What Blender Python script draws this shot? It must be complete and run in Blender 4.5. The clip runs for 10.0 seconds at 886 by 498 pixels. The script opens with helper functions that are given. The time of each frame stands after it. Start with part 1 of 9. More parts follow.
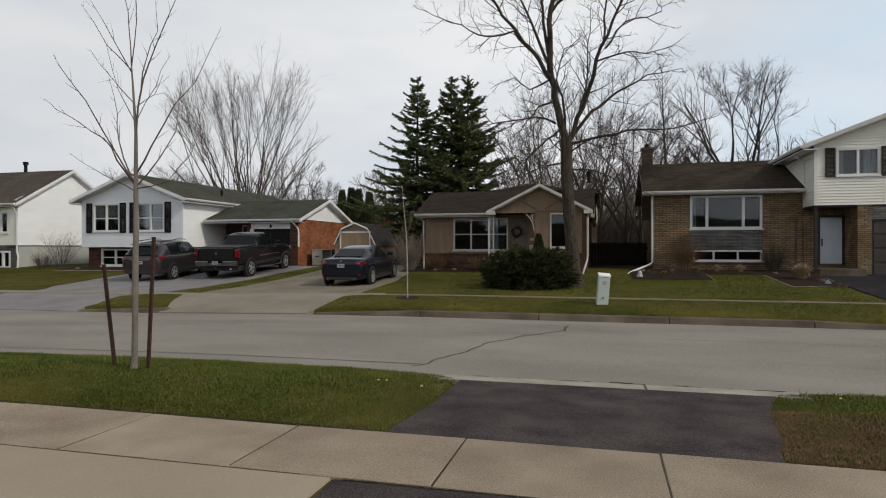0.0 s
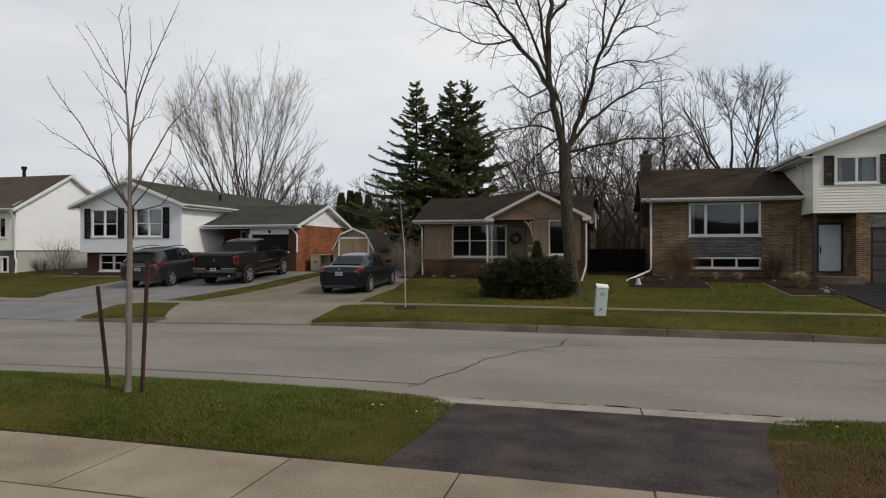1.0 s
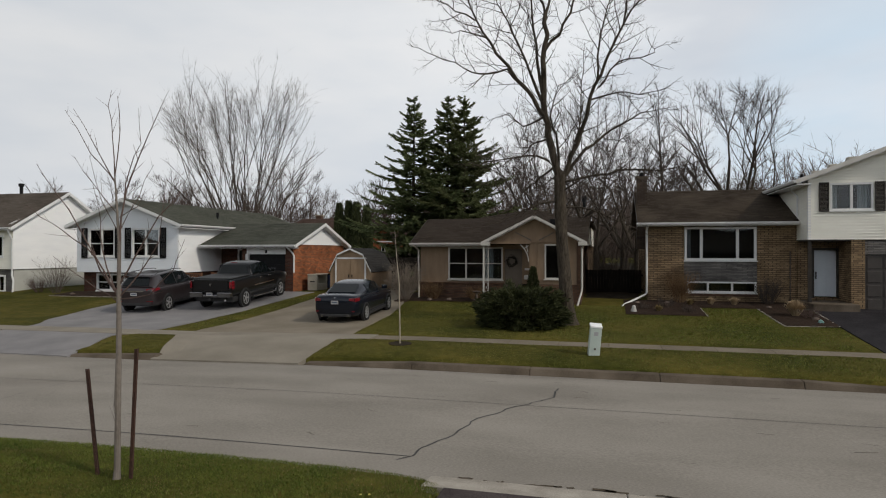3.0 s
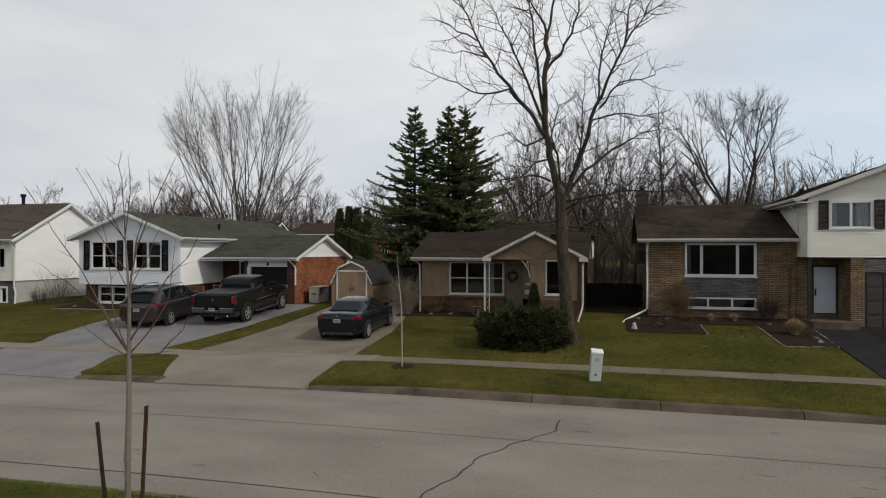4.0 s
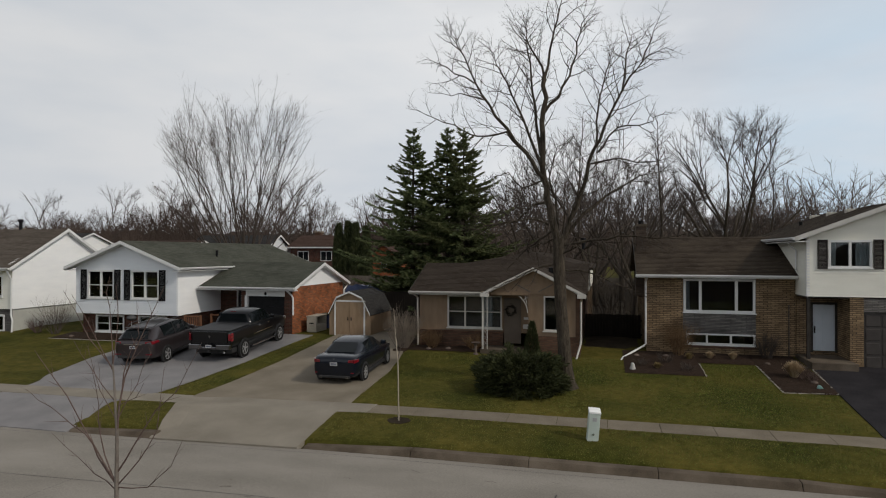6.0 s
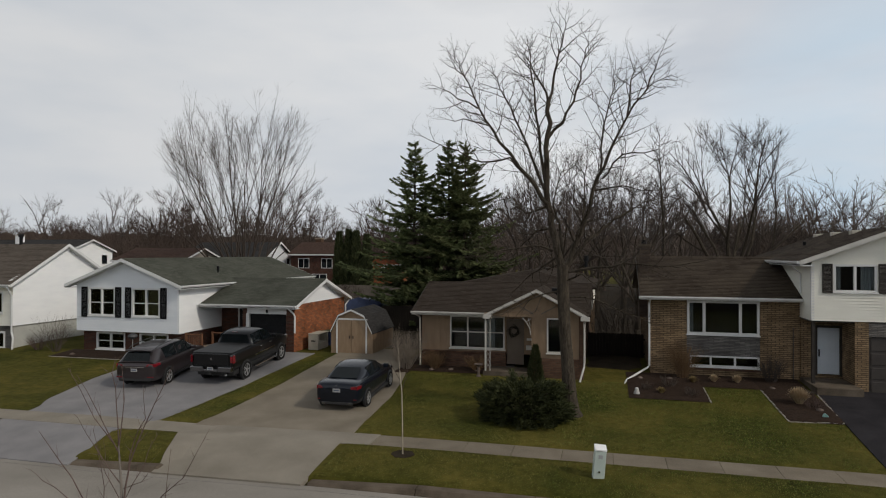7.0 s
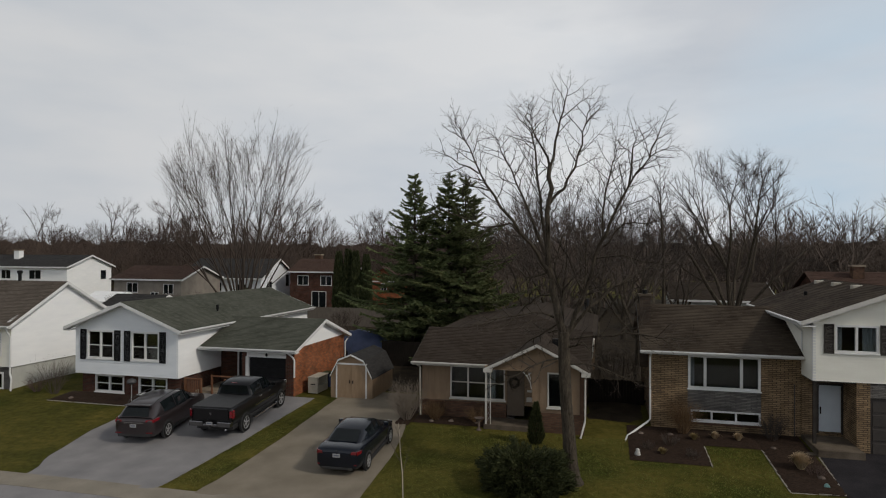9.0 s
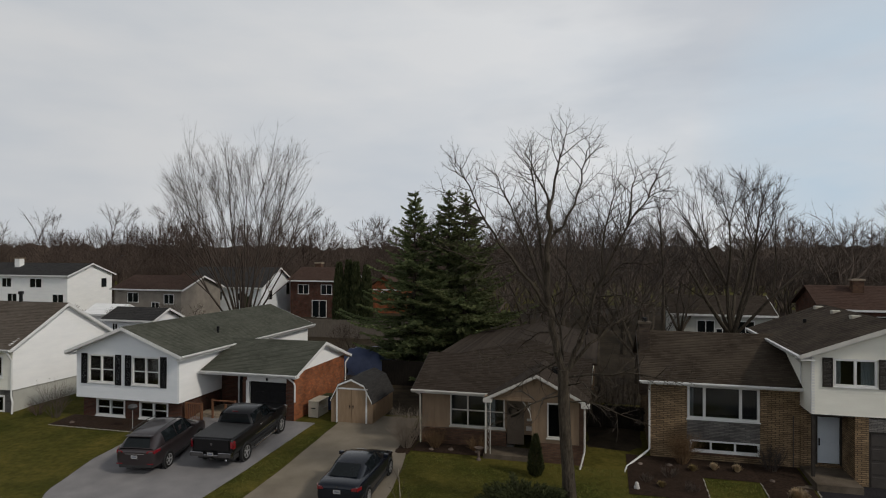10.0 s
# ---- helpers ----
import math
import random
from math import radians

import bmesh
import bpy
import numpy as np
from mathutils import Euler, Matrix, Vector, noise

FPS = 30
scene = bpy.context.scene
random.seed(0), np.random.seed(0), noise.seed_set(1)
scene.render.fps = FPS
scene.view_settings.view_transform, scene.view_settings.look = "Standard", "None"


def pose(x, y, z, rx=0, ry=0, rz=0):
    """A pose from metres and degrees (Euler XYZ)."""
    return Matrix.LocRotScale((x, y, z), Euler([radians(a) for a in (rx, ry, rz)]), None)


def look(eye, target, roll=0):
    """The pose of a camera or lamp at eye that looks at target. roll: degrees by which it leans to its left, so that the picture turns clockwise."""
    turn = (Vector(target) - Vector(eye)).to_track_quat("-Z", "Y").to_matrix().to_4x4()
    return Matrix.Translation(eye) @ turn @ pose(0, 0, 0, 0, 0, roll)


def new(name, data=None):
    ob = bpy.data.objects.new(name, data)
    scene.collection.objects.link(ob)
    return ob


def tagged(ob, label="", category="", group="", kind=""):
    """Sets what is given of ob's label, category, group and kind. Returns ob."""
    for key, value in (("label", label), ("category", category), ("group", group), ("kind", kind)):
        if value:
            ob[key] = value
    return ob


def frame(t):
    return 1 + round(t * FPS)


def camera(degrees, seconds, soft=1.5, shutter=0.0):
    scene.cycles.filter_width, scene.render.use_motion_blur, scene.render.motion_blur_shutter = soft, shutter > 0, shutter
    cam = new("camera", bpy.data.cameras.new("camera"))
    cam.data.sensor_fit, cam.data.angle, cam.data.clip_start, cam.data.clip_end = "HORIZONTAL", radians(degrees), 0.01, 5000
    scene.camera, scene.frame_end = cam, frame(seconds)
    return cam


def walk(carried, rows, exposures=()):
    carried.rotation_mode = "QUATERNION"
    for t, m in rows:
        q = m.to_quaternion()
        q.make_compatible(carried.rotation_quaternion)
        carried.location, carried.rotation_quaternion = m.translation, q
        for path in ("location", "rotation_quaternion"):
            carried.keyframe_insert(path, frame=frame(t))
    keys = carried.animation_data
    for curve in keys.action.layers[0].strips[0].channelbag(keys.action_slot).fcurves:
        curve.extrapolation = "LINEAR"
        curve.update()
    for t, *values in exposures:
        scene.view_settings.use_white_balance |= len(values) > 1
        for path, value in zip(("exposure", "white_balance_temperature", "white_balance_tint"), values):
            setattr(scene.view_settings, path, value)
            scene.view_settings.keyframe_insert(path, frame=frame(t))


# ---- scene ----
cam = camera(70.5, 10.0, soft=1.1)
METRES, EYE, TILT, LEAN, TURN = 8.2, 1.63, 0.0, 0.0, 14.65
ROWS = [
    (0.0, 0.0000, 0.0000, 0.0000, 0.000, 0.000, -0.000),
    (0.5, 0.0024, 0.0035, 0.0200, -0.023, 0.060, -0.050),
    (1.0, 0.0060, 0.0039, 0.0318, -0.038, 0.083, -0.050),
    (1.5, 0.0132, 0.0024, 0.0562, -0.053, 0.098, -0.050),
    (2.0, 0.0213, 0.0043, 0.0909, -0.075, 0.143, -0.060),
    (2.5, 0.0249, 0.0027, 0.1206, -0.098, 0.173, -0.030),
    (4.0, 0.0144, -0.0149, 0.2392, -0.120, 0.180, -0.100),
    (4.5, 0.0173, -0.0217, 0.2834, -0.128, 0.180, -0.090),
    (5.0, 0.0209, -0.0196, 0.3292, -0.135, 0.248, -0.090),
    (5.5, 0.0274, -0.0123, 0.3737, -0.135, 0.300, -0.090),
    (7.0, 0.0084, 0.0101, 0.5347, -0.165, 0.375, -0.120),
    (7.5, 0.0033, 0.0129, 0.5974, -0.180, 0.405, -0.170),
    (8.0, -0.0008, 0.0125, 0.6673, -0.210, 0.421, -0.210),
    (8.5, 0.0024, 0.0096, 0.7493, -0.225, 0.413, -0.220),
    (9.0, 0.0001, 0.0188, 0.8194, -0.248, 0.398, -0.230),
    (9.5, -0.0014, 0.0237, 0.9064, -0.248, 0.315, -0.220),
    (10.0, 0.0018, 0.0089, 0.9897, -0.218, 0.270, -0.210),
]
walk(cam, [(t, pose(0, 0, EYE, TILT, LEAN, TURN) @ pose(METRES * x, METRES * y, METRES * z, 90 + pitch, roll, yaw)) for t, x, y, z, yaw, pitch, roll in ROWS],
     exposures=[(0.0, -0.08), (2.5, -0.10), (5.0, -0.18), (7.5, -0.28), (10.0, -0.38)])

# ---- sky and sun ----
SUN_AZ, SUN_EL = radians(-18), radians(38)      # measured from +x towards +y
sun_dir = Vector((math.cos(SUN_AZ) * math.cos(SUN_EL), math.sin(SUN_AZ) * math.cos(SUN_EL), math.sin(SUN_EL)))
sun = new("sun", bpy.data.lights.new("sun", "SUN"))
sun.data.energy, sun.data.angle, sun.data.color = 1.9, radians(6), (1.0, 0.92, 0.80)
sun.matrix_world = look(sun_dir * 60, (0, 0, 0))


def make_world():
    w = bpy.data.worlds.new("sky")
    scene.world = w
    w.use_nodes = True
    nt = w.node_tree
    nt.nodes.clear()
    out, bg = nt.nodes.new("ShaderNodeOutputWorld"), nt.nodes.new("ShaderNodeBackground")
    sky = nt.nodes.new("ShaderNodeTexSky")
    sky.sky_type, sky.sun_disc = "NISHITA", False
    sky.sun_elevation, sky.sun_rotation = SUN_EL, radians(90) - SUN_AZ
    gain = nt.nodes.new("ShaderNodeVectorMath")
    gain.operation = "SCALE"
    gain.inputs["Scale"].default_value = 0.09
    nt.links.new(sky.outputs[0], gain.inputs[0])
    co = nt.nodes.new("ShaderNodeTexCoord")
    mp = nt.nodes.new("ShaderNodeMapping")
    mp.inputs["Scale"].default_value = (1.0, 1.0, 3.2)
    mp.inputs["Location"].default_value = (0.9, 0.25, 0.35)
    nz = nt.nodes.new("ShaderNodeTexNoise")
    nz.inputs["Scale"].default_value, nz.inputs["Detail"].default_value, nz.inputs["Roughness"].default_value = 1.3, 6, 0.5
    ramp = nt.nodes.new("ShaderNodeValToRGB")
    ramp.color_ramp.elements[0].position, ramp.color_ramp.elements[0].color = 0.30, (0.72, 0.72, 0.72, 1)
    ramp.color_ramp.elements[1].position, ramp.color_ramp.elements[1].color = 0.46, (1, 1, 1, 1)
    nz2 = nt.nodes.new("ShaderNodeTexNoise")
    nz2.inputs["Scale"].default_value, nz2.inputs["Detail"].default_value = 2.1, 5
    cl = nt.nodes.new("ShaderNodeMix")
    cl.data_type = "RGBA"
    cl.inputs["A"].default_value, cl.inputs["B"].default_value = (0.625, 0.670, 0.725, 1), (0.765, 0.778, 0.795, 1)
    mix = nt.nodes.new("ShaderNodeMix")
    mix.data_type = "RGBA"
    L = nt.links.new
    L(co.outputs["Generated"], mp.inputs[0])
    L(mp.outputs[0], nz.inputs["Vector"])
    L(mp.outputs[0], nz2.inputs["Vector"])
    L(nz.outputs[0], ramp.inputs[0])
    patch = nt.nodes.new("ShaderNodeMapRange")
    patch.inputs["From Min"].default_value, patch.inputs["From Max"].default_value = 0.36, 0.62
    L(nz2.outputs[0], patch.inputs["Value"])
    L(patch.outputs[0], cl.inputs["Factor"])
    # the cloud deck is thicker and duller overhead than towards the horizon
    sep, rng, dull = nt.nodes.new("ShaderNodeSeparateXYZ"), nt.nodes.new("ShaderNodeMapRange"), nt.nodes.new("ShaderNodeVectorMath")
    rng.inputs["From Min"].default_value, rng.inputs["From Max"].default_value = 0.35, 0.9
    rng.inputs["To Min"].default_value, rng.inputs["To Max"].default_value = 1.0, 0.42
    dull.operation = "SCALE"
    L(co.outputs["Generated"], sep.inputs[0])
    L(sep.outputs[2], rng.inputs["Value"])
    side, gainx = nt.nodes.new("ShaderNodeMapRange"), nt.nodes.new("ShaderNodeMath")
    side.inputs["From Min"].default_value, side.inputs["From Max"].default_value = -0.7, 0.9
    side.inputs["To Min"].default_value, side.inputs["To Max"].default_value = 1.0, 1.42
    gainx.operation = "MULTIPLY"
    L(sep.outputs[0], side.inputs["Value"])
    L(side.outputs[0], gainx.inputs[0])
    L(rng.outputs[0], gainx.inputs[1])
    L(cl.outputs["Result"], dull.inputs[0])
    L(gainx.outputs[0], dull.inputs["Scale"])
    L(ramp.outputs[0], mix.inputs["Factor"])
    L(gain.outputs[0], mix.inputs["A"])
    L(dull.outputs[0], mix.inputs["B"])
    gap, dot, rise, thin, amount = nt.nodes.new("ShaderNodeMix"), nt.nodes.new("ShaderNodeVectorMath"), nt.nodes.new("ShaderNodeMapRange"), nt.nodes.new("ShaderNodeMapRange"), nt.nodes.new("ShaderNodeMath")
    gap.data_type, dot.operation, amount.operation = "RGBA", "DOT_PRODUCT", "MULTIPLY"
    dot.inputs[1].default_value = Vector((0.35, 0.92, 0.155)).normalized()
    rise.inputs["From Min"].default_value, rise.inputs["From Max"].default_value = 0.972, 0.998
    thin.inputs["From Min"].default_value, thin.inputs["From Max"].default_value = 0.33, 0.52
    gap.inputs["B"].default_value = (0.62, 0.755, 0.88, 1)
    L(co.outputs["Generated"], dot.inputs[0])
    L(dot.outputs["Value"], rise.inputs["Value"])
    L(nz2.outputs[0], thin.inputs["Value"])
    L(rise.outputs[0], amount.inputs[0])
    L(thin.outputs[0], amount.inputs[1])
    L(amount.outputs[0], gap.inputs["Factor"])
    L(mix.outputs["Result"], gap.inputs["A"])
    L(gap.outputs["Result"], bg.inputs[0])
    bg.inputs[1].default_value = 1.0
    L(bg.outputs[0], out.inputs[0])


make_world()


# ---- materials ----
def nodes_of(name):
    m = bpy.data.materials.new(name)
    m.use_nodes = True
    nt = m.node_tree
    return m, nt, nt.nodes["Principled BSDF"]


def surface(name, c1, c2, scale=3.0, fine=40.0, rough=0.8, bump=0.15, metal=0.0, coat=0.0, fine_mix=0.35, stretch=(1, 1, 1), spec=0.5, rnd=0.0):
    """A surface whose colour goes from c1 to c2 in large patches and fine grain, with fine relief."""
    m, nt, p = nodes_of(name)
    L, N = nt.links.new, nt.nodes.new
    co, mp = N("ShaderNodeTexCoord"), N("ShaderNodeMapping")
    mp.inputs["Scale"].default_value = stretch
    L(co.outputs["Object"], mp.inputs[0])
    big, small = N("ShaderNodeTexNoise"), N("ShaderNodeTexNoise")
    big.inputs["Scale"].default_value, big.inputs["Detail"].default_value = scale, 5
    small.inputs["Scale"].default_value, small.inputs["Detail"].default_value = fine, 3
    L(mp.outputs[0], big.inputs["Vector"])
    L(mp.outputs[0], small.inputs["Vector"])
    add = N("ShaderNodeMix")
    add.inputs["Factor"].default_value = fine_mix
    L(big.outputs[0], add.inputs["A"])
    L(small.outputs[0], add.inputs["B"])
    ramp = N("ShaderNodeValToRGB")
    ramp.color_ramp.elements[0].position, ramp.color_ramp.elements[0].color = 0.33, (*c1, 1)
    ramp.color_ramp.elements[1].position, ramp.color_ramp.elements[1].color = 0.67, (*c2, 1)
    L(add.outputs["Result"], ramp.inputs[0])
    colour = ramp.outputs[0]
    if rnd:
        info, hsv, rng = N("ShaderNodeObjectInfo"), N("ShaderNodeHueSaturation"), N("ShaderNodeMapRange")
        rng.inputs["To Min"].default_value, rng.inputs["To Max"].default_value = 1 - rnd, 1 + rnd
        L(info.outputs["Random"], rng.inputs["Value"])
        L(rng.outputs[0], hsv.inputs["Value"])
        L(colour, hsv.inputs["Color"])
        colour = hsv.outputs[0]
    L(colour, p.inputs["Base Color"])
    p.inputs["Roughness"].default_value, p.inputs["Metallic"].default_value = rough, metal
    p.inputs["Specular IOR Level"].default_value = spec if rough < 0.7 else min(spec, 0.12)
    p.inputs["Coat Weight"].default_value = coat
    p.inputs["Coat Roughness"].default_value = 0.06
    if bump:
        b = N("ShaderNodeBump")
        b.inputs["Strength"].default_value, b.inputs["Distance"].default_value = bump, 0.02
        L(add.outputs["Result"], b.inputs["Height"])
        L(b.outputs[0], p.inputs["Normal"])
    return m


def brickwork(name, c1, c2, mortar, bw=0.25, bh=0.072, gap=0.011, stone=False):
    """Courses of brick or of long flat stones, on walls that face along x or y."""
    m, nt, p = nodes_of(name)
    L, N = nt.links.new, nt.nodes.new
    co, geo = N("ShaderNodeTexCoord"), N("ShaderNodeNewGeometry")
    sp, sn, ab, gt, mx, cb = N("ShaderNodeSeparateXYZ"), N("ShaderNodeSeparateXYZ"), N("ShaderNodeMath"), N("ShaderNodeMath"), N("ShaderNodeMix"), N("ShaderNodeCombineXYZ")
    ab.operation, gt.operation = "ABSOLUTE", "GREATER_THAN"
    gt.inputs[1].default_value = 0.6
    L(co.outputs["Object"], sp.inputs[0])
    L(geo.outputs["Normal"], sn.inputs[0])
    L(sn.outputs[0], ab.inputs[0])
    L(ab.outputs[0], gt.inputs[0])
    L(gt.outputs[0], mx.inputs["Factor"])
    L(sp.outputs[0], mx.inputs["A"])
    L(sp.outputs[1], mx.inputs["B"])
    L(mx.outputs["Result"], cb.inputs[0])
    L(sp.outputs[2], cb.inputs[1])
    br = N("ShaderNodeTexBrick")
    br.inputs["Scale"].default_value = 1.0
    br.inputs["Color1"].default_value, br.inputs["Color2"].default_value, br.inputs["Mortar"].default_value = (*c1, 1), (*c2, 1), (*mortar, 1)
    br.inputs["Brick Width"].default_value, br.inputs["Row Height"].default_value, br.inputs["Mortar Size"].default_value = bw, bh, gap
    br.inputs["Mortar Smooth"].default_value, br.inputs["Bias"].default_value = 0.3, -0.1
    L(cb.outputs[0], br.inputs["Vector"])
    nz = N("ShaderNodeTexNoise")
    nz.inputs["Scale"].default_value, nz.inputs["Detail"].default_value = 1.4, 6
    L(co.outputs["Object"], nz.inputs["Vector"])
    hsv, rng = N("ShaderNodeHueSaturation"), N("ShaderNodeMapRange")
    rng.inputs["From Min"].default_value, rng.inputs["From Max"].default_value = 0.3, 0.7
    rng.inputs["To Min"].default_value, rng.inputs["To Max"].default_value = 0.72, 1.28
    L(nz.outputs[0], rng.inputs["Value"])
    L(rng.outputs[0], hsv.inputs["Value"])
    L(br.outputs[0], hsv.inputs["Color"])
    L(hsv.outputs[0], p.inputs["Base Color"])
    p.inputs["Roughness"].default_value = 0.9
    p.inputs["Specular IOR Level"].default_value = 0.1
    b, inv = N("ShaderNodeBump"), N("ShaderNodeMath")
    inv.operation = "SUBTRACT"
    inv.inputs[0].default_value = 1.0
    L(br.outputs[1], inv.inputs[1])
    b.inputs["Strength"].default_value, b.inputs["Distance"].default_value = (0.9 if stone else 0.6), 0.012
    L(inv.outputs[0], b.inputs["Height"])
    L(b.outputs[0], p.inputs["Normal"])
    return m


def shingles(name, c1, c2, streak):
    """Asphalt shingles: tabs of uneven tone, with weathered streaks."""
    m, nt, p = nodes_of(name)
    L, N = nt.links.new, nt.nodes.new
    co = N("ShaderNodeTexCoord")
    geo, sn, ab, gt, sp, mx, cb = N("ShaderNodeNewGeometry"), N("ShaderNodeSeparateXYZ"), N("ShaderNodeMath"), N("ShaderNodeMath"), N("ShaderNodeSeparateXYZ"), N("ShaderNodeMix"), N("ShaderNodeCombineXYZ")
    ab.operation, gt.operation = "ABSOLUTE", "GREATER_THAN"
    gt.inputs[1].default_value = 0.2
    L(geo.outputs["Normal"], sn.inputs[0])
    L(sn.outputs[0], ab.inputs[0])
    L(ab.outputs[0], gt.inputs[0])
    L(co.outputs["Object"], sp.inputs[0])
    L(gt.outputs[0], mx.inputs["Factor"])
    L(sp.outputs[0], mx.inputs["A"])
    L(sp.outputs[1], mx.inputs["B"])
    L(mx.outputs["Result"], cb.inputs[0])
    L(sp.outputs[2], cb.inputs[1])
    br = N("ShaderNodeTexBrick")
    br.inputs["Color1"].default_value, br.inputs["Color2"].default_value, br.inputs["Mortar"].default_value = (*c1, 1), (*c2, 1), (*[c * 0.6 for c in c1], 1)
    br.inputs["Scale"].default_value, br.inputs["Brick Width"].default_value, br.inputs["Row Height"].default_value, br.inputs["Mortar Size"].default_value = 1.0, 0.3, 0.056, 0.004
    br.inputs["Bias"].default_value = -0.2
    L(cb.outputs[0], br.inputs["Vector"])
    nz, nf = N("ShaderNodeTexNoise"), N("ShaderNodeTexNoise")
    nz.inputs["Scale"].default_value, nz.inputs["Detail"].default_value = 0.7, 6
    nf.inputs["Scale"].default_value = 60
    L(co.outputs["Object"], nz.inputs["Vector"])
    L(co.outputs["Object"], nf.inputs["Vector"])
    ramp = N("ShaderNodeValToRGB")
    ramp.color_ramp.elements[0].position, ramp.color_ramp.elements[0].color = 0.35, (0, 0, 0, 1)
    ramp.color_ramp.elements[1].position, ramp.color_ramp.elements[1].color = 0.75, (0.7, 0.7, 0.7, 1)
    L(nz.outputs[0], ramp.inputs[0])
    mix = N("ShaderNodeMix")
    mix.data_type = "RGBA"
    mix.inputs["B"].default_value = (*streak, 1)
    L(ramp.outputs[0], mix.inputs["Factor"])
    L(br.outputs[0], mix.inputs["A"])
    L(mix.outputs["Result"], p.inputs["Base Color"])
    p.inputs["Roughness"].default_value = 0.95
    p.inputs["Specular IOR Level"].default_value = 0.1
    b = N("ShaderNodeBump")
    b.inputs["Strength"].default_value, b.inputs["Distance"].default_value = 0.4, 0.01
    L(nf.outputs[0], b.inputs["Height"])
    L(b.outputs[0], p.inputs["Normal"])
    return m


def pane_glass(name, tint=(0.75, 0.8, 0.82)):
    m, nt, p = nodes_of(name)
    nt.nodes.remove(p)
    N, L = nt.nodes.new, nt.links.new
    tr, gl, fr, mx = N("ShaderNodeBsdfTransparent"), N("ShaderNodeBsdfGlossy"), N("ShaderNodeFresnel"), N("ShaderNodeMixShader")
    tr.inputs[0].default_value = (*tint, 1)
    gl.inputs["Roughness"].default_value = 0.03
    fr.inputs[0].default_value = 1.55
    L(fr.outputs[0], mx.inputs[0])
    L(tr.outputs[0], mx.inputs[1])
    L(gl.outputs[0], mx.inputs[2])
    L(mx.outputs[0], nt.nodes["Material Output"].inputs[0])
    return m


def grass_mat():
    m, nt, p = nodes_of("lawn")
    L, N = nt.links.new, nt.nodes.new
    co = N("ShaderNodeTexCoord")
    a, b, c = N("ShaderNodeTexNoise"), N("ShaderNodeTexNoise"), N("ShaderNodeTexNoise")
    for n, s, d in ((a, 0.35, 5), (b, 4.0, 5), (c, 45.0, 2)):
        n.inputs["Scale"].default_value, n.inputs["Detail"].default_value = s, d
        L(co.outputs["Object"], n.inputs["Vector"])
    r1, r2 = N("ShaderNodeValToRGB"), N("ShaderNodeValToRGB")
    r1.color_ramp.elements[0].position, r1.color_ramp.elements[0].color = 0.36, (0.046, 0.052, 0.011, 1)
    r1.color_ramp.elements[1].position, r1.color_ramp.elements[1].color = 0.66, (0.110, 0.096, 0.024, 1)
    r2.color_ramp.elements[0].position, r2.color_ramp.elements[0].color = 0.30, (0.45, 0.48, 0.4, 1)
    r2.color_ramp.elements[1].position, r2.color_ramp.elements[1].color = 0.72, (1.35, 1.25, 1.2, 1)
    f = N("ShaderNodeMix")
    f.inputs["Factor"].default_value = 0.45
    L(b.outputs[0], f.inputs["A"])
    L(c.outputs[0], f.inputs["B"])
    L(a.outputs[0], r1.inputs[0])
    L(f.outputs["Result"], r2.inputs[0])
    mul = N("ShaderNodeMix")
    mul.data_type, mul.blend_type = "RGBA", "MULTIPLY"
    mul.inputs["Factor"].default_value = 1.0
    L(r1.outputs[0], mul.inputs["A"])
    L(r2.outputs[0], mul.inputs["B"])
    L(mul.outputs["Result"], p.inputs["Base Color"])
    p.inputs["Roughness"].default_value = 0.95
    p.inputs["Specular IOR Level"].default_value = 0.05
    bp = N("ShaderNodeBump")
    bp.inputs["Strength"].default_value, bp.inputs["Distance"].default_value = 0.8, 0.04
    L(f.outputs["Result"], bp.inputs["Height"])
    L(bp.outputs[0], p.inputs["Normal"])
    return m


def foliage(name, c1, c2, scale=2.0, rough=0.7):
    """Leaves: the tone differs from one spray to the next."""
    m, nt, p = nodes_of(name)
    L, N = nt.links.new, nt.nodes.new
    geo, co, nz, ramp, add = N("ShaderNodeNewGeometry"), N("ShaderNodeTexCoord"), N("ShaderNodeTexNoise"), N("ShaderNodeValToRGB"), N("ShaderNodeMix")
    nz.inputs["Scale"].default_value = scale
    L(co.outputs["Object"], nz.inputs["Vector"])
    add.inputs["Factor"].default_value = 0.5
    L(geo.outputs["Random Per Island"], add.inputs["A"])
    L(nz.outputs[0], add.inputs["B"])
    ramp.color_ramp.elements[0].position, ramp.color_ramp.elements[0].color = 0.2, (*c1, 1)
    ramp.color_ramp.elements[1].position, ramp.color_ramp.elements[1].color = 0.8, (*c2, 1)
    L(add.outputs["Result"], ramp.inputs[0])
    L(ramp.outputs[0], p.inputs["Base Color"])
    p.inputs["Roughness"].default_value = rough
    p.inputs["Specular IOR Level"].default_value = 0.1
    return m


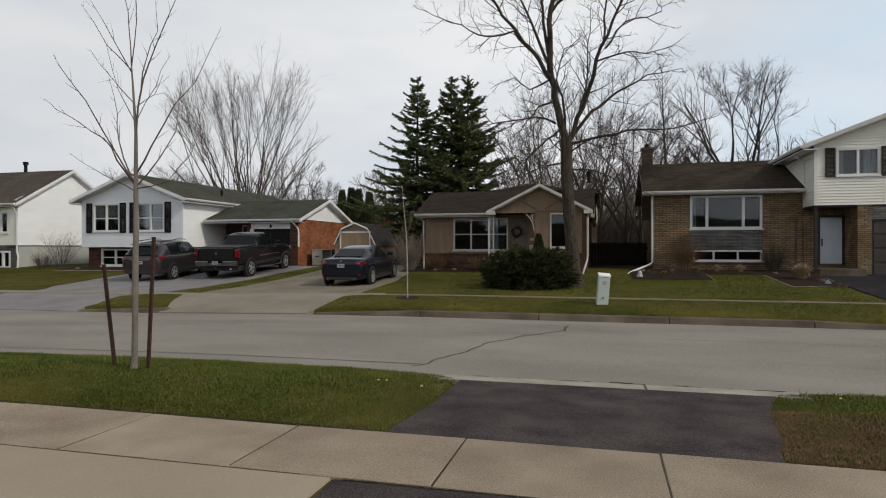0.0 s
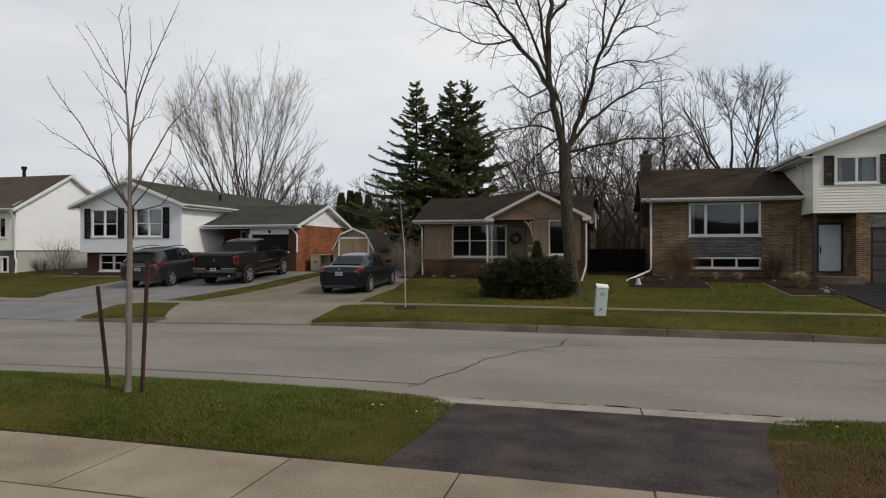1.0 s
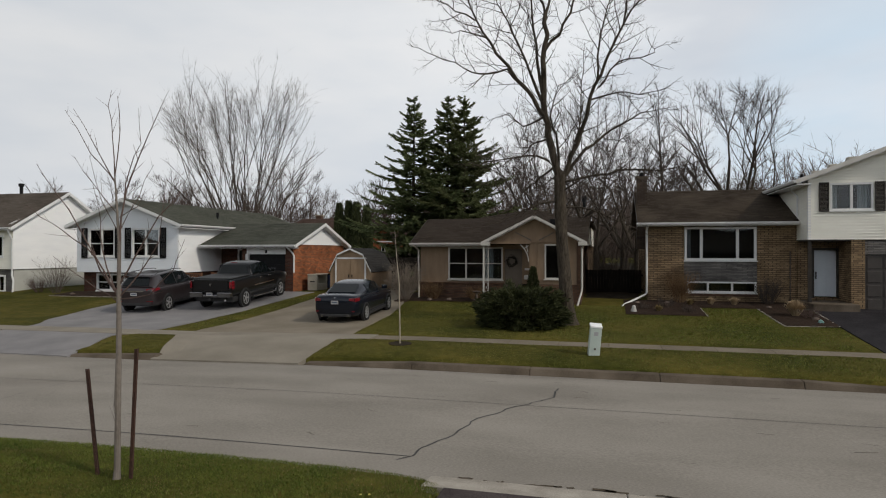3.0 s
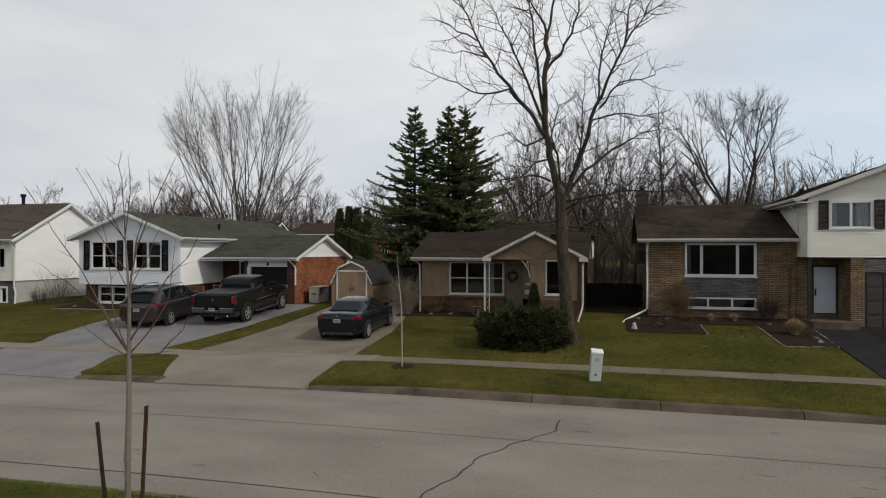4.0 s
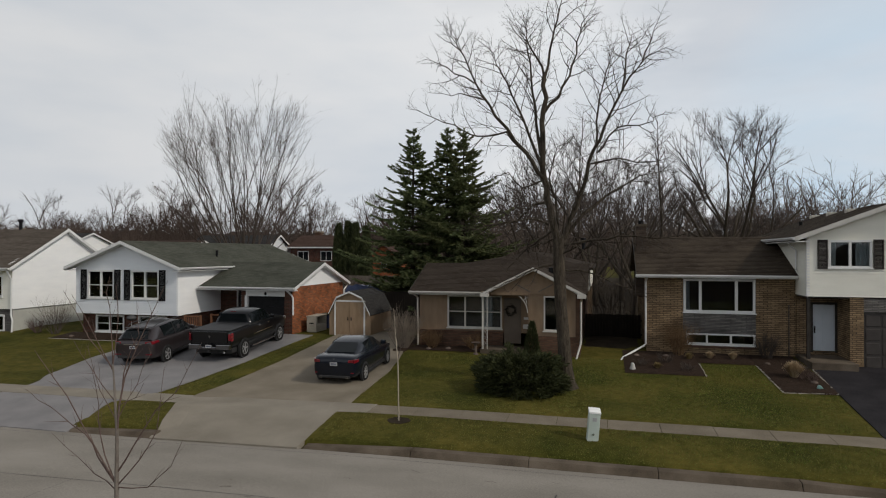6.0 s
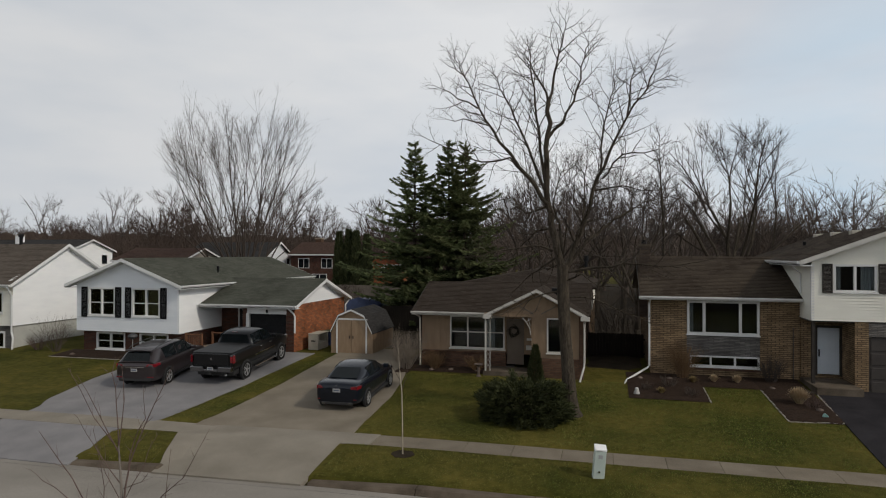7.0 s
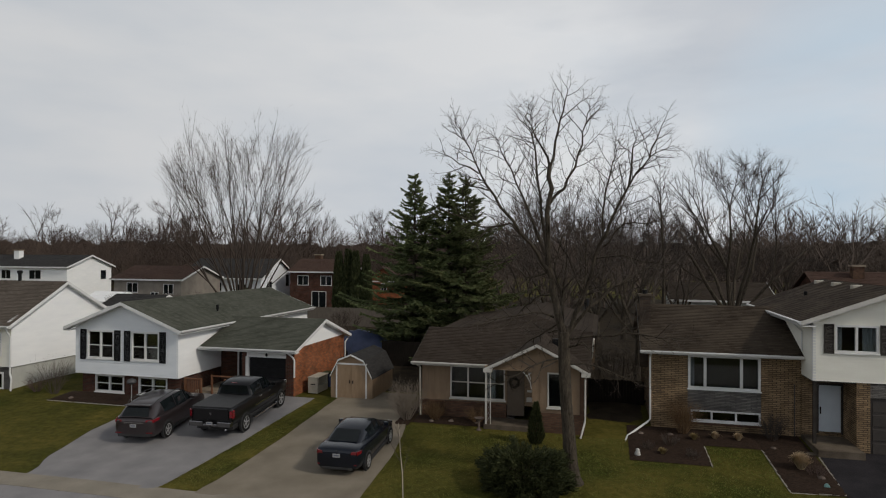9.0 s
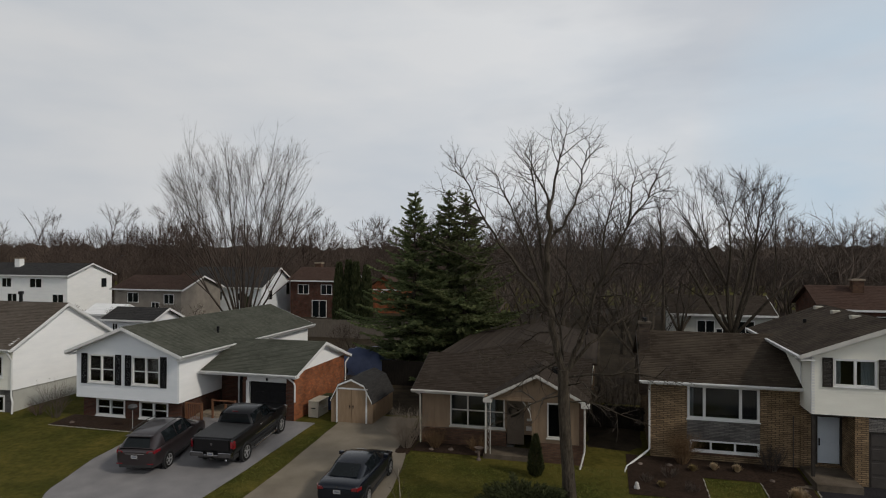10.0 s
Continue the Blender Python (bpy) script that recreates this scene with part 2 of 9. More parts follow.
M = dict(
    lawn=grass_mat(),
    blade=foliage("grass_blades", (0.043, 0.068, 0.010), (0.135, 0.152, 0.031), 0.8),
    blade_far=foliage("olive_grass_blades", (0.085, 0.090, 0.018), (0.185, 0.175, 0.048), 0.5),
    blade_deep=foliage("deep_grass_blades", (0.024, 0.048, 0.006), (0.070, 0.105, 0.018), 1.6),
    blade_green=foliage("green_lawn_blades", (0.058, 0.088, 0.013), (0.122, 0.152, 0.030), 0.5),
    straw=foliage("dry_grass", (0.13, 0.095, 0.04), (0.28, 0.21, 0.10), 2.0),
    road=surface("road_concrete", (0.176, 0.160, 0.138), (0.298, 0.274, 0.242), 0.55, 45, 0.92, 0.4, stretch=(0.55, 1.2, 1), fine_mix=0.5),
    asphalt=surface("asphalt_dark", (0.024, 0.019, 0.020), (0.104, 0.088, 0.086), 2.2, 70, 0.9, 0.9, fine_mix=0.55, spec=0.05, stretch=(0.9, 1.1, 1)),
    asphalt_grey=surface("asphalt_grey", (0.165, 0.16, 0.165), (0.25, 0.24, 0.24), 0.9, 60, 0.92, 0.3),
    pan=surface("pale_kerb_concrete", (0.20, 0.18, 0.152), (0.43, 0.395, 0.345), 3.0, 70, 0.92, 0.3, fine_mix=0.5),
    walk_dull=surface("dull_sidewalk_concrete", (0.120, 0.100, 0.074), (0.215, 0.185, 0.145), 1.2, 60, 0.92, 0.25, rnd=0.05, fine_mix=0.5),
    walk=surface("sidewalk_concrete", (0.165, 0.130, 0.094), (0.375, 0.312, 0.238), 1.6, 85, 0.92, 0.22, rnd=0.06, fine_mix=0.58),
    drive=surface("driveway_concrete", (0.148, 0.126, 0.096), (0.240, 0.208, 0.164), 0.9, 60, 0.92, 0.3, fine_mix=0.45),
    kerb=surface("kerb_concrete", (0.060, 0.047, 0.034), (0.150, 0.122, 0.094), 1.6, 60, 0.92, 0.3),
    scuff=surface("road_scuff", (0.10, 0.088, 0.074), (0.17, 0.152, 0.13), 9, 60, 0.95, 0.2),
    joint_soil=surface("joint_soil", (0.045, 0.036, 0.026), (0.100, 0.080, 0.058), 9, 60, 0.95, 0.3),
    tar=surface("tar", (0.018, 0.017, 0.016), (0.04, 0.037, 0.034), 9, 60, 0.6, 0.2),
    siding=surface("white_vinyl", (0.76, 0.765, 0.77), (0.84, 0.84, 0.835), 0.8, 30, 0.55, 0.02, stretch=(1, 1, 4)),
    siding_grey=surface("grey_white_vinyl", (0.66, 0.685, 0.715), (0.74, 0.76, 0.78), 0.8, 30, 0.55, 0.02, stretch=(1, 1, 4)),
    siding_cream=surface("cream_vinyl", (0.70, 0.68, 0.60), (0.80, 0.78, 0.70), 0.8, 30, 0.55, 0.02, stretch=(1, 1, 4)),
    trim=surface("white_trim", (0.60, 0.60, 0.595), (0.70, 0.70, 0.69), 2, 40, 0.45, 0.02),
    fascia_tan=surface("tan_trim", (0.50, 0.46, 0.40), (0.60, 0.56, 0.50), 2, 40, 0.5, 0.02),
    black=surface("black_paint", (0.005, 0.005, 0.006), (0.012, 0.012, 0.013), 4, 40, 0.6, 0.05, spec=0.15),
    shutter_brown=surface("brown_shutter", (0.024, 0.020, 0.017), (0.045, 0.039, 0.034), 4, 40, 0.5, 0.05, spec=0.2),
    roof_green=shingles("green_grey_shingles", (0.058, 0.061, 0.048), (0.090, 0.094, 0.076), (0.105, 0.107, 0.088)),
    roof_brown=shingles("brown_shingles", (0.033, 0.025, 0.019), (0.060, 0.047, 0.037), (0.048, 0.038, 0.031)),
    roof_grey=shingles("grey_brown_shingles", (0.076, 0.062, 0.050), (0.125, 0.104, 0.087), (0.115, 0.098, 0.082)),
    roof_dark=shingles("dark_brown_shingles", (0.030, 0.022, 0.016), (0.064, 0.050, 0.037), (0.080, 0.064, 0.048)),
    roof_black=shingles("charcoal_shingles", (0.028, 0.027, 0.027), (0.050, 0.048, 0.048), (0.043, 0.042, 0.041)),
    roof_red=shingles("red_brown_shingles", (0.052, 0.031, 0.024), (0.084, 0.052, 0.040), (0.07, 0.047, 0.038)),
    # on the split-level's garage, orange and dark brick carry sun and shade as colour
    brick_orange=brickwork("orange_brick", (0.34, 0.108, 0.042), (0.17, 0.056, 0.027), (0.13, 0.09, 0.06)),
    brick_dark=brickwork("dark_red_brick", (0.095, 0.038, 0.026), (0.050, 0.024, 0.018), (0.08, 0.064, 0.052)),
    brick_tan=brickwork("tan_brick", (0.27, 0.188, 0.108), (0.150, 0.104, 0.062), (0.060, 0.045, 0.033), 0.30, 0.080, 0.013),
    brick_brown=brickwork("brown_brick", (0.125, 0.070, 0.046), (0.070, 0.040, 0.028), (0.075, 0.055, 0.042)),
    chimney=brickwork("chimney_brick", (0.075, 0.055, 0.042), (0.045, 0.034, 0.028), (0.06, 0.05, 0.042)),
    stone_grey=brickwork("grey_ledgestone", (0.195, 0.182, 0.170), (0.105, 0.100, 0.096), (0.055, 0.052, 0.050), 0.42, 0.062, 0.010, True),
    stucco=surface("beige_stucco", (0.20, 0.175, 0.15), (0.29, 0.26, 0.225), 1.2, 30, 0.9, 0.2),
    render=surface("cement_render", (0.36, 0.36, 0.33), (0.46, 0.46, 0.43), 1.2, 30, 0.9, 0.2),
    tan_wall=surface("tan_board", (0.200, 0.140, 0.092), (0.255, 0.182, 0.123), 1.5, 30, 0.75, 0.06, stretch=(4, 4, 1)),
    shed_wall=surface("shed_siding", (0.225, 0.155, 0.098), (0.300, 0.215, 0.142), 1.5, 30, 0.75, 0.06, stretch=(4, 4, 1)),
    wood=surface("weathered_wood", (0.10, 0.085, 0.07), (0.17, 0.145, 0.12), 3, 30, 0.85, 0.2, stretch=(4, 4, 0.6)),
    deck=surface("brown_wood", (0.12, 0.055, 0.030), (0.19, 0.095, 0.055), 3, 30, 0.8, 0.15),
    fence=surface("dark_fence", (0.008, 0.007, 0.006), (0.020, 0.016, 0.013), 3, 30, 0.9, 0.2, stretch=(4, 4, 0.6)),
    bark=surface("bark", (0.014, 0.012, 0.009), (0.092, 0.075, 0.057), 11, 40, 0.95, 1.0, stretch=(1, 1, 0.2), fine_mix=0.45),
    bark_pale=surface("pale_bark", (0.26, 0.22, 0.17), (0.40, 0.35, 0.28), 6, 40, 0.9, 0.2, stretch=(1, 1, 0.4)),
    bark_grey=surface("grey_bark", (0.13, 0.112, 0.098), (0.215, 0.19, 0.165), 6, 40, 0.9, 0.4, stretch=(1, 1, 0.4)),
    twig=surface("twigs", (0.042, 0.034, 0.030), (0.088, 0.072, 0.062), 3, 20, 0.95, 0.0),
    stem=surface("grey_brown_stems", (0.040, 0.031, 0.026), (0.085, 0.068, 0.056), 3, 20, 0.95, 0.0, stretch=(1, 1, 0.3)),
    twig_tan=surface("tan_twigs", (0.062, 0.049, 0.042), (0.118, 0.095, 0.080), 3, 20, 0.95, 0.0),
    twig_pale=surface("pale_twigs", (0.15, 0.122, 0.098), (0.25, 0.21, 0.17), 3, 20, 0.95, 0.0),
    twig_red=surface("red_twigs", (0.085, 0.058, 0.050), (0.150, 0.108, 0.095), 3, 20, 0.95, 0.0),
    woods_light=surface("brown_garden_twigs", (0.075, 0.058, 0.048), (0.160, 0.128, 0.106), 0.2, 3, 1.0, 0.0),
    woods=surface("far_twigs", (0.042, 0.031, 0.026), (0.100, 0.075, 0.062), 0.2, 3, 1.0, 0.0),
    spruce=foliage("spruce_needles", (0.060, 0.082, 0.036), (0.155, 0.178, 0.080), 0.35, 0.9),
    spruce_olive=foliage("olive_spruce_needles", (0.064, 0.082, 0.034), (0.160, 0.172, 0.078), 0.35, 0.9),
    juniper=foliage("juniper_needles", (0.018, 0.023, 0.010), (0.062, 0.068, 0.028), 1.5),
    cedar=foliage("cedar_leaves", (0.024, 0.034, 0.015), (0.066, 0.072, 0.032), 1.0),
    dry=foliage("dry_leaves", (0.090, 0.052, 0.028), (0.24, 0.155, 0.085), 2.0),
    pampas=foliage("pampas", (0.30, 0.22, 0.13), (0.48, 0.37, 0.24), 3.0),
    mulch=surface("mulch", (0.014, 0.009, 0.006), (0.042, 0.026, 0.018), 9, 60, 0.95, 0.9),
    rock=surface("rock", (0.075, 0.055, 0.045), (0.17, 0.135, 0.115), 5, 40, 0.9, 0.5, rnd=0.2),
    metal_green=surface("pale_green_metal", (0.42, 0.49, 0.45), (0.50, 0.56, 0.52), 3, 40, 0.5, 0.03),
    rust=surface("rusty_steel", (0.035, 0.022, 0.018), (0.085, 0.046, 0.034), 12, 60, 0.8, 0.3),
    glass=pane_glass("window_glass"),
    dark=surface("dark_interior", (0.010, 0.010, 0.011), (0.022, 0.021, 0.021), 3, 20, 0.9, 0.0),
    room=surface("dim_room", (0.10, 0.095, 0.09), (0.16, 0.15, 0.14), 1, 20, 0.9, 0.0),
    curtain=surface("curtain", (0.42, 0.42, 0.42), (0.60, 0.60, 0.60), 2, 30, 0.9, 0.0, stretch=(12, 12, 0.3)),
    door_tan=surface("brown_door", (0.090, 0.066, 0.047), (0.125, 0.094, 0.068), 2, 30, 0.5, 0.03),
    wreath=foliage("wreath_twigs", (0.014, 0.013, 0.009), (0.044, 0.034, 0.024), 6.0),
    door_blue=surface("pale_door", (0.50, 0.55, 0.60), (0.57, 0.61, 0.66), 2, 30, 0.45, 0.02),
    garage_brown=surface("brown_panel", (0.040, 0.034, 0.031), (0.065, 0.057, 0.052), 2, 30, 0.5, 0.03, spec=0.3),
    tyre=surface("rubber", (0.010, 0.010, 0.010), (0.022, 0.022, 0.022), 6, 60, 0.8, 0.1),
    chrome=surface("chrome", (0.55, 0.55, 0.56), (0.7, 0.7, 0.7), 4, 40, 0.18, 0.0, metal=1.0),
    alloy=surface("alloy", (0.34, 0.34, 0.35), (0.48, 0.48, 0.49), 4, 40, 0.32, 0.0, metal=0.5),
    alloy_dark=surface("dull_chrome", (0.16, 0.16, 0.165), (0.26, 0.26, 0.265), 4, 40, 0.22, 0.0, metal=1.0),
    car_glass=surface("tinted_glass", (0.005, 0.007, 0.008), (0.010, 0.013, 0.015), 2, 20, 0.04, 0.0, spec=0.24),
    tail=surface("tail_light", (0.10, 0.003, 0.007), (0.20, 0.006, 0.014), 8, 40, 0.15, 0.0, coat=1.0),
    plate=surface("plate_white", (0.30, 0.30, 0.31), (0.38, 0.38, 0.39), 8, 40, 0.4, 0.0),
    blue_bar=surface("plate_blue", (0.06, 0.075, 0.12), (0.09, 0.11, 0.16), 8, 40, 0.4, 0.0),
    paint_slate=surface("slate_car_paint", (0.005, 0.007, 0.013), (0.008, 0.011, 0.018), 1, 60, 0.22, 0.0, coat=0.45, spec=0.2, metal=0.15),
    paint_black=surface("black_car_paint", (0.004, 0.004, 0.005), (0.006, 0.006, 0.007), 1, 60, 0.3, 0.0, coat=0.5, spec=0.2),
    paint_brown=surface("grey_brown_car_paint", (0.036, 0.028, 0.030), (0.050, 0.040, 0.042), 1, 60, 0.28, 0.0, coat=0.7, spec=0.35, metal=0.55),
    plastic=surface("black_plastic", (0.014, 0.014, 0.015), (0.026, 0.026, 0.027), 6, 60, 0.6, 0.1),
    beige=surface("beige_metal", (0.36, 0.33, 0.27), (0.45, 0.42, 0.35), 3, 30, 0.55, 0.05),
    tarp=surface("blue_tarp", (0.020, 0.035, 0.09), (0.045, 0.065, 0.15), 2, 20, 0.45, 0.4),
    teal=surface("teal_glaze", (0.10, 0.24, 0.23), (0.28, 0.42, 0.39), 7, 20, 0.35, 0.0),
    edge=surface("pale_edging", (0.22, 0.20, 0.175), (0.36, 0.335, 0.30), 5, 30, 0.9, 0.1),
    apron=surface("apron_concrete", (0.172, 0.152, 0.122), (0.272, 0.244, 0.202), 0.8, 60, 0.92, 0.3, fine_mix=0.45),
    litter=surface("leaf_litter", (0.016, 0.012, 0.008), (0.048, 0.036, 0.022), 1.5, 25, 0.95, 0.6),
    feeder=surface("dark_grey_metal", (0.035, 0.035, 0.037), (0.06, 0.06, 0.063), 4, 30, 0.6, 0.05),
    pad=surface("pad_concrete", (0.27, 0.225, 0.165), (0.36, 0.305, 0.23), 0.7, 60, 0.92, 0.2, fine_mix=0.4),
    bloom=surface("weed_bloom", (0.42, 0.36, 0.06), (0.60, 0.55, 0.22), 9, 60, 0.8, 0.0),
    trim_dull=surface("dull_trim", (0.44, 0.42, 0.39), (0.56, 0.54, 0.50), 2, 40, 0.55, 0.02),
    woods_far=surface("far_woods", (0.045, 0.034, 0.028), (0.125, 0.095, 0.078), 0.9, 6, 1.0, 0.0, stretch=(1, 1, 0.22)),
    asphalt_black=surface("fresh_asphalt", (0.010, 0.0095, 0.011), (0.034, 0.031, 0.035), 1.2, 95, 0.85, 0.6, fine_mix=0.42),
    white_stone=surface("white_stone", (0.38, 0.37, 0.35), (0.55, 0.54, 0.52), 5, 30, 0.8, 0.1),
)


# ---- mesh tools ----
class Geo:
    """Collects vertices and faces for one mesh."""

    def __init__(self):
        self.v, self.f = [], []

    def add(self, vs, fs):
        n = len(self.v)
        self.v.extend(vs)
        self.f.extend([tuple(n + i for i in f) for f in fs])
        return self

    def box(self, x0, x1, y0, y1, z0, z1):
        return self.add([(x0, y0, z0), (x1, y0, z0), (x1, y1, z0), (x0, y1, z0), (x0, y0, z1), (x1, y0, z1), (x1, y1, z1), (x0, y1, z1)],
                        [(0, 3, 2, 1), (4, 5, 6, 7), (0, 1, 5, 4), (1, 2, 6, 5), (2, 3, 7, 6), (3, 0, 4, 7)])

    def slab(self, poly, d):
        """A polygon pushed along d into a solid."""
        n, d = len(poly), Vector(d)
        a = [Vector(p) for p in poly]
        normal = sum((a[i].cross(a[(i + 1) % n]) for i in range(n)), Vector())
        if normal.dot(d) > 0:
            a.reverse()
        return self.add([tuple(p) for p in a] + [tuple(p + d) for p in a],
                        [tuple(range(n)), tuple(range(2 * n - 1, n - 1, -1))] + [(i, n + i, n + (i + 1) % n, (i + 1) % n) for i in range(n)])

    def path(self, pts, radii, n=6, cap=True):
        """A tube along pts."""
        pts = [Vector(p) for p in pts]
        base, vs, fs = None, [], []
        side = None
        for i, p in enumerate(pts):
            d = (pts[min(i + 1, len(pts) - 1)] - pts[max(i - 1, 0)])
            d = d.normalized() if d.length > 1e-9 else Vector((0, 0, 1))
            if side is None:
                side = d.orthogonal().normalized()
            side = (side - d * side.dot(d))
            side = side.normalized() if side.length > 1e-6 else d.orthogonal().normalized()
            up = d.cross(side)
            for k in range(n):
                a = 2 * math.pi * k / n
                vs.append(tuple(p + (side * math.cos(a) + up * math.sin(a)) * radii[i]))
        for i in range(len(pts) - 1):
            for k in range(n):
                k2 = (k + 1) % n
                fs.append((i * n + k, i * n + k2, (i + 1) * n + k2, (i + 1) * n + k))
        if cap:
            fs.append(tuple(range(n - 1, -1, -1)))
            fs.append(tuple(range((len(pts) - 1) * n, len(pts) * n)))
        return self.add(vs, fs)

    def lathe(self, centre, axis, profile, n=20):
        """profile: (distance along axis, radius) turned about an axis through centre."""
        ax = Vector(axis).normalized()
        s = ax.orthogonal().normalized()
        u = ax.cross(s)
        c = Vector(centre)
        vs, fs = [], []
        for h, r in profile:
            for k in range(n):
                a = 2 * math.pi * k / n
                vs.append(tuple(c + ax * h + (s * math.cos(a) + u * math.sin(a)) * r))
        for i in range(len(profile) - 1):
            for k in range(n):
                k2 = (k + 1) % n
                fs.append((i * n + k, i * n + k2, (i + 1) * n + k2, (i + 1) * n + k))
        fs.append(tuple(range(n - 1, -1, -1)))
        fs.append(tuple(range((len(profile) - 1) * n, len(profile) * n)))
        return self.add(vs, fs)

    def courses(self, poly, up, step, lift, start=0.0):
        """Overlapping courses (shingles, clapboards) on a plane polygon: each strip stands proud at its lower edge."""
        a = [Vector(p) for p in poly]
        n = len(a)
        normal = sum((a[i].cross(a[(i + 1) % n]) for i in range(n)), Vector()).normalized()
        up = Vector(up)
        up = (up - normal * up.dot(normal)).normalized()
        hs = [p.dot(up) for p in a]
        lo, hi = min(hs), max(hs)
        h = lo + start
        while h < hi - 1e-5:
            q = clip(clip(a, up, h, True), up, h + step, False)
            if len(q) >= 3:
                top = min(h + step, hi)
                vs = [p + normal * (lift * (1 - (p.dot(up) - h) / step) + 0.001) for p in q]
                k = len(self.v)
                self.v.extend(tuple(p) for p in vs)
                self.f.append(tuple(range(k, k + len(vs))))
                low = [i for i in range(len(q)) if abs(q[i].dot(up) - h) < 1e-4 and abs(q[(i + 1) % len(q)].dot(up) - h) < 1e-4]
                for i in low:
                    j = (i + 1) % len(q)
                    m = len(self.v)
                    self.v.extend([tuple(q[i]), tuple(q[j])])
                    self.f.append((m, m + 1, k + j, k + i))
            h += step
        return self

    def mesh(self, name):
        me = bpy.data.meshes.new(name)
        me.from_pydata(self.v, [], self.f)
        me.update()
        return me


def clip(a, up, h, above):
    out = []
    for i in range(len(a)):
        p, q = a[i], a[(i + 1) % len(a)]
        dp, dq = p.dot(up) - h, q.dot(up) - h
        if not above:
            dp, dq = -dp, -dq
        if dp >= -1e-7:
            out.append(p)
        if (dp > 1e-7 and dq < -1e-7) or (dp < -1e-7 and dq > 1e-7):
            out.append(p + (q - p) * (dp / (dp - dq)))
    return out


def thing(name, x=0, y=0, z=0, label="", category="", group="", kind="", rz=0):
    ob = new(name)
    ob.empty_display_size = 0.2
    ob.matrix_basis = pose(x, y, z, 0, 0, rz)
    return tagged(ob, label, category, group, kind)


def part(name, geo, material, parent=None, label="", local=False, bevel=0.0, smooth=False):
    """Links geo as one mesh. Unless local, its numbers are of the world, also under a parent."""
    me = geo.mesh(name)
    me.materials.append(material)
    if smooth:
        me.polygons.foreach_set("use_smooth", [True] * len(me.polygons))
    ob = new(name, me)
    if parent is not None:
        ob.parent = parent
        if not local:
            m, o = Matrix(), parent
            while o is not None:
                m = o.matrix_basis.inverted() @ m if o.parent is None else m @ Matrix()
                o = o.parent
            ob.matrix_parent_inverse = m if parent.parent is None else Matrix()
    if bevel:
        b = ob.modifiers.new("bevel", "BEVEL")
        b.width, b.segments, b.limit_method = bevel, 2, "ANGLE"
    return tagged(ob, label) if label else ob


def single(name, geo, material, label, category, group="", kind="", bevel=0.0, smooth=False):
    """A thing of one mesh."""
    return tagged(part(name, geo, material, None, "", False, bevel, smooth), label, category, group, kind)


def smoothstep(a, b, x):
    t = min(1.0, max(0.0, (x - a) / (b - a)))
    return t * t * (3 - 2 * t)


def lerp_table(table, x):
    for (x0, y0), (x1, y1) in zip(table, table[1:]):
        if x <= x1:
            return y0 + (y1 - y0) * max(0.0, (x - x0)) / (x1 - x0)
    return table[-1][1]


# ---- the ground ----
RISE = [(15.62, 0.05), (17.9, 0.182), (19.1, 0.19), (24.0, 0.38), (30.0, 0.74), (45.0, 0.85), (90.0, 0.85), (3000.0, 0.85)]
NEAR_Y, FAR_Y = 7.80, 15.22
ROAD = [(7.75, 0.0), (8.44, 0.0), (10.1, 0.025), (11.7, 0.035), (13.3, 0.022), (14.86, -0.05), (15.22, -0.11), (15.6, -0.11)]


def dip(x):
    return -0.13 * smoothstep(-5, -15, x) - 0.10 * smoothstep(-15, -32, x)


def cut(x):
    """1 where a driveway crosses the far kerb."""
    return max(smoothstep(a - 0.35, a + 0.15, x) * (1 - smoothstep(b - 0.15, b + 0.35, x)) for a, b in ((-21.1, -15.3), (-12.4, -7.7), (7.0, 14.2)))


def level(x, y):
    """Height of the finished ground."""
    if y < 5.0:
        return 0.085
    if y < NEAR_Y:
        mound = lerp_table([(5.0, 0.0), (5.25, 0.09), (5.8, 0.155), (6.3, 0.165), (7.0, 0.11), (7.6, 0.03), (7.8, 0.0)], y)
        return 0.085 - 0.045 * (y - 5.0) / (NEAR_Y - 5.0) + dip(x) * smoothstep(5, 8, y) + mound * (smoothstep(-1.75, -3.6, x) + 0.5 * smoothstep(1.6, 3.0, x))
    if y < FAR_Y:
        return dip(x) + lerp_table(ROAD, y)
    if y < 15.62:
        return 0.05 + dip(x) - 0.12 * cut(x)
    lift = 0.0
    if y < 17.89:
        lift = 0.05 * smoothstep(15.62, 16.6, y) + 0.025 * smoothstep(17.0, 17.8, y)
    elif y > 19.07:
        lift = 0.04 * (1 - smoothstep(19.1, 22.0, y))
    return lerp_table(RISE, y) + lift * (1 - cut(x)) - 0.12 * cut(x) * (1 - smoothstep(15.6, 17.6, y)) + dip(x) * (1 - 0.75 * smoothstep(19, 30, y))


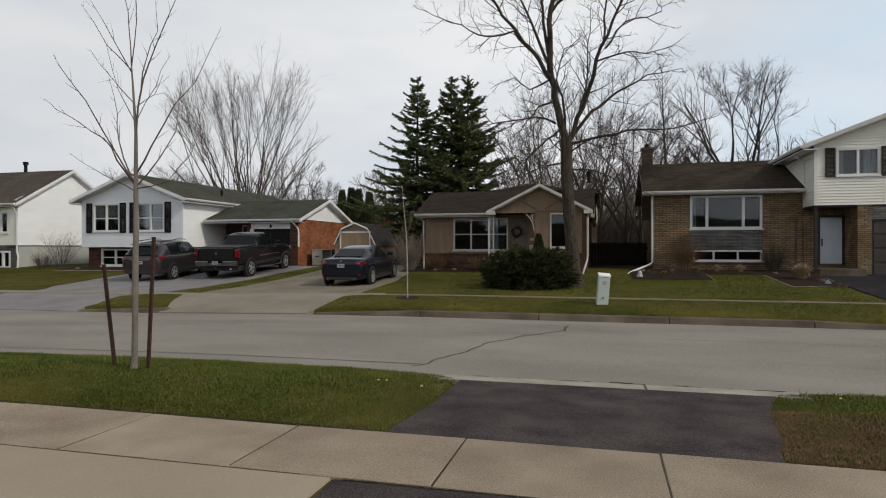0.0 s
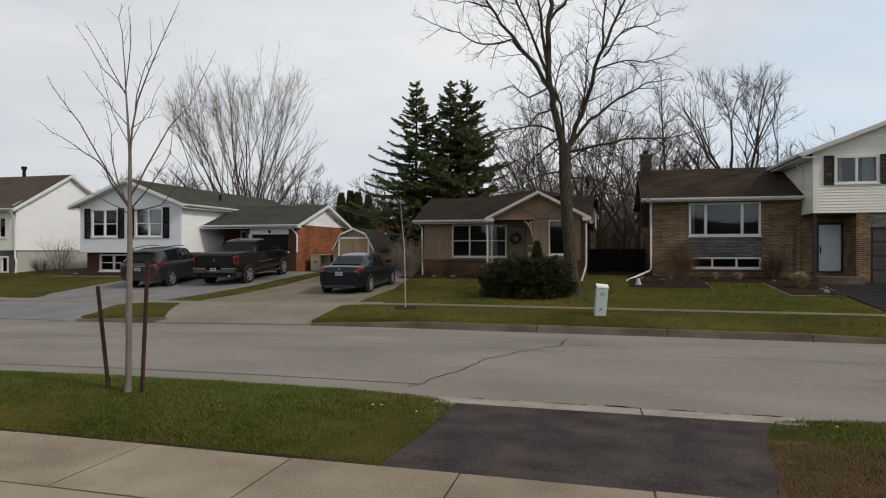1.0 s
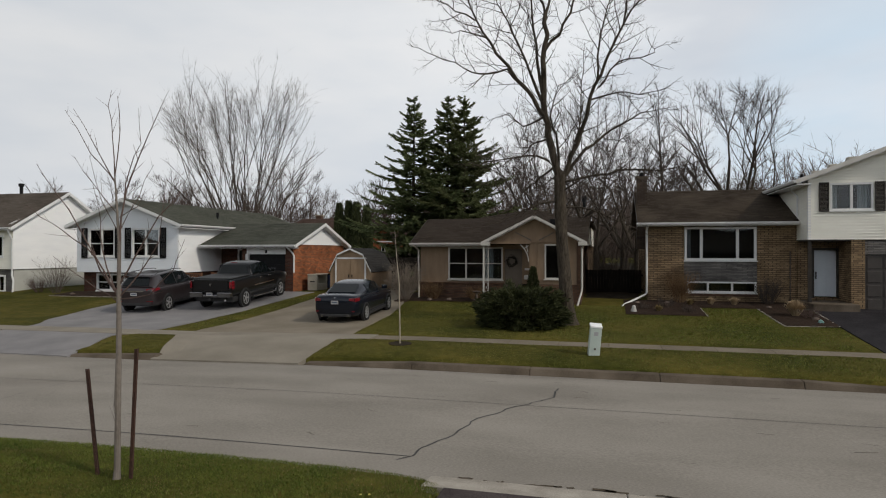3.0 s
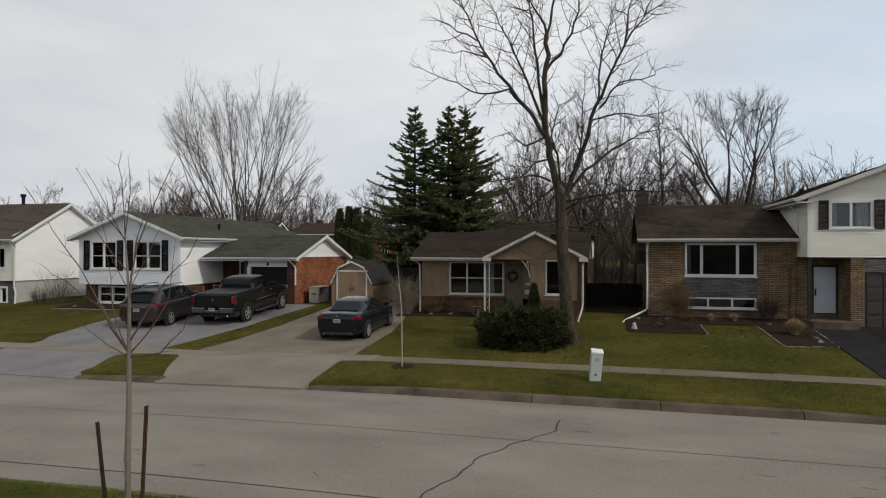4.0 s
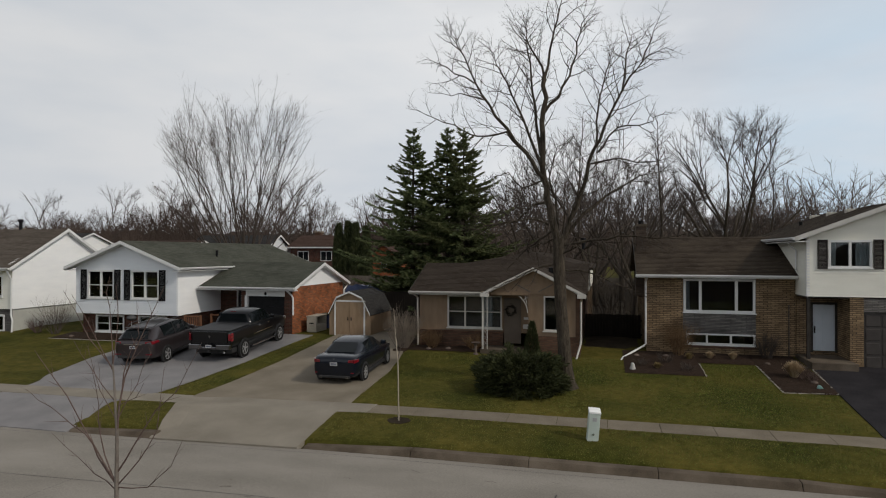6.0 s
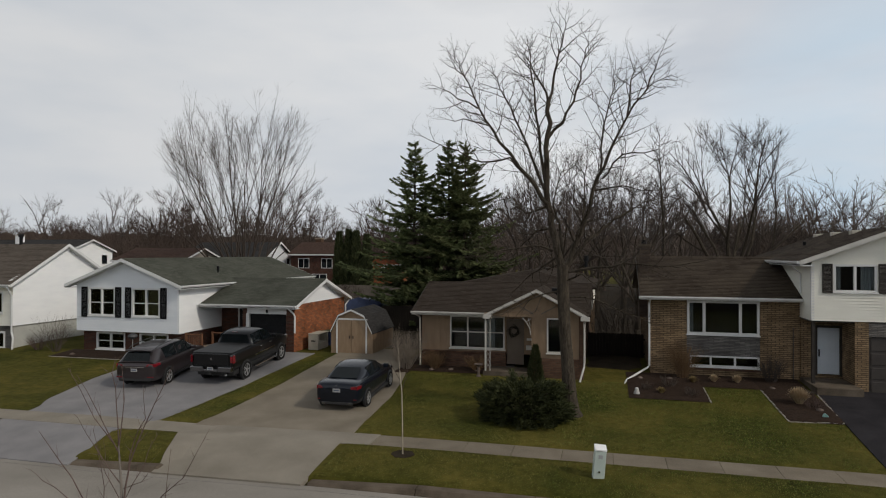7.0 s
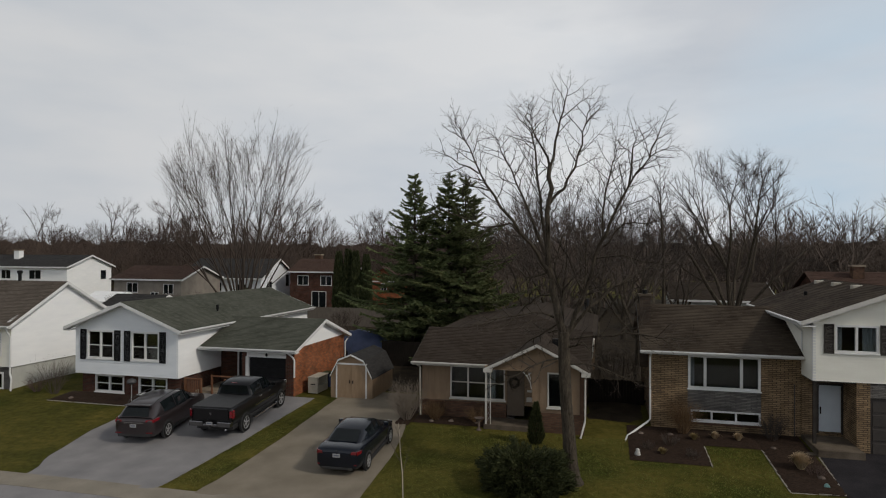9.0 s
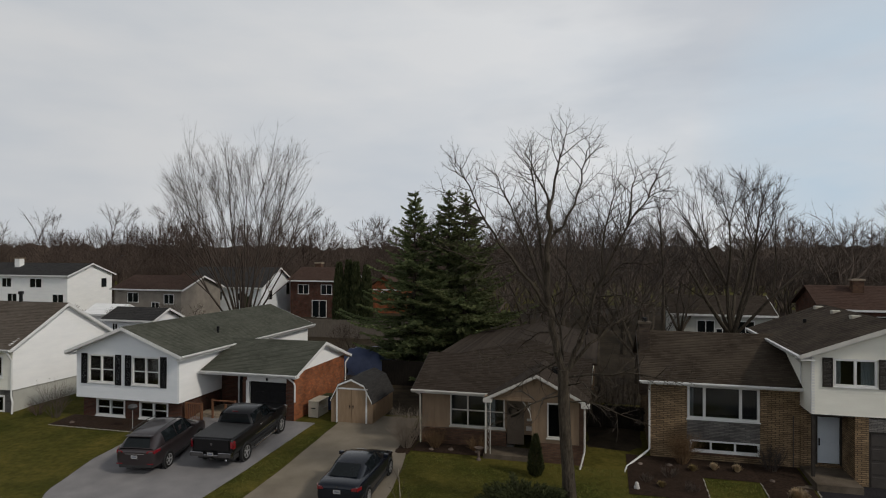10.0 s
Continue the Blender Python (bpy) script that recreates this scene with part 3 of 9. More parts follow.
def make_ground():
    xs = [-3000, -1200, -500, -250, -140, -90, -60] + [-45 + 0.75 * i for i in range(107)] + [36, 45, 60, 90, 140, 250, 500, 1200, 3000]
    ys = [-3000, -600, -150, -50, -20, -8] + [-4 + 0.5 * i for i in range(18)] + [5.0, 5.12, 5.25, 5.5, 5.8, 6.05, 6.3, 6.65, 7.0, 7.3, 7.6, 7.78, 7.82, 9.5, 12, 14, 15.40, 15.58, 15.64, 16.2, 16.6, 17.2, 17.86, 17.91, 18.5, 19.05, 19.10] + [19.6 + 0.75 * i for i in range(41)] + [52, 56, 62, 70, 80, 95, 120, 160, 250, 500, 1200, 3000]
    g = Geo()
    vs = []
    for y in ys:
        for x in xs:
            z = level(x, y) if not (7.7 < y < 15.6) else dip(x) - 0.25
            if 7.2 < y < 7.9 and -1.8 < x < 1.9:
                z = -0.12
            z += 0.012 * noise.noise((x * 0.6, y * 0.6, 0)) if not (7.0 < y < 15.7) and abs(x) < 60 and y < 60 else 0
            vs.append((x, y, z))
    n = len(xs)
    g.add(vs, [(j * n + i, j * n + i + 1, (j + 1) * n + i + 1, (j + 1) * n + i) for j in range(len(ys) - 1) for i in range(n - 1)])
    single("ground", g, M["lawn"], "patchy green spring lawn with yellowed spots", "ground", kind="structure", smooth=True)


make_ground()


def strip(name, left, right, y0, y1, lift, material, label, category, nx=8, step=0.5, parent=None):
    """A paved surface between two edge lines x(y), lying on the ground with skirts at its edges."""
    g = Geo()
    n = max(2, int((y1 - y0) / step))
    ysl = [y0 + (y1 - y0) * j / n for j in range(n + 1)]
    vs = []
    for y in ysl:
        a, b = lerp_table(left, y), lerp_table(right, y)
        a += 0.03 * noise.noise((y * 1.7, a, 3.1))
        b += 0.03 * noise.noise((y * 1.7, b, 7.1))
        row = [a + (b - a) * i / nx for i in range(nx + 1)]
        z = lift
        vs.append((row[0], y, level(row[0], y) - 0.08))
        vs += [(x, y, level(x, y) + z) for x in row]
        vs.append((row[-1], y, level(row[-1], y) - 0.08))
    m = nx + 3
    g.add(vs, [(j * m + i, j * m + i + 1, (j + 1) * m + i + 1, (j + 1) * m + i) for j in range(n) for i in range(m - 1)])
    g.add([], [])
    for j in (0, n):
        row = list(range(j * m + 1, j * m + m - 1))
        k = len(g.v)
        for r in row:
            x, y, z = g.v[r]
            g.v.append((x, y, z - 0.1))
        for i in range(len(row) - 1):
            q = (row[i], row[i + 1], k + i + 1, k + i)
            g.f.append(q if j else tuple(reversed(q)))
    return single(name, g, material, label, category, kind="structure")


def make_road():
    g = Geo()
    xs = [-400, -150, -80] + [-50 + 2.5 * i for i in range(37)] + [50, 80, 150, 400]
    ys = [NEAR_Y - 0.12, 8.44, 10.1, 11.7, 13.3, 14.86, FAR_Y + 0.03]
    crown = [lerp_table(ROAD, y) for y in ys]
    n = len(xs)
    g.add([(x, y, dip(x) + c) for y, c in zip(ys, crown) for x in xs],
          [(j * n + i, j * n + i + 1, (j + 1) * n + i + 1, (j + 1) * n + i) for j in range(len(ys) - 1) for i in range(n - 1)])
    road = single("road", g, M["road"], "worn light grey concrete residential street", "road", kind="structure")
    # joints and cracks
    for y, w, x0, x1 in ((11.7, 0.020, -60, 50), (8.50, 0.034, -60, -2.5), (14.80, 0.014, -60, 0.6)):
        n = int((x1 - x0) / 0.8)
        ribbon("road_joint", [(x, y + 0.02 * noise.noise((x * 0.5, y, 0)), lerp_table(ROAD, y) + 0.001) for x in [x0 + (x1 - x0) * i / n for i in range(n + 1)]], w, road)
    ribbon("road_crack", [(-2.62, 8.32, 0.0), (-2.47, 8.52, 0.0), (-2.42, 8.85, 0.006), (-2.12, 9.74, 0.018), (-2.0, 10.42, 0.026), (-1.42, 11.55, 0.034), (-0.84, 12.47, 0.03), (-0.78, 13.35, 0.024)], 0.045, road, 6)
    rng = random.Random(3)
    for k in range(16):
        x = -1.6 + 3.4 * k / 15 + rng.uniform(-0.1, 0.1)
        ribbon("road_stain", [(x, 7.84, 0.006), (x + rng.uniform(0.08, 0.3), 7.84 + rng.uniform(-0.01, 0.03), 0.006)], rng.uniform(0.03, 0.10), road, 2, "joint_soil")
    for k in range(26):
        x, y = rng.uniform(-9.0, 7.0), rng.uniform(8.8, 14.2)
        pts = [(x + i * rng.uniform(0.05, 0.16), y + 0.05 * i * rng.uniform(-1, 1), lerp_table(ROAD, y) + 0.001) for i in range(3)]
        ribbon("road_stain", pts, rng.uniform(0.012, 0.035), road, 2, "scuff")
    for xj in (-11.5, 5.8, 11.0):
        ribbon("road_crack", [(xj + 0.3 * noise.noise((xj, y, 5)), y, lerp_table(ROAD, y)) for y in [8.45 + 0.5 * i for i in range(14)]], 0.012, road)


def ribbon(name, pts, w, parent, sub=1, material="tar"):
    """A thin filled joint lying on a surface."""
    g = Geo()
    fine = []
    for a, b in zip(pts, pts[1:]):
        for k in range(sub):
            t = k / sub
            p = Vector(a).lerp(Vector(b), t)
            if sub > 1:
                p += Vector((noise.noise((p.x * 3, p.y * 3, 1)), noise.noise((p.x * 3, p.y * 3, 9)), 0)) * 0.09
            fine.append(p)
    fine.append(Vector(pts[-1]))
    vs = []
    for i, p in enumerate(fine):
        d = fine[min(i + 1, len(fine) - 1)] - fine[max(i - 1, 0)]
        s = Vector((-d.y, d.x, 0)).normalized() * (w * (0.6 + 0.5 * abs(noise.noise((p.x * 4, p.y * 4, 3)))))
        z = dip(p.x) + 0.004
        vs += [tuple(p + s * 0.5 + Vector((0, 0, z))), tuple(p - s * 0.5 + Vector((0, 0, z)))]
    g.add(vs, [(2 * i, 2 * i + 1, 2 * i + 3, 2 * i + 2) for i in range(len(fine) - 1)])
    return part(name, g, M[material], parent)


make_road()


def make_kerbs():
    far = thing("kerb", 0, 15.5, 0, "weathered concrete kerb along the far side of the street", "kerb", kind="structure")
    cuts = [(-60, -21.1), (-15.3, -12.2), (-7.6, 7.2)]
    for a, b in cuts:
        x = a
        while x < b - 0.05:
            e = min(b, x + 3.0)
            if (e - 0.5 < 3.22 < e + 0.5) and e < b:
                e = 3.22
            g = Geo()
            h0 = -0.07 if (x == a and a > -50) else 0.035
            h1 = -0.07 if e == b else 0.035
            x1 = e - 0.012
            z0, z1 = dip(x), dip(x1)
            g.add([(x, 15.20, z0 - 0.2), (x1, 15.20, z1 - 0.2), (x1, 15.62, z1 - 0.2), (x, 15.62, z0 - 0.2),
                   (x, 15.36, z0 + h0), (x1, 15.36, z1 + h1), (x1, 15.62, z1 + h1 + 0.01), (x, 15.62, z0 + h0 + 0.01)],
                  [(0, 1, 5, 4), (4, 5, 6, 7), (1, 2, 6, 5), (2, 3, 7, 6), (3, 0, 4, 7)])
            part("kerb_stone", g, M["kerb"], far, bevel=0.015)
            x = e
    near = thing("kerb", 0, 7.6, 0, "low pale concrete kerb pan at a driveway cut", "kerb", kind="structure")
    for x, x1 in ((-1.99, 0.42), (0.435, 2.1)):
        g = Geo()
        g.add([(x, 7.34, -0.1), (x1, 7.34, -0.1), (x1, 7.80, -0.1), (x, 7.80, -0.1),
               (x, 7.34, 0.062), (x1, 7.34, 0.062), (x1, 7.80, 0.020), (x, 7.80, 0.020)],
              [(2, 3, 7, 6), (4, 5, 6, 7), (1, 2, 6, 5), (3, 0, 4, 7), (0, 1, 5, 4)])
        part("kerb_stone", g, M["pan"], near, bevel=0.01)


make_kerbs()


def slabs(name, x0, x1, y0, y1, length, origin, label, lift, material="walk"):
    """A pavement of separate cast slabs with open joints."""
    top = thing(name, (x0 + x1) / 2, y0, 0, label, "sidewalk", kind="structure")
    k = math.ceil((x0 - origin) / length)
    while origin + k * length < x1:
        a, b = origin + k * length + 0.005, origin + (k + 1) * length - 0.005
        g = Geo()
        za, zb = [[level(x, y) + lift + random.uniform(-0.004, 0.004) for y in (y0, y1)] for x in (a, b)]
        g.add([(a, y0, za[0] - 0.12), (b, y0, zb[0] - 0.12), (b, y1, zb[1] - 0.12), (a, y1, za[1] - 0.12), (a, y0, za[0]), (b, y0, zb[0]), (b, y1, zb[1]), (a, y1, za[1])],
              [(4, 5, 6, 7), (0, 1, 5, 4), (1, 2, 6, 5), (2, 3, 7, 6), (3, 0, 4, 7)])
        part("slab", g, M[material], top, bevel=0.008)
        k += 1
    return top


near_walk = slabs("pavement", -16, 9, 3.87, 4.93, 1.48, 0.385, "weathered tan concrete sidewalk slabs", 0.022)
slabs("pavement", -7.7, 26, 17.92, 19.04, 1.43, 1.70, "narrow concrete sidewalk between lawn and verge", 0.016, "walk_dull")
slabs("pavement", -45, -7.8, 17.95, 19.04, 1.43, 1.70, "narrow concrete sidewalk crossing two driveways", 0.038, "apron")

C = lambda v: [(-100, v), (100, v)]
strip("driveway", [(4.9, -1.80), (6.0, -1.70), (7.4, -1.72)], [(4.9, 1.24), (5.62, 1.38), (6.25, 1.47), (7.06, 1.62), (7.4, 1.76)], 4.94, 7.345, 0.012, M["asphalt"], "dark sealed asphalt driveway apron", "driveway")
# dark strips that paint the shade under the verge's lip, over its soil
strip("soil_edge", C(-12.0), C(-1.9), 4.92, 5.02, 0.006, M["litter"], "dark strip of soil and painted shade along a sidewalk edge", "soil")
strip("soil_edge", C(1.5), C(6.0), 4.92, 5.03, 0.006, M["litter"], "dark strip of soil and painted shade along a sidewalk edge", "soil")
strip("soil_patch", [(17.1, -5.75), (17.35, -6.0), (17.6, -5.8)], [(17.1, -5.45), (17.35, -5.2), (17.6, -5.4)], 17.1, 17.6, 0.012, M["litter"], "ring of dark mulch round a thin sapling", "soil", step=0.1)
strip("driveway", C(-1.75), C(5.0), -10, 3.86, 0.010, M["asphalt"], "dark asphalt driveway", "driveway")
strip("driveway", C(-14), C(-1.78), -10, 3.86, 0.018, M["pad"], "tan concrete driveway pad", "driveway")
strip("driveway_apron", [(15.4, -12.3), (17.9, -13.5), (19.2, -13.65)], [(15.4, -7.7), (19.2, -7.85)], 15.16, 18.2, 0.050, M["apron"], "pale concrete driveway apron", "driveway")
strip("driveway", [(18.9, -13.65), (20.0, -13.5), (22.5, -13.5), (25.0, -13.45), (30.0, -13.5), (33, -13.8)], [(18.9, -7.8), (20.4, -7.95), (23.5, -8.1), (26.6, -8.55), (29.6, -9.35), (33, -9.8)], 18.8, 32.5, 0.030, M["drive"], "wide worn concrete driveway", "driveway")
strip("driveway", [(15.4, -21.2), (18.0, -20.8), (19.6, -21.0), (20.5, -21.6), (23.7, -22.5), (26, -22.6), (30.4, -22.3)], [(15.4, -15.2), (17.6, -15.95), (19.2, -15.15), (21.3, -15.1), (24.4, -14.95), (27.5, -14.8), (30.4, -14.7)], 15.16, 30.35, 0.030, M["asphalt_grey"], "light grey gravelly asphalt driveway", "driveway")
strip("driveway", [(15.4, 6.9), (19.4, 7.4), (28.4, 8.15), (29, 8.2)], C(14.0), 15.16, 27.9, 0.026, M["asphalt_black"], "black asphalt driveway", "driveway")

# dirt and weeds in the joints of the near sidewalk
for pts, w in (([(x, 3.868, 0.101) for x in [-9 + 0.35 * i for i in range(21)]], 0.020),
               ([(-2.575, 3.9 + 0.2 * i, 0.101) for i in range(6)], 0.020), ([(-4.055, 3.9 + 0.2 * i, 0.101) for i in range(6)], 0.014),
               ([(-1.095, 3.9 + 0.2 * i, 0.101) for i in range(6)], 0.016), ([(0.385, 3.9 + 0.2 * i, 0.101) for i in range(6)], 0.024),
               ([(-1.7 + 0.3 * i, 3.862, 0.100) for i in range(12)], 0.022)):
    ribbon("joint_dirt", pts, w, near_walk, 1, "joint_soil")
for x, y, w in ((-3.32, 3.89, 0.05), (-1.98, 3.93, 0.03), (-2.2, 3.95, 0.02), (-1.6, 3.90, 0.03)):
    ribbon("joint_dirt", [(x - 0.06, y, 0.102), (x, y + 0.01, 0.102), (x + 0.05, y, 0.102)], w, near_walk, 1, "litter")

# ---- houses ----
def wall_cells(a0, a1, z0, z1, holes):
    """Rectangles (a0, a1, z0, z1) that fill a wall round its openings."""
    av = sorted({a0, a1, *[h[0] for h in holes], *[h[1] for h in holes]})
    out = []
    for p, q in zip(av, av[1:]):
        mid = (p + q) / 2
        z = z0
        for h in sorted([h for h in holes if h[0] < mid < h[1]], key=lambda h: h[2]):
            if h[2] > z + 1e-4:
                out.append((p, q, z, h[2]))
            z = h[3]
        if z < z1 - 1e-4:
            out.append((p, q, z, z1))
    return out


def wall_mesh(g, a0, a1, z0, z1, holes, place, flip):
    """One solid wall with openings through it; place(a, z, side) gives a corner on the face (0) or the back (1)."""
    av = sorted({a0, a1, *[v for q in holes for v in q[:2] if a0 <= v <= a1]})
    zv = sorted({z0, z1, *[v for q in holes for v in q[2:4] if z0 <= v <= z1]})
    full = {}
    for i, (p, q) in enumerate(zip(av, av[1:])):
        for j, (r, s) in enumerate(zip(zv, zv[1:])):
            u, w = (p + q) / 2, (r + s) / 2
            full[i, j] = not any(k[0] < u < k[1] and k[2] < w < k[3] for k in holes)
    index = {}

    def corner(i, j, side):
        key = (i, j, side)
        if key not in index:
            index[key] = len(g.v)
            g.v.append(place(av[i], zv[j], side))
        return index[key]

    def face(*c):
        g.f.append(tuple(corner(*k) for k in (reversed(c) if flip else c)))

    for (i, j), solid in list(full.items()):
        if not solid:
            continue
        face((i, j, 0), (i + 1, j, 0), (i + 1, j + 1, 0), (i, j + 1, 0))
        face((i, j, 1), (i, j + 1, 1), (i + 1, j + 1, 1), (i + 1, j, 1))
        if not full.get((i - 1, j)):
            face((i, j, 0), (i, j + 1, 0), (i, j + 1, 1), (i, j, 1))
        if not full.get((i + 1, j)):
            face((i + 1, j, 0), (i + 1, j, 1), (i + 1, j + 1, 1), (i + 1, j + 1, 0))
        if not full.get((i, j - 1)):
            face((i, j, 0), (i, j, 1), (i + 1, j, 1), (i + 1, j, 0))
        if not full.get((i, j + 1)):
            face((i, j + 1, 0), (i + 1, j + 1, 0), (i + 1, j + 1, 1), (i, j + 1, 1))


def wall_y(house, y, x0, x1, z0, z1, material, holes=(), clap=0.0, thick=0.18, face=-1, name="wall"):
    """A wall across y, its face at y towards face, with openings; clap: height of its clapboards."""
    g, cl = Geo(), Geo()
    wall_mesh(g, x0 + 0.003, x1 - 0.003, z0, z1, holes, lambda a, z, s: (a, y - face * thick * s, z), face > 0)
    if clap:
        for a, b, c, d in wall_cells(x0, x1, z0, z1, holes):
            q = [(a, y, c), (b, y, c), (b, y, d), (a, y, d)]
            cl.courses(q if face < 0 else q[::-1], (0, 0, 1), clap, 0.030, ((z0 - c) % clap) - (clap if (z0 - c) % clap > 1e-6 else 0))
    w = part(name, g, material, house)
    if clap:
        tagged(part("clapboard", cl, material, w), kind="stuff")
    return w


def wall_x(house, x, y0, y1, z0, z1, material, holes=(), clap=0.0, thick=0.18, face=1, name="wall"):
    """A wall across x, its face at x towards face."""
    g, cl = Geo(), Geo()
    wall_mesh(g, y0 + 0.004, y1 - 0.004, z0, z1, holes, lambda a, z, s: (x - face * thick * s, a, z), face < 0)
    if clap:
        for a, b, c, d in wall_cells(y0, y1, z0, z1, holes):
            q = [(x, a, c), (x, b, c), (x, b, d), (x, a, d)]
            cl.courses(q if face > 0 else q[::-1], (0, 0, 1), clap, 0.030, ((z0 - c) % clap) - (clap if (z0 - c) % clap > 1e-6 else 0))
    w = part(name, g, material, house)
    if clap:
        tagged(part("clapboard", cl, material, w), kind="stuff")
    return w


def gable_y(house, y, pts, material, clap, thick=0.18):
    """A gable triangle facing -y; pts are (x, z)."""
    g = Geo()
    q = [(x, y, z) for x, z in pts]
    g.slab(q, (0, thick, 0))
    w = part("gable", g, material, house)
    if clap:
        tagged(part("clapboard", Geo().courses(q, (0, 0, 1), clap, 0.030), material, w), kind="stuff")
    return w


def gable_x(house, x, pts, material, clap, thick=0.18):
    """A gable triangle facing +x; pts are (y, z)."""
    g = Geo()
    q = [(x, y, z) for y, z in pts]
    g.slab(q, (-thick, 0, 0))
    w = part("gable", g, material, house)
    if clap:
        tagged(part("clapboard", Geo().courses(q, (0, 0, 1), clap, 0.030), material, w), kind="stuff")
    return w


def roof_plane(house, poly, up, material, thick=0.10, step=0.145, name="roof"):
    """A sloping roof slab with its courses of shingles."""
    a = [Vector(p) for p in poly]
    n = sum((a[i].cross(a[(i + 1) % len(a)]) for i in range(len(a))), Vector()).normalized()
    if n.z < 0:
        a.reverse()
        n = -n
    g = Geo()
    g.slab([tuple(p) for p in a], tuple(-n * thick))
    w = part(name, g, material, house)
    tagged(part("shingle", Geo().courses([tuple(p) for p in a], up, step, 0.014), material, w), kind="stuff")
    return w


def board(house, a, b, h, d, material, name="fascia", label=""):
    """A trim board from a to b (its top edge), h high, d thick towards the outside (vector)."""
    g = Geo()
    a, b = Vector(a), Vector(b)
    g.slab([a, b, b - Vector((0, 0, h)), a - Vector((0, 0, h))], d)
    return part(name, g, material, house, label)


def window_y(house, x0, x1, z0, z1, y, lights, rail=None, frame_w=0.055, material="trim", proud=0.03, sill=True, curtain=None, name="window"):
    """A window in a wall facing -y: frame, panes between mullions at the given fractions, an optional meeting rail."""
    fr = Geo()
    a, b = y - proud, y + 0.09
    fr.box(x0 - 0.02, x0 + frame_w, a, b, z0 - 0.02, z1 + 0.02)
    fr.box(x1 - frame_w, x1 + 0.02, a, b, z0 - 0.02, z1 + 0.02)
    fr.box(x0 + frame_w, x1 - frame_w, a, b, z1 - frame_w, z1 + 0.02)
    fr.box(x0 + frame_w, x1 - frame_w, a, b, z0 - 0.02, z0 + frame_w)
    win = part(name, fr, M[material], house, bevel=0.006)
    edges = [0.0, *lights, 1.0]
    w = x1 - x0
    for i, f in enumerate(edges[1:-1]):
        m = Geo().box(x0 + w * f - frame_w * 0.75, x0 + w * f + frame_w * 0.75, a + 0.004, b - 0.004, z0 + frame_w, z1 - frame_w)
        part("mullion", m, M[material], win)
    for p, q in zip(edges, edges[1:]):
        pa, pb = x0 + w * p + frame_w * 0.7, x0 + w * q - frame_w * 0.7
        g = Geo().box(pa, pb, y + 0.045, y + 0.053, z0 + frame_w * 0.8, z1 - frame_w * 0.8)
        gl = part("pane", g, M["glass"], win)
        gl.visible_shadow = False
        if rail:
            zr = z0 + (z1 - z0) * rail
            r = Geo().box(pa, pb, y + 0.01, y + 0.07, zr - 0.022, zr + 0.022)
            part("meeting_rail", r, M[material], win)
    if sill:
        s = Geo().box(x0 - 0.06, x1 + 0.06, y - proud - 0.05, y + 0.02, z0 - 0.07, z0 - 0.022)
        part("sill", s, M[material], win, bevel=0.006)
    for c0, c1 in curtain or ():
        g = Geo()
        n = 14
        xs = [x0 + w * (c0 + (c1 - c0) * k / n) for k in range(n + 1)]
        ysn = [y + 0.22 + 0.03 * math.sin(k * 2.1) for k in range(n + 1)]
        g.add([(x, yy, z) for z in (z0 + 0.02, z1 - 0.02) for x, yy in zip(xs, ysn)], [(k, k + 1, n + 2 + k, n + 1 + k) for k in range(n)])
        part("curtain", g, M["curtain"], win)
    return win


def shutter(house, x0, x1, z0, z1, y, material):
    """A louvred shutter on a wall facing -y."""
    g = Geo()
    g.box(x0, x0 + 0.05, y - 0.045, y - 0.005, z0, z1)
    g.box(x1 - 0.05, x1, y - 0.045, y - 0.005, z0, z1)
    for z in (z0, (z0 + z1) / 2 - 0.03, z1 - 0.06):
        g.box(x0 + 0.05, x1 - 0.05, y - 0.045, y - 0.005, z, z + 0.06)
    n = int((z1 - z0) / 0.05)
    for k in range(n):
        z = z0 + (k + 0.5) * (z1 - z0) / n
        g.slab([(x0 + 0.05, y - 0.038, z - 0.018), (x1 - 0.05, y - 0.038, z - 0.018), (x1 - 0.05, y - 0.015, z + 0.018), (x0 + 0.05, y - 0.015, z + 0.018)], (0, 0.004, 0.006))
    return part("shutter", g, M[material], house)


def pipe(house, pts, r, material, name="downpipe", label=""):
    g = Geo().path(pts, [r] * len(pts), 8)
    return part(name, g, material, house, label)


def gutter(house, x0, x1, y, z, material, name="gutter"):
    """A K-shaped gutter along an eave that faces -y."""
    g = Geo()
    prof = [(0.0, 0.0), (-0.075, 0.0), (-0.115, -0.03), (-0.115, 0.0), (-0.105, 0.005), (-0.125, 0.005), (-0.125, -0.04), (-0.08, -0.11), (0.0, -0.11)]
    g.slab([(x0, y + py, z + pz) for py, pz in [(0, 0), (-0.125, 0.0), (-0.125, -0.045), (-0.085, -0.11), (0, -0.11)]], (x1 - x0, 0, 0))
    return part(name, g, material, house)


def gutter_x(house, y0, y1, x, z, material, side=1, name="gutter"):
    g = Geo()
    g.slab([(x + side * px, y0, z + pz) for px, pz in [(0, 0), (0.125, 0.0), (0.125, -0.045), (0.085, -0.11), (0, -0.11)]], (0, y1 - y0, 0))
    return part(name, g, material, house)


def vent(house, x, y, z, h=0.35, r=0.05):
    g = Geo().lathe((x, y, z - 0.2), (0, 0, 1), [(0, r), (h * 0.75, r), (h * 0.78, r * 1.6), (h + 0.2, r * 1.6), (h + 0.21, r * 0.6)], 12)
    return part("roof_vent", g, M["black"], house, "black plumbing vent")


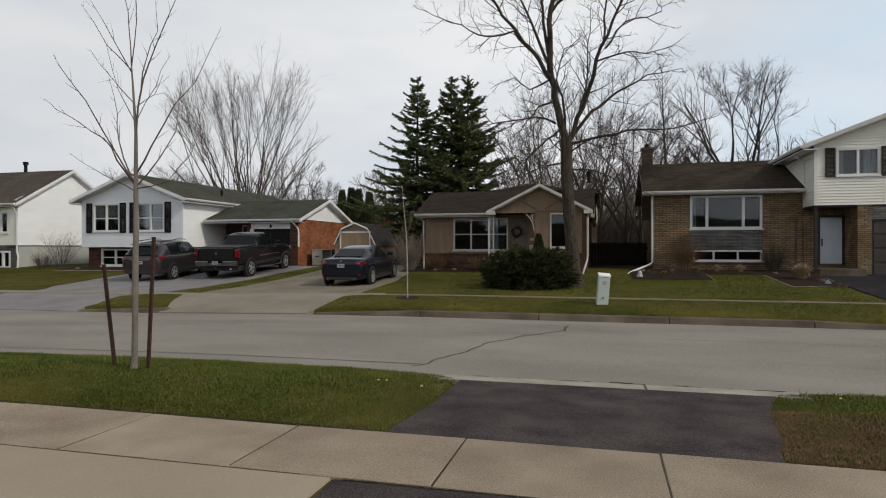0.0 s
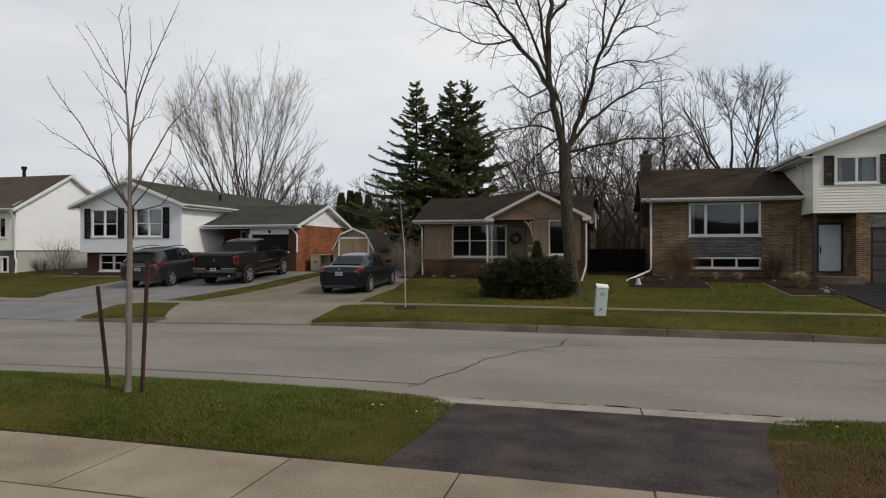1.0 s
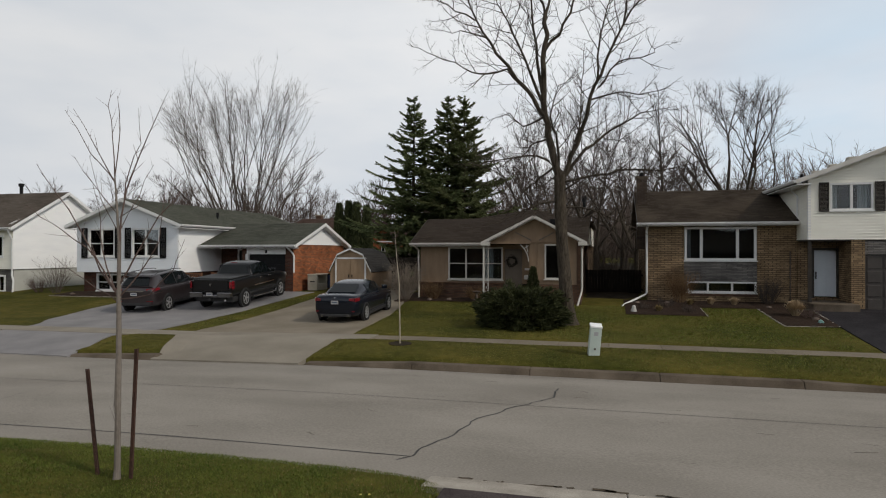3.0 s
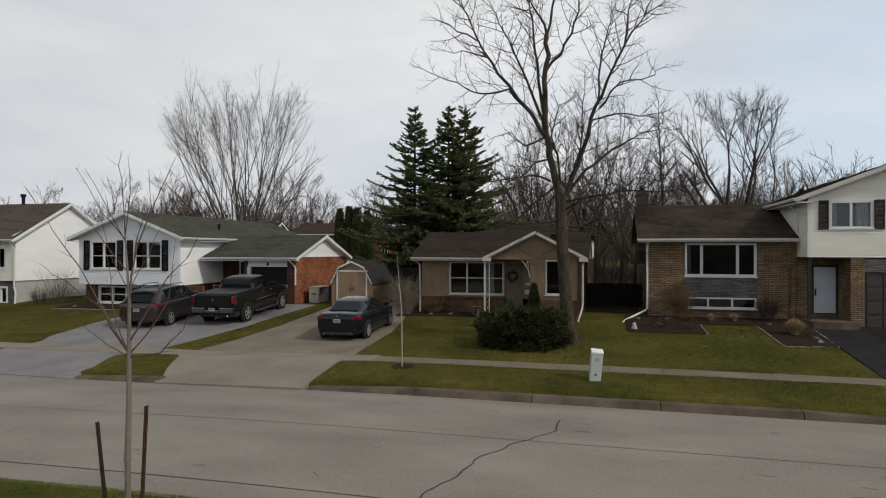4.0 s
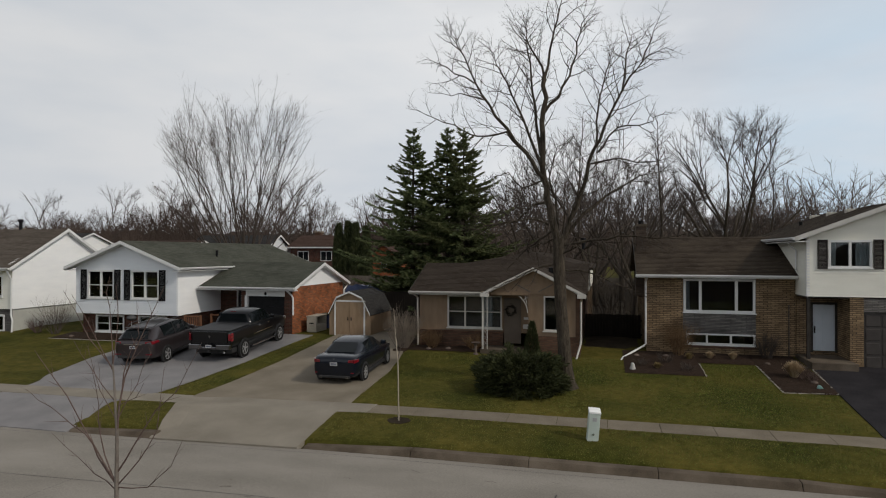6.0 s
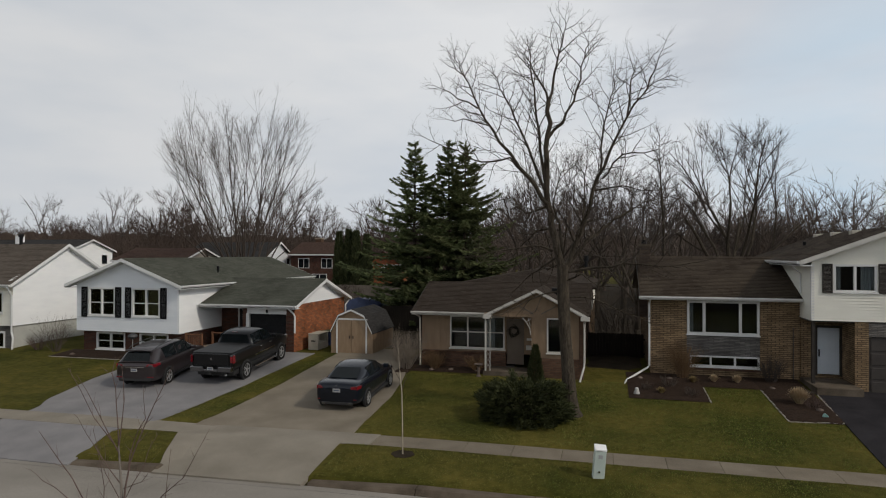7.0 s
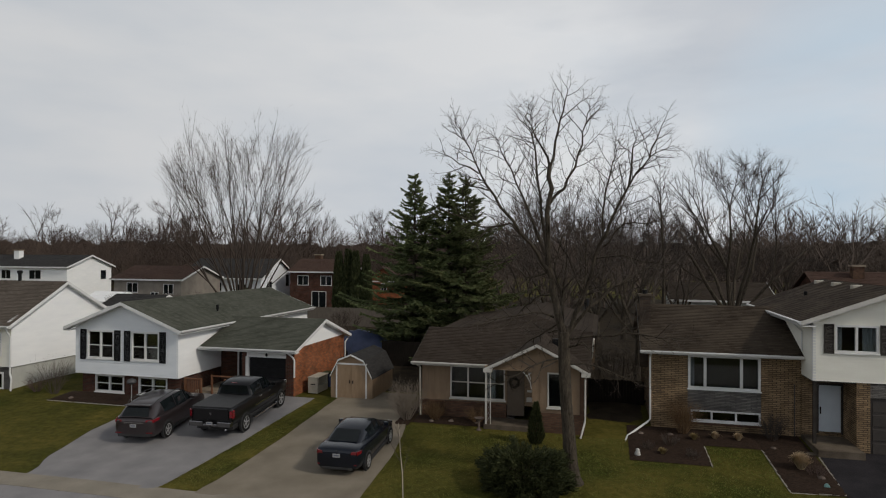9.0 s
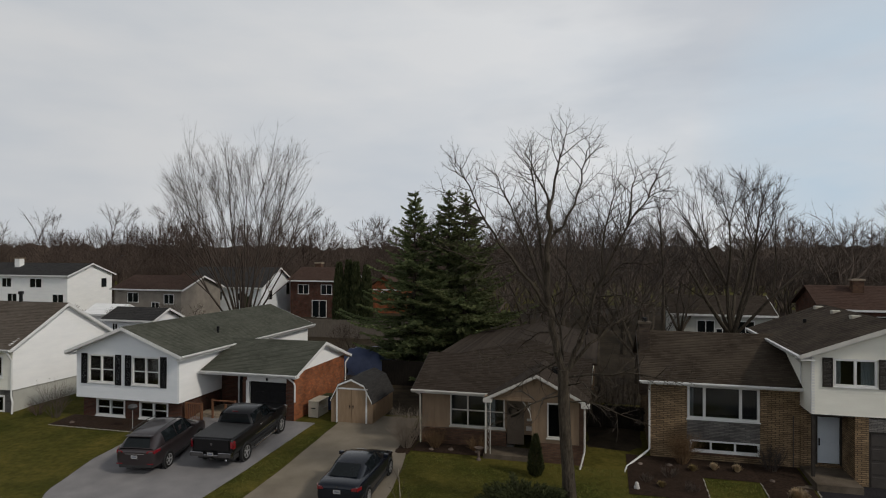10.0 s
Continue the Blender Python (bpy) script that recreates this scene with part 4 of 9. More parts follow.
def white_split_level():
    h = thing("house", -22, 36, 0.5, "white vinyl split-level house with black shutters and attached brick garage", "house")
    # upper storey, overhanging a brick base
    wl, wr, wf, wb, zb, ze = -28.1, -21.6, 28.5, 43.2, 1.75, 4.28
    holes = [(-27.30, -25.62, 2.60, 4.08), (-24.47, -22.78, 2.60, 4.08)]
    wall_y(h, wf, wl, wr, zb, ze, M["siding_grey"], holes, 0.125)
    gable_y(h, wf, [(wl, ze), (wr, ze), (-24.85, 5.52)], M["siding_grey"], 0.125)
    wall_x(h, wr, wf, wb, zb, ze, M["siding"], (), 0.125)
    wall_x(h, wl, wf, wb, zb, ze, M["siding"], (), 0.125, face=-1)
    wall_y(h, wb, wl, wr, zb, ze, M["siding"], (), 0.125, face=1)
    part("gable", Geo().slab([(wl, wb, ze), (wr, wb, ze), (-24.85, wb, 5.52)], (0, -0.18, 0)), M["siding"], h)
    part("floor_overhang", Geo().box(wl, wr, wf + 0.004, wf + 0.5, zb - 0.03, zb + 0.1), M["trim"], h)
    for x0, x1, z0, z1 in holes:
        window_y(h, x0, x1, z0, z1, wf, [0.5], 0.47, 0.06, sill=True)
        shutter(h, x0 - 0.45, x0 - 0.07, z0 - 0.1, z1 + 0.06, wf - 0.02, "black")
        shutter(h, x1 + 0.07, x1 + 0.45, z0 - 0.1, z1 + 0.06, wf - 0.02, "black")
    low = [(-27.12, -25.28, 0.72, 1.62), (-24.32, -22.55, 0.72, 1.62)]
    wall_y(h, wf + 0.38, wl + 0.1, wr - 0.1, 0.2, zb, M["brick_dark"], low)
    wall_x(h, wr - 0.12, wf + 0.38, wb, 0.2, zb, M["brick_dark"])
    wall_x(h, wl + 0.12, wf + 0.38, wb, 0.2, zb, M["render"], face=-1)
    for x0, x1, z0, z1 in low:
        window_y(h, x0, x1, z0, z1, wf + 0.38, [0.5], 0.5, 0.07)
    # main roof
    el, er, ex, rz, yf, yb = -28.52, -21.18, -24.85, 5.68, 28.08, 43.5
    zl = 4.28
    roof_plane(h, [(er, yf, zl), (er, yb, zl), (ex, yb, rz), (ex, yf, rz)], (0, 0, 1), M["roof_green"])
    roof_plane(h, [(el, yf, zl), (ex, yf, rz), (ex, yb, rz), (el, yb, zl)], (0, 0, 1), M["roof_green"])
    part("ridge_cap", Geo().slab([(ex - 0.15, yf, rz - 0.03), (ex, yf, rz + 0.03), (ex + 0.15, yf, rz - 0.03)], (0, yb - yf, 0)), M["roof_green"], h)
    for a, b in (((el, yf - 0.005, zl + 0.01), (ex, yf - 0.005, rz + 0.01)), ((ex, yf - 0.005, rz + 0.01), (er, yf - 0.005, zl + 0.01))):
        board(h, a, b, 0.17, (0, -0.025, 0), M["trim"])
    part("soffit", Geo().slab([(el, yf, zl - 0.17), (ex, yf, rz - 0.17), (ex, wf, rz - 0.17), (el, wf, zl - 0.17)], (0, 0, 0.02)), M["trim"], h)
    part("soffit", Geo().slab([(er, yf, zl - 0.17), (ex, yf, rz - 0.17), (ex, wf, rz - 0.17), (er, wf, zl - 0.17)], (0, 0, 0.02)), M["trim"], h)
    part("soffit", Geo().box(wr, er, yf, yb, zl - 0.20, zl - 0.16), M["trim"], h)
    part("soffit", Geo().box(el, wl, yf, yb, zl - 0.20, zl - 0.16), M["trim"], h)
    gutter_x(h, yf, yb, er, zl + 0.005, M["trim"])
    board(h, (ex, yb + 0.005, rz + 0.01), (er, yb + 0.005, zl + 0.01), 0.17, (0, 0.025, 0), M["trim"])
    part("corner_post", Geo().box(wr - 0.09, wr + 0.022, wf - 0.022, wf + 0.09, zb, ze), M["siding"], h)
    vent(h, -22.6, 33.4, 4.85, 0.35)
    # garage wing
    gx, gf, gb, ge, ry, rzz = -15.95, 30.4, 37.0, 3.22, 33.65, 4.50
    # garage front away from the sun: shade put in as darker brick
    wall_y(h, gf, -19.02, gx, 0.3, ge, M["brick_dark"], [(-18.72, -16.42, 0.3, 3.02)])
    part("lintel_panel", Geo().box(-18.74, -16.40, gf - 0.01, gf + 0.06, 2.72, 3.03), M["trim"], h, "white panel over the garage opening")
    part("door_jamb", Geo().box(-18.80, -18.62, gf - 0.03, gf + 0.12, 0.5, 2.74), M["trim"], h)
    part("garage_lamp", Geo().lathe((-17.55, gf - 0.02, 2.78), (0, 0, 1), [(0, 0.03), (0.04, 0.07), (0.14, 0.06), (0.18, 0.02)], 10), M["black"], h)
    # garage side towards the sun: sunlight put in as brighter orange brick
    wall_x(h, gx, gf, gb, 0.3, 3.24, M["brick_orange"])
    wall_x(h, -21.55, 32.4, 37.0, 0.3, 3.3, M["dark"])
    wall_y(h, gb, -21.6, gx, 0.3, 3.3, M["brick_orange"], face=1)
    gable_x(h, gx + 0.012, [(30.36, 3.24), (36.94, 3.24), (ry, 4.36)], M["siding"], 0.125)
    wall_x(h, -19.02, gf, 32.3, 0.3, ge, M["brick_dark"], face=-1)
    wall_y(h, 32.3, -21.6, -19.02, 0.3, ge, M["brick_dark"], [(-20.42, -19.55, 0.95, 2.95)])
    part("porch_floor", Geo().box(-21.6, -19.05, 29.9, 32.3, 0.2, 0.85), M["walk"], h, bevel=0.01)
    door = part("door", Geo().box(-20.40, -19.57, 32.34, 32.39, 0.95, 2.94), M["black"], h, "black storm door")
    part("pane", Geo().box(-20.26, -19.71, 32.325, 32.338, 1.5, 2.8), M["glass"], door)
    part("door_frame", Geo().box(-20.50, -20.41, 32.27, 32.33, 0.9, 3.0).box(-19.56, -19.47, 32.27, 32.33, 0.9, 3.0).box(-20.41, -19.56, 32.27, 32.33, 2.94, 3.0), M["trim"], h)
    gd = part("garage_door", Geo().box(-18.62, -16.42, gf + 0.13, gf + 0.17, 0.5, 2.72), M["black"], h, "black sectional garage door")
    for r in range(4):
        part("door_section", Geo().box(-18.61, -16.43, gf + 0.112, gf + 0.13, 0.53 + r * 0.545, 1.05 + r * 0.545), M["black"], gd, bevel=0.01)
    e0 = 29.98
    roof_plane(h, [(-15.61, e0, 3.22), (-15.61, ry, rzz), (-22.0, ry, rzz), (-21.2, 32.95, 4.255), (-21.4, 32.0, 3.93), (-21.4, e0, 3.22)], (0, 0, 1), M["roof_green"])
    roof_plane(h, [(-15.61, 37.35, 3.22), (-21.4, 37.35, 3.22), (-21.3, 34.5, 4.2), (-22.0, ry, rzz), (-15.61, ry, rzz)], (0, 0, 1), M["roof_green"])
    part("ridge_cap", Geo().slab([(-15.61, ry - 0.15, rzz - 0.03), (-15.61, ry, rzz + 0.03), (-15.61, ry + 0.15, rzz - 0.03)], (-6.6, 0, 0)), M["roof_green"], h)
    board(h, (-15.605, e0, 3.23), (-15.605, ry, rzz + 0.01), 0.17, (0.025, 0, 0), M["trim"])
    board(h, (-15.605, ry, rzz + 0.01), (-15.605, 37.35, 3.23), 0.17, (0.025, 0, 0), M["trim"])
    part("soffit", Geo().slab([(-15.61, e0, 3.06), (-15.61, ry, rzz - 0.16), (-15.93, ry, rzz - 0.16), (-15.93, e0, 3.06)], (0, 0, 0.02)), M["trim"], h)
    part("soffit", Geo().slab([(-15.61, 37.35, 3.06), (-15.61, ry, rzz - 0.16), (-15.93, ry, rzz - 0.16), (-15.93, 37.35, 3.06)], (0, 0, 0.02)), M["trim"], h)
    part("soffit", Geo().box(-21.5, -15.63, e0 + 0.01, gf, 3.04, 3.08), M["trim"], h)
    gutter(h, -21.4, -15.61, e0, 3.225, M["trim"])
    gutter(h, -21.4, -15.61, 37.47, 3.225, M["trim"])
    pipe(h, [(-16.08, e0 - 0.05, 3.10), (-15.95, gf - 0.1, 2.80), (-15.88, gf - 0.06, 2.65), (-15.88, gf - 0.06, 1.75)], 0.045, M["trim"])
    pipe(h, [(-15.73, 37.4, 3.10), (-15.88, 37.05, 2.75), (-15.88, 37.05, 1.0)], 0.045, M["trim"])
    room(h, -28.0, -21.8, 28.72, 32.0, 1.9, 4.2)
    room(h, -27.7, -21.95, 29.1, 32.0, 0.5, 1.72)
    return h


def left_neighbour():
    h = thing("house", -36, 31, 0.3, "white vinyl bungalow with brown shingle roof and render base", "house")
    xr, xl, yf, yb, ze, rz, ry = -32.33, -44.0, 28.3, 35.4, 4.40, 6.53, 31.85
    hol = [(-34.1, -33.0, 2.55, 3.75)]
    wall_y(h, yf, xl, xr, 1.85, ze, M["siding_cream"], hol, 0.125)
    window_y(h, *hol[0][:2], *hol[0][2:], yf, [0.5], None, 0.08)
    wall_x(h, xr, yf, yb, 1.85, ze, M["siding"], (), 0.125)
    gable_x(h, xr, [(yf - 0.1, ze), (yb + 0.1, ze), (ry, rz - 0.05)], M["siding"], 0.125)
    wall_x(h, xr - 0.06, yf + 0.1, yb, 0.0, 1.85, M["render"])
    lowh = [(-34.0, -32.95, 0.55, 1.5)]
    wall_y(h, yf + 0.08, xl, xr - 0.06, 0.0, 1.85, M["stone_grey"], lowh)
    window_y(h, -34.0, -32.95, 0.55, 1.5, yf + 0.08, [0.5], None, 0.09)
    wall_y(h, yb, xl, xr, 0.0, ze, M["siding"], (), 0, face=1)
    wall_x(h, xl, yf, yb, 0.0, ze, M["siding"], (), 0, face=-1)
    part("gable", Geo().slab([(xl, yf, ze), (xl, yb, ze), (xl, ry, rz - 0.05)], (0.18, 0, 0)), M["siding"], h)
    yf2, yb2, zr = yf - 0.42, yb + 0.42, 4.20
    roof_plane(h, [(xl - 0.4, yf2, zr), (xr + 0.3, yf2, zr), (xr + 0.3, ry, rz), (xl - 0.4, ry, rz)], (0, 0, 1), M["roof_grey"])
    roof_plane(h, [(xl - 0.4, yb2, zr), (xl - 0.4, ry, rz), (xr + 0.3, ry, rz), (xr + 0.3, yb2, zr)], (0, 0, 1), M["roof_grey"])
    board(h, (xr + 0.305, yf2, zr + 0.01), (xr + 0.305, ry, rz + 0.01), 0.18, (0.025, 0, 0), M["trim"])
    board(h, (xr + 0.305, ry, rz + 0.01), (xr + 0.305, yb2, zr + 0.01), 0.18, (0.025, 0, 0), M["trim"])
    part("soffit", Geo().slab([(xr, yf2, zr - 0.17), (xr + 0.3, yf2, zr - 0.17), (xr + 0.3, ry, rz - 0.17), (xr, ry, rz - 0.17)], (0, 0, 0.02)), M["trim"], h)
    part("soffit", Geo().slab([(xr, yb2, zr - 0.17), (xr + 0.3, yb2, zr - 0.17), (xr + 0.3, ry, rz - 0.17), (xr, ry, rz - 0.17)], (0, 0, 0.02)), M["trim"], h)
    gutter(h, xl, xr + 0.3, yf2, zr, M["trim"])
    part("soffit", Geo().box(xl, xr, yf2, yf, zr - 0.17, zr - 0.13), M["trim"], h)
    pipe(h, [(xr + 0.1, yf2 - 0.05, zr - 0.1), (xr + 0.02, yf - 0.07, 3.5), (xr + 0.02, yf - 0.07, 1.5), (xr + 0.15, yf - 0.1, 1.2), (xr + 0.15, yf - 0.15, 0.5), (xr + 0.6, yf - 0.35, 0.38)], 0.05, M["trim"])
    g = Geo().lathe((-35.75, ry, rz - 0.1), (0, 0, 1), [(0, 0.10), (0.55, 0.10), (0.55, 0.16), (0.72, 0.16), (0.74, 0.07)], 12)
    part("flue", g, M["black"], h, "black metal chimney flue")
    room(h, -43.7, -32.62, 28.6, 31.5, 1.9, 3.85)
    room(h, -43.7, -32.66, 28.6, 31.5, 0.3, 1.7)
    return h


def tan_bungalow():
    h = thing("house", -4.6, 33, 0.6, "tan board bungalow with brown shingle roof and white trimmed porch gable", "house")
    xl, yf, xr = -8.42, 28.9, -0.85
    zbk = 1.38
    win = (-7.02, -4.46, 1.58, 3.06)
    wall_y(h, yf, xl, -3.1, zbk, 3.3, M["tan_wall"], [win, (-4.36, -3.54, 0.9, 2.98)])
    wall_y(h, yf - 0.04, xl, -4.38, 0.2, zbk, M["brick_brown"])
    part("brick_cap", Geo().box(xl - 0.02, -4.38, yf - 0.11, yf + 0.02, zbk - 0.005, zbk + 0.06), M["brick_brown"], h)
    for x in [xl + 0.3 * k for k in range(1, 5)]:
        part("batten", Geo().box(x - 0.012, x + 0.012, yf - 0.014, yf, zbk + 0.06, 3.2), M["tan_wall"], h)
    window_y(h, *win, yf, [0.325, 0.665], 0.5, 0.042, "trim_dull", curtain=[(0.66, 0.82)])
    # front door in the porch, with a wreath
    door = part("door", Geo().box(-4.34, -3.56, yf + 0.03, yf + 0.08, 0.9, 2.96), M["door_tan"], h, "brown front door")
    wr, rng = Geo(), random.Random(8)
    for k in range(150):
        a, r = rng.uniform(0, 6.283), 0.19 + rng.gauss(0, 0.030)
        p = Vector((-4.02 + r * math.cos(a), yf + rng.uniform(-0.06, 0.02), 2.42 + r * math.sin(a)))
        q = p + Vector((-math.sin(a) * 0.13, rng.uniform(-0.03, 0.02), math.cos(a) * 0.13)) + Vector((rng.gauss(0, 0.03), 0, rng.gauss(0, 0.03)))
        wr.path([p, p.lerp(q, 0.5) * 1.0, q], [0.010, 0.012, 0.004], 4, cap=False)
    part("wreath", wr, M["wreath"], door, "dark brown twig wreath")
    # right wing with the porch gable
    wf = 27.62
    rw = (-2.38, -1.45, 1.70, 3.18)
    wall_y(h, wf, -3.06, xr, 0.2, 1.45, M["brick_brown"])
    wall_y(h, wf + 0.03, -3.06, xr, 1.45, 3.36, M["tan_wall"], [rw])
    window_y(h, *rw, wf + 0.03, [], None, 0.040, "trim_dull")
    for x in (-2.72, -1.2, -0.98):
        part("batten", Geo().box(x - 0.012, x + 0.012, wf + 0.016, wf + 0.03, 1.5, 3.3), M["tan_wall"], h)
    wall_x(h, -3.06, wf, yf, 0.2, 3.3, M["tan_wall"], face=-1, thick=0.12)
    wall_x(h, xr, wf, 40.5, 0.2, 3.3, M["brick_brown"])
    wall_x(h, xl, yf, 40.5, 0.2, 3.3, M["tan_wall"], face=-1)
    wall_y(h, 40.5, xl, xr, 0.2, 3.3, M["tan_wall"], face=1)
    gable_y(h, wf - 0.02, [(-5.0, 3.28), (-0.75, 3.28), (-2.82, 4.34)], M["tan_wall"], 0.0)
    # shallow V of trim on the gable face
    for a, b in (((-3.68, 3.76), (-2.98, 3.40)), ((-2.63, 3.40), (-2.0, 3.74))):
        part("gable_trim", Geo().slab([(a[0], wf - 0.045, a[1]), (b[0], wf - 0.045, b[1]), (b[0], wf - 0.045, b[1] - 0.05), (a[0], wf - 0.045, a[1] - 0.05)], (0, 0.026, 0)), M["wood"], h)
    part("porch_beam", Geo().box(-5.15, -3.0, wf - 0.07, wf + 0.16, 3.22, 3.36), M["tan_wall"], h)
    part("porch_ceiling", Geo().box(-5.0, -3.06, wf + 0.16, yf, 3.26, 3.34), M["tan_wall"], h)
    part("porch_floor", Geo().box(-5.2, -3.06, wf - 0.1, yf - 0.12, 0.2, 0.80), M["kerb"], h, bevel=0.01)
    post = part("porch_post", Geo().box(-5.13, -5.06, wf - 0.06, wf + 0.01, 0.80, 3.22).box(-4.905, -4.875, wf - 0.04, wf - 0.01, 0.80, 3.22), M["trim_dull"], h, "white wrought post with scrollwork")
    sc = Geo()
    z = 0.95
    while z < 2.9:
        sc.path([(-5.06, wf - 0.025, z), (-4.98, wf - 0.025, z + 0.11), (-4.90, wf - 0.025, z)], [0.007] * 3, 5)
        sc.path([(-5.06, wf - 0.025, z + 0.22), (-4.98, wf - 0.025, z + 0.11), (-4.90, wf - 0.025, z + 0.22)], [0.007] * 3, 5)
        z += 0.24
    part("scrollwork", sc, M["trim_dull"], post)
    br = Geo()
    br.path([(-3.09, wf - 0.03, 2.45), (-3.14, wf - 0.03, 2.75), (-3.28, wf - 0.03, 3.0), (-3.45, wf - 0.03, 3.18)], [0.018] * 4, 6)
    br.path([(-3.09, wf - 0.03, 3.15), (-3.3, wf - 0.03, 3.0)], [0.013] * 2, 6)
    br.path([(-3.2, wf - 0.03, 3.18), (-3.12, wf - 0.03, 2.85)], [0.013] * 2, 6)
    part("porch_bracket", br, M["trim_dull"], h, "white scroll bracket")
    part("house_sign", Geo().box(-3.42, -3.10, yf - 0.03, yf - 0.005, 2.02, 2.12), M["trim_dull"], h)
    part("mailbox", Geo().box(-3.44, -3.08, yf - 0.14, yf - 0.005, 1.60, 1.80), M["trim_dull"], h, "white wall mailbox", bevel=0.02)
    # roofs
    er, ry, rz = 28.38, 31.5, 4.55
    roof_plane(h, [(-8.78, er, 3.28), (-0.55, er, 3.28), (-0.55, ry, rz), (-8.78, ry, rz)], (0, 0, 1), M["roof_brown"])
    roof_plane(h, [(-8.78, 34.5, 3.28), (-8.78, ry, rz), (-0.55, ry, rz), (-0.55, 34.5, 3.28)], (0, 0, 1), M["roof_brown"])
    part("gable", Geo().slab([(xl, yf, 3.28), (xl, 34.1, 3.28), (xl, ry, rz - 0.14)], (0.15, 0, 0)), M["tan_wall"], h)
    part("gable", Geo().slab([(xr, yf, 3.28), (xr, 34.1, 3.28), (xr, ry, rz - 0.14)], (-0.15, 0, 0)), M["tan_wall"], h)
    board(h, (-8.785, er, 3.29), (-8.785, ry, rz + 0.01), 0.15, (-0.02, 0, 0), M["shutter_brown"])
    gutter(h, -8.8, -5.05, er, 3.285, M["trim_dull"])
    part("soffit", Geo().box(-8.78, -5.0, er, yf, 3.12, 3.16), M["trim_dull"], h)
    # gable over porch and wing: ridge along y
    gf, gx, gz, ge = 27.26, -2.82, 4.45, 3.30
    yi = 31.2
    roof_plane(h, [(-5.12, gf, ge), (gx, gf, gz), (gx, yi, gz), (-5.12, 28.5, ge)], (0, 0, 1), M["roof_brown"])
    roof_plane(h, [(-0.62, gf, ge), (-0.62, 28.5, ge), (gx, yi, gz), (gx, gf, gz)], (0, 0, 1), M["roof_brown"])
    board(h, (-5.14, gf - 0.004, ge + 0.01), (gx, gf - 0.004, gz + 0.012), 0.12, (0, -0.025, 0), M["trim_dull"])
    board(h, (gx, gf - 0.004, gz + 0.012), (-0.60, gf - 0.004, ge + 0.01), 0.12, (0, -0.025, 0), M["trim_dull"])
    part("soffit", Geo().slab([(-5.12, gf, ge - 0.14), (gx, gf, gz - 0.14), (gx, wf, gz - 0.14), (-5.12, wf, ge - 0.14)], (0, 0, 0.02)), M["trim_dull"], h)
    part("soffit", Geo().slab([(-0.62, gf, ge - 0.14), (gx, gf, gz - 0.14), (gx, wf, gz - 0.14), (-0.62, wf, ge - 0.14)], (0, 0, 0.02)), M["trim_dull"], h)
    part("eave_return", Geo().box(-5.16, -4.78, gf - 0.03, gf + 0.3, ge - 0.16, ge + 0.0), M["trim_dull"], h, bevel=0.01)
    part("eave_return", Geo().box(-0.95, -0.58, gf - 0.03, gf + 0.3, ge - 0.16, ge + 0.0), M["trim_dull"], h, bevel=0.01)
    # rear roof, ridge along y
    bz, bx = 5.12, -3.7
    roof_plane(h, [(-8.75, 31.4, 4.2), (bx, 33.8, bz), (bx, 42.3, bz), (-8.75, 42.3, 4.2)], (0, 0, 1), M["roof_brown"])
    roof_plane(h, [(-0.35, 31.4, 4.35), (-0.35, 42.3, 4.35), (bx, 42.3, bz), (bx, 33.8, bz)], (0, 0, 1), M["roof_brown"])
    roof_plane(h, [(-8.75, 31.4, 4.2), (-0.35, 31.4, 4.35), (bx, 33.8, bz)], (0, 0, 1), M["roof_brown"])
    wall_x(h, -0.6, 32.0, 42.0, 3.2, 4.2, M["siding_cream"], (), 0.125)
    wall_x(h, -8.45, 32.0, 42.0, 3.2, 4.05, M["tan_wall"], face=-1)
    wall_y(h, 42.0, -8.4, -0.6, 0.5, 4.1, M["tan_wall"], face=1)
    g = Geo().box(-2.35, -2.0, 29.55, 29.9, 3.9, 4.40)
    part("roof_vent", g, M["black"], h, "black square roof vent", bevel=0.02)
    vent(h, -0.95, 35.2, 5.45, 0.45, 0.09)
    pipe(h, [(-8.62, er - 0.05, 3.18), (-8.5, yf - 0.07, 2.95), (-8.48, yf - 0.07, 0.6)], 0.04, M["fascia_tan"])
    pipe(h, [(-0.72, gf - 0.02, 3.2), (-0.80, wf - 0.06, 3.0), (-0.80, wf - 0.06, 1.35), (-0.82, wf - 0.1, 1.15), (-0.98, wf - 0.45, 0.58)], 0.042, M["trim_dull"])
    room(h, -8.2, -4.05, 29.1, 32.0, 0.8, 3.2)
    room(h, -2.9, -1.05, 27.85, 30.5, 0.8, 3.3)
    return h


